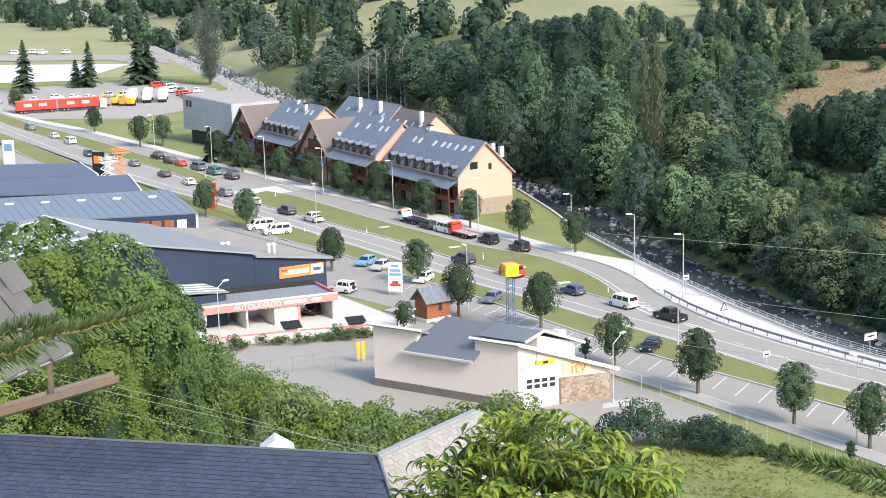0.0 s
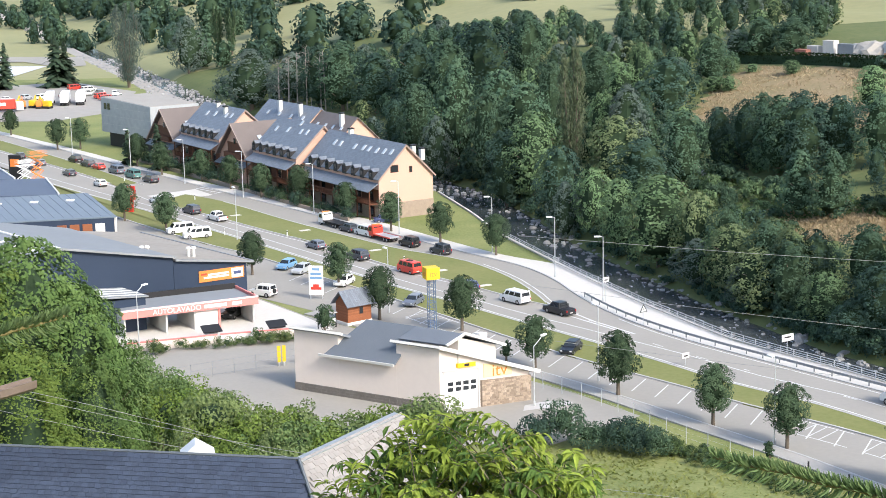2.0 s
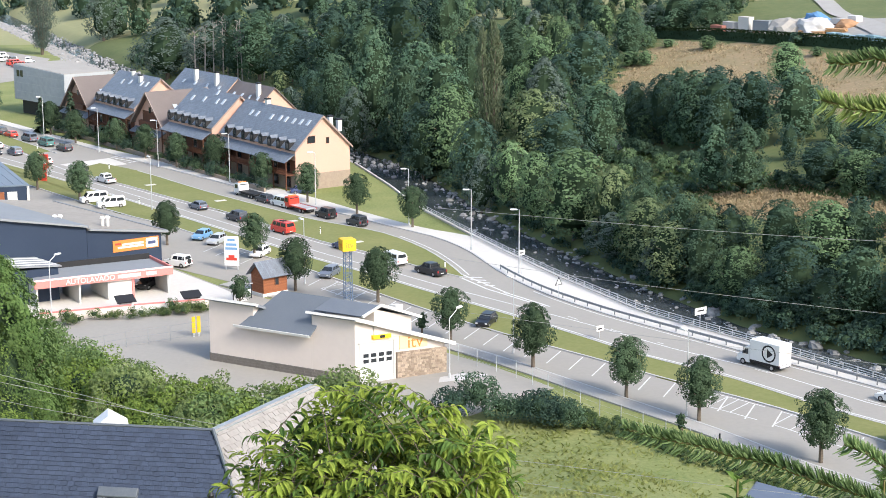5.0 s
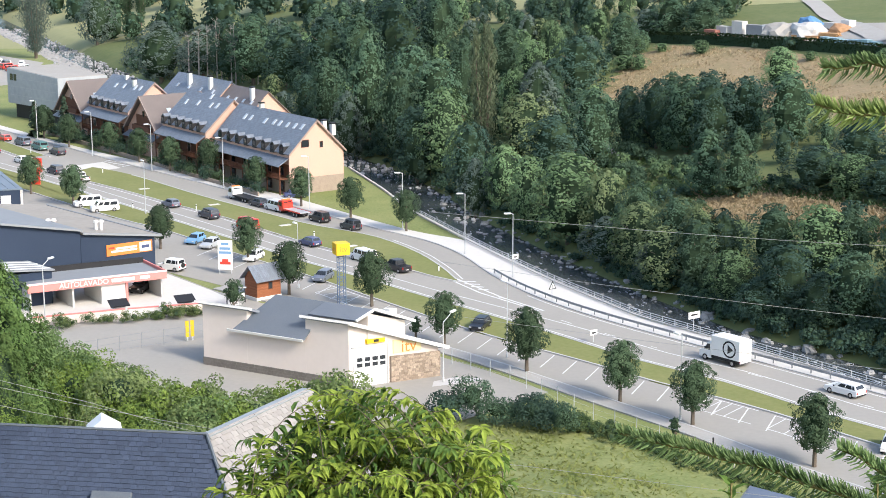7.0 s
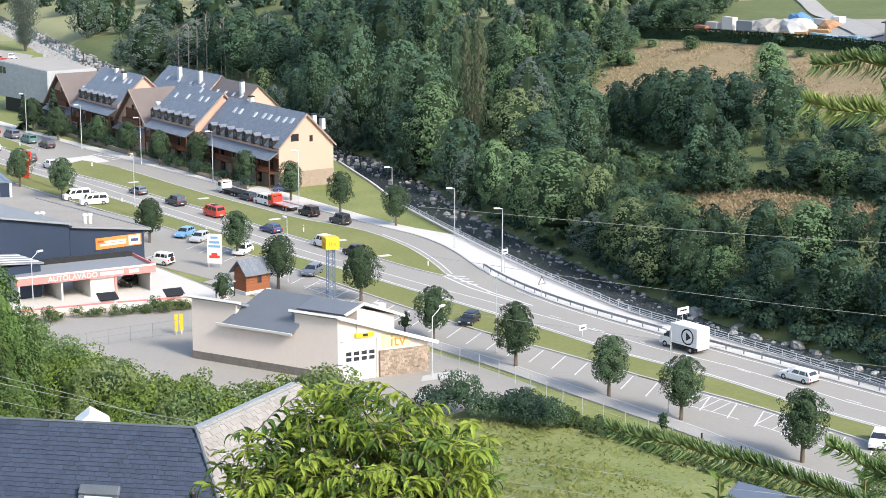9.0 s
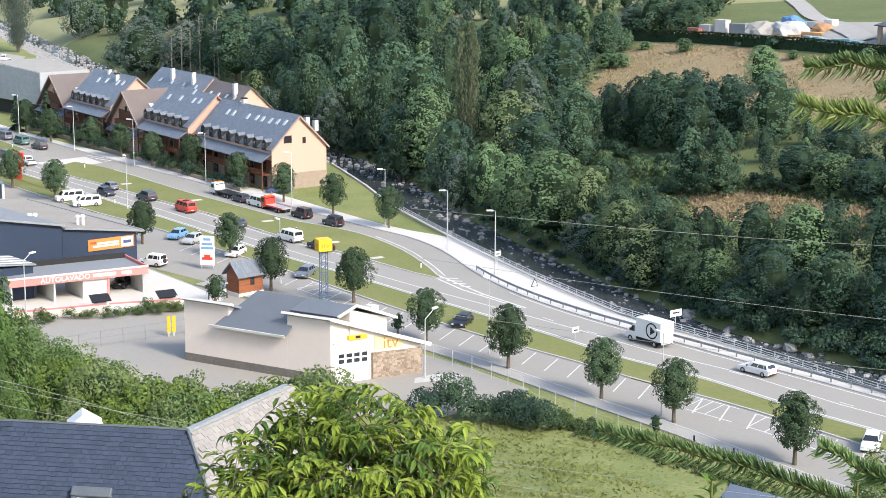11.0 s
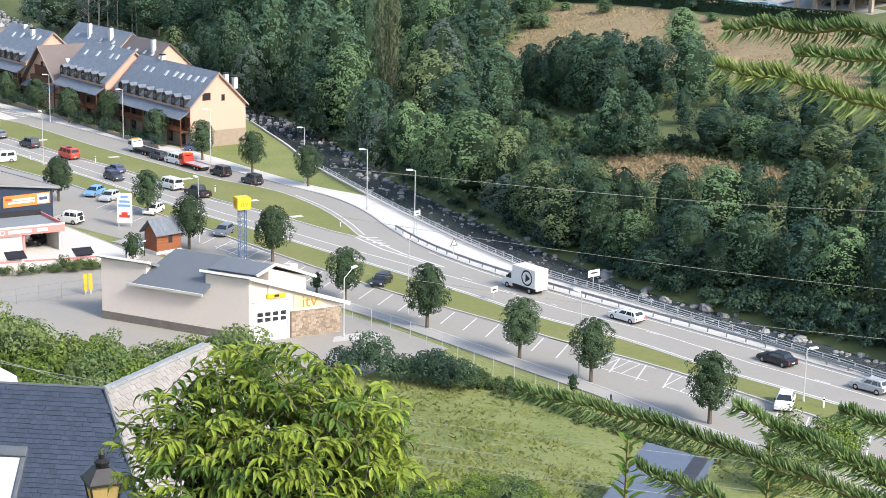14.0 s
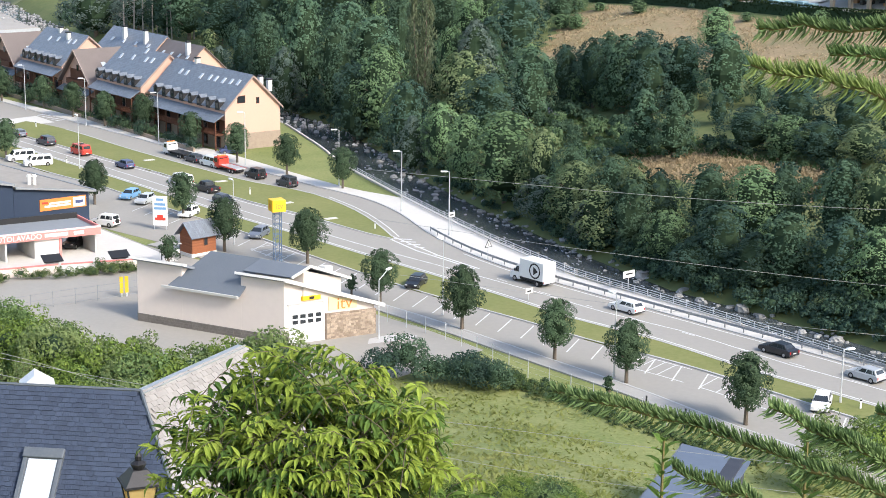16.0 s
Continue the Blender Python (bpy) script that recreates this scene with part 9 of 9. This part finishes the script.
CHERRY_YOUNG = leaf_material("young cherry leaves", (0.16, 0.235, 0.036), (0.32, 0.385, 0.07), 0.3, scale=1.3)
cherry_tree()


def fir_branch(parent, a, b, seed, grow=1.0, sag=.03, needle=.027, needles=None):
    """A fir twig from its root a to its tip b, set with needles."""
    rng = random.Random(seed)
    a, b = np.array(a), np.array(b)
    L = np.linalg.norm(b - a)
    bm = bmesh.new()
    N = 14
    pts = [a + (b - a) * (k / N) + np.array((0, 0, sag * math.sin(k / N * pi) + .004 * rng.gauss(0, 1))) for k in range(N + 1)]
    for k in range(N):
        tube(bm, tuple(pts[k]), tuple(pts[k + 1]), .0052 * grow * (1 - .6 * k / N), .0052 * grow * (1 - .6 * (k + 1) / N), 6, False)
    tw = part("twig", bm, TWIG, parent)
    V, Fc = [], []
    count = int(L / .00030)
    ax = (b - a) / L
    side = np.cross(ax, (0, 0, 1.0))
    side /= np.linalg.norm(side)
    upv = np.cross(side, ax)
    if upv[2] < 0:
        upv = -upv
    for k in range(count):
        f = rng.random()
        i = min(N - 1, int(f * N))
        p = pts[i] + (pts[i + 1] - pts[i]) * (f * N - i)
        low = rng.random() < .17                                   # a few long needles hang below the twig
        an = rng.gauss(pi, .5) if low else rng.gauss(0, .85)
        d = side * math.sin(an) + upv * math.cos(an) + ax * (rng.uniform(.1, .35) if low else rng.uniform(.35, .75))
        d /= np.linalg.norm(d)
        n = needle * (rng.uniform(.6, 1.0) if low else rng.uniform(.45, .72)) * (1 - .3 * f ** 6)
        w = np.cross(d, side * rng.gauss(0, .4) + ax * rng.gauss(0, .4) + upv * rng.gauss(0, .4))
        w /= np.linalg.norm(w)
        w *= .0014
        o = len(V)
        mid = p + d * n * .55
        tip = p + d * n + ax * (.006 if low else .002) + upv * (-.002 if low else .002)
        V += [p - w * .7, p + w * .7, mid + w, mid - w, tip + w * .4, tip - w * .4]
        Fc += [(o, o + 1, o + 2, o + 3), (o + 3, o + 2, o + 4, o + 5)]
    mesh_ob("needles", V, Fc, needles, tw)


TWIG = material("fir twig", (0.20, 0.17, 0.065), (0.14, 0.12, 0.05), rough=.8, scale=30)
NEEDLE = leaf_material("fir needles", (0.080, 0.140, 0.056), (0.22, 0.30, 0.125), 0.3, scale=9)
NEEDLE_YOUNG = leaf_material("young yellow green fir needles", (0.14, 0.20, 0.07), (0.30, 0.36, 0.13), 0.35, scale=9)


def fir(side):
    if side > 0:
        t = thing("fir_tree", "fir tree beside the balcony with green needled branches", "tree")
        x0, y0 = 1.75, 1.75
        rows = (((.98, 2.02, -.915), (.298, 2.263, -.742)), ((.98, 2.17, -.40), (.567, 2.313, -.295)), ((.98, 2.2, -.265), (.577, 2.318, -.237)), ((.98, 2.19, -.315), (.67, 2.288, -.272)),
                ((.98, 2.02, -.945), (.591, 2.201, -.752)), ((1.0, 2.03, -.86), (.73, 2.16, -.742)), ((.72, 2.09, -.965), (.46, 2.201, -.836)), ((.95, 2.03, -.90), (.66, 2.17, -.775)), ((1.0, 2.05, -.66), (.80, 2.15, -.56)))
    else:
        t = thing("fir_tree", "fir tree beside the balcony with green needled branches", "tree")
        x0, y0 = -1.9, 1.75
        rows = (((-1.0, 2.1, -.645), (-.59, 2.265, -.53)), ((-1.0, 2.12, -.63), (-.712, 2.23, -.532)), ((-1.0, 2.1, -.61), (-.74, 2.21, -.585)))
    bm = bmesh.new()
    zt = 55.6
    tube(bm, (x0, y0, terrain(x0, y0) - .3), (x0, y0, zt), .13, .08, 10)
    for a, b in rows:
        tube(bm, (x0, y0, 55 + a[2] + .05), (a[0], a[1], 55 + a[2]), .016, .008, 6)
    part("trunk", bm, BARK, t)
    for k, (a, b) in enumerate(rows):
        fir_branch(t, (a[0], a[1], 55 + a[2]), (b[0], b[1], 55 + b[2]), 100 + k + (50 if side < 0 else 0), 1.0, .012, .034 if k == 1 else .029, NEEDLE_YOUNG if side > 0 and k == 1 else NEEDLE)


fir(1)
fir(-1)


def hut():
    x, y = 27.7, 129.0
    g = terrain(x + 3, y - 3)
    t = thing("garden_hut", "small hut with a blue grey felt roof and dark boards", "hut", pose(x, y, g, 0, 0, -25.3))
    z, D = 8.0 - g, 14.3
    part("wall", boxbm(.4, 5.2, -D + .4, -.4, -2.5, z - .5), HUT_BOARDS, t)
    for k in range(12):
        part("batten", boxbm(.36, .40, -D + .6 + (D - 1.2) * k / 11, -D + .7 + (D - 1.2) * k / 11, -2.4, z - .3), HUT_BOARDS, t)
    bm = bmesh.new()
    slab(bm, [(0, 0, z), (5.6, 0, z - .7), (5.6, -D, z - .7), (0, -D, z)], .22)
    part("roof", bm, FELT, t)
    part("verge_strip", boxbm(-.05, .06, -D, 0, z - .24, z + .03), LEAD, t)


HUT_BOARDS = material("dark stained boards", (0.035, 0.040, 0.055), (0.055, 0.06, 0.075), rough=.8, scale=1)
hut()


def shoot(x, y, z, seed):
    """A fresh leafy shoot at the lower edge of the view."""
    rng = random.Random(seed)
    t = thing("leafy_shoot", "fresh bright green leafy shoot", "plant", group="shoots")
    V, Fc, bm = [], [], bmesh.new()
    tube(bm, (x, y, z - .5), (x, y, z), .006, .003, 5)
    for k in range(16):
        a = k * 2.4
        leaf_blade(V, Fc, np.array((x, y, z - .16 + .0105 * k)), np.array((cos(a), sin(a), .8)), np.array((0, 0, 1.0)), .06 - .001 * k, .022, .2)
    part("stem", bm, TWIG, t)
    mesh_ob("leaves", V, Fc, CHERRY, t)


shoot(0.75, 3.7, 53.66, 1)
shoot(1.09, 3.7, 53.66, 2)


def cables():
    for pts in (((-30, 54, 43.5), (-16.9, 55.4, 39.4), (-6.5, 56.7, 36.6), (4.4, 56.5, 35.2), (14.4, 54.5, 34.5), (32, 51, 33.6)),
                ((-30, 54, 42.6), (-16.0, 55.4, 38.5), (-7.9, 56.5, 36.4), (4.4, 56.2, 34.5), (12.1, 54.8, 33.7), (32, 51, 32.4)),
                ((-30, 54, 43.0), (-13.9, 56.0, 38.7), (-6.3, 56.8, 36.2), (4.4, 56.0, 34.0), (11.3, 54.8, 33.3), (32, 51, 31.8)),
                ((1.0, 69.1, 41.95), (12.8, 66.8, 41.3), (22.6, 64.8, 41.1), (42, 61, 41.2)), ((1.5, 69.7, 39.7), (10.1, 67.4, 38.9), (22.6, 64.1, 38.1), (42, 59, 37.6)), ((2.5, 69.2, 37.4), (12.4, 66.4, 36.7), (22.6, 63.5, 36.2), (42, 58, 35.9))):
        t = thing("overhead_cable", "thin grey overhead cable across the valley side", "cable", group="overhead cables")
        bm = bmesh.new()
        line = spline(pts, 2.5)
        rings = []
        for p in line:
            rings.append([bm.verts.new(p + Vector((0, .0085 * cos(a), .0085 * sin(a)))) for a in (0, 2.1, 4.2)])
        for a, b in zip(rings, rings[1:]):
            for i in range(3):
                bm.faces.new((a[i], a[(i + 1) % 3], b[(i + 1) % 3], b[i]))
        part("wire", bm, CABLE, t)


CABLE = material("weathered cable", (0.30, 0.31, 0.31), (0.36, 0.37, 0.37), rough=0.6, scale=1)
cables()

# ---- what moves ----
def motions():
    for ob, rows, shift, back in MOVERS:
        ts, ys = [r[0] for r in rows], [r[1] for r in rows]
        keys = []
        for k in range(17):
            t = float(k)
            y = float(np.interp(t, ts, ys))
            if 0.5 < t < 15.5:
                y = (float(np.interp(t - 0.5, ts, ys)) + 2 * y + float(np.interp(t + 0.5, ts, ys))) / 4
            m = lane(y, shift)
            keys.append((t, m @ pose(0, 0, 0, 0, 0, 180) if back else m))
        walk(ob, keys)


motions()
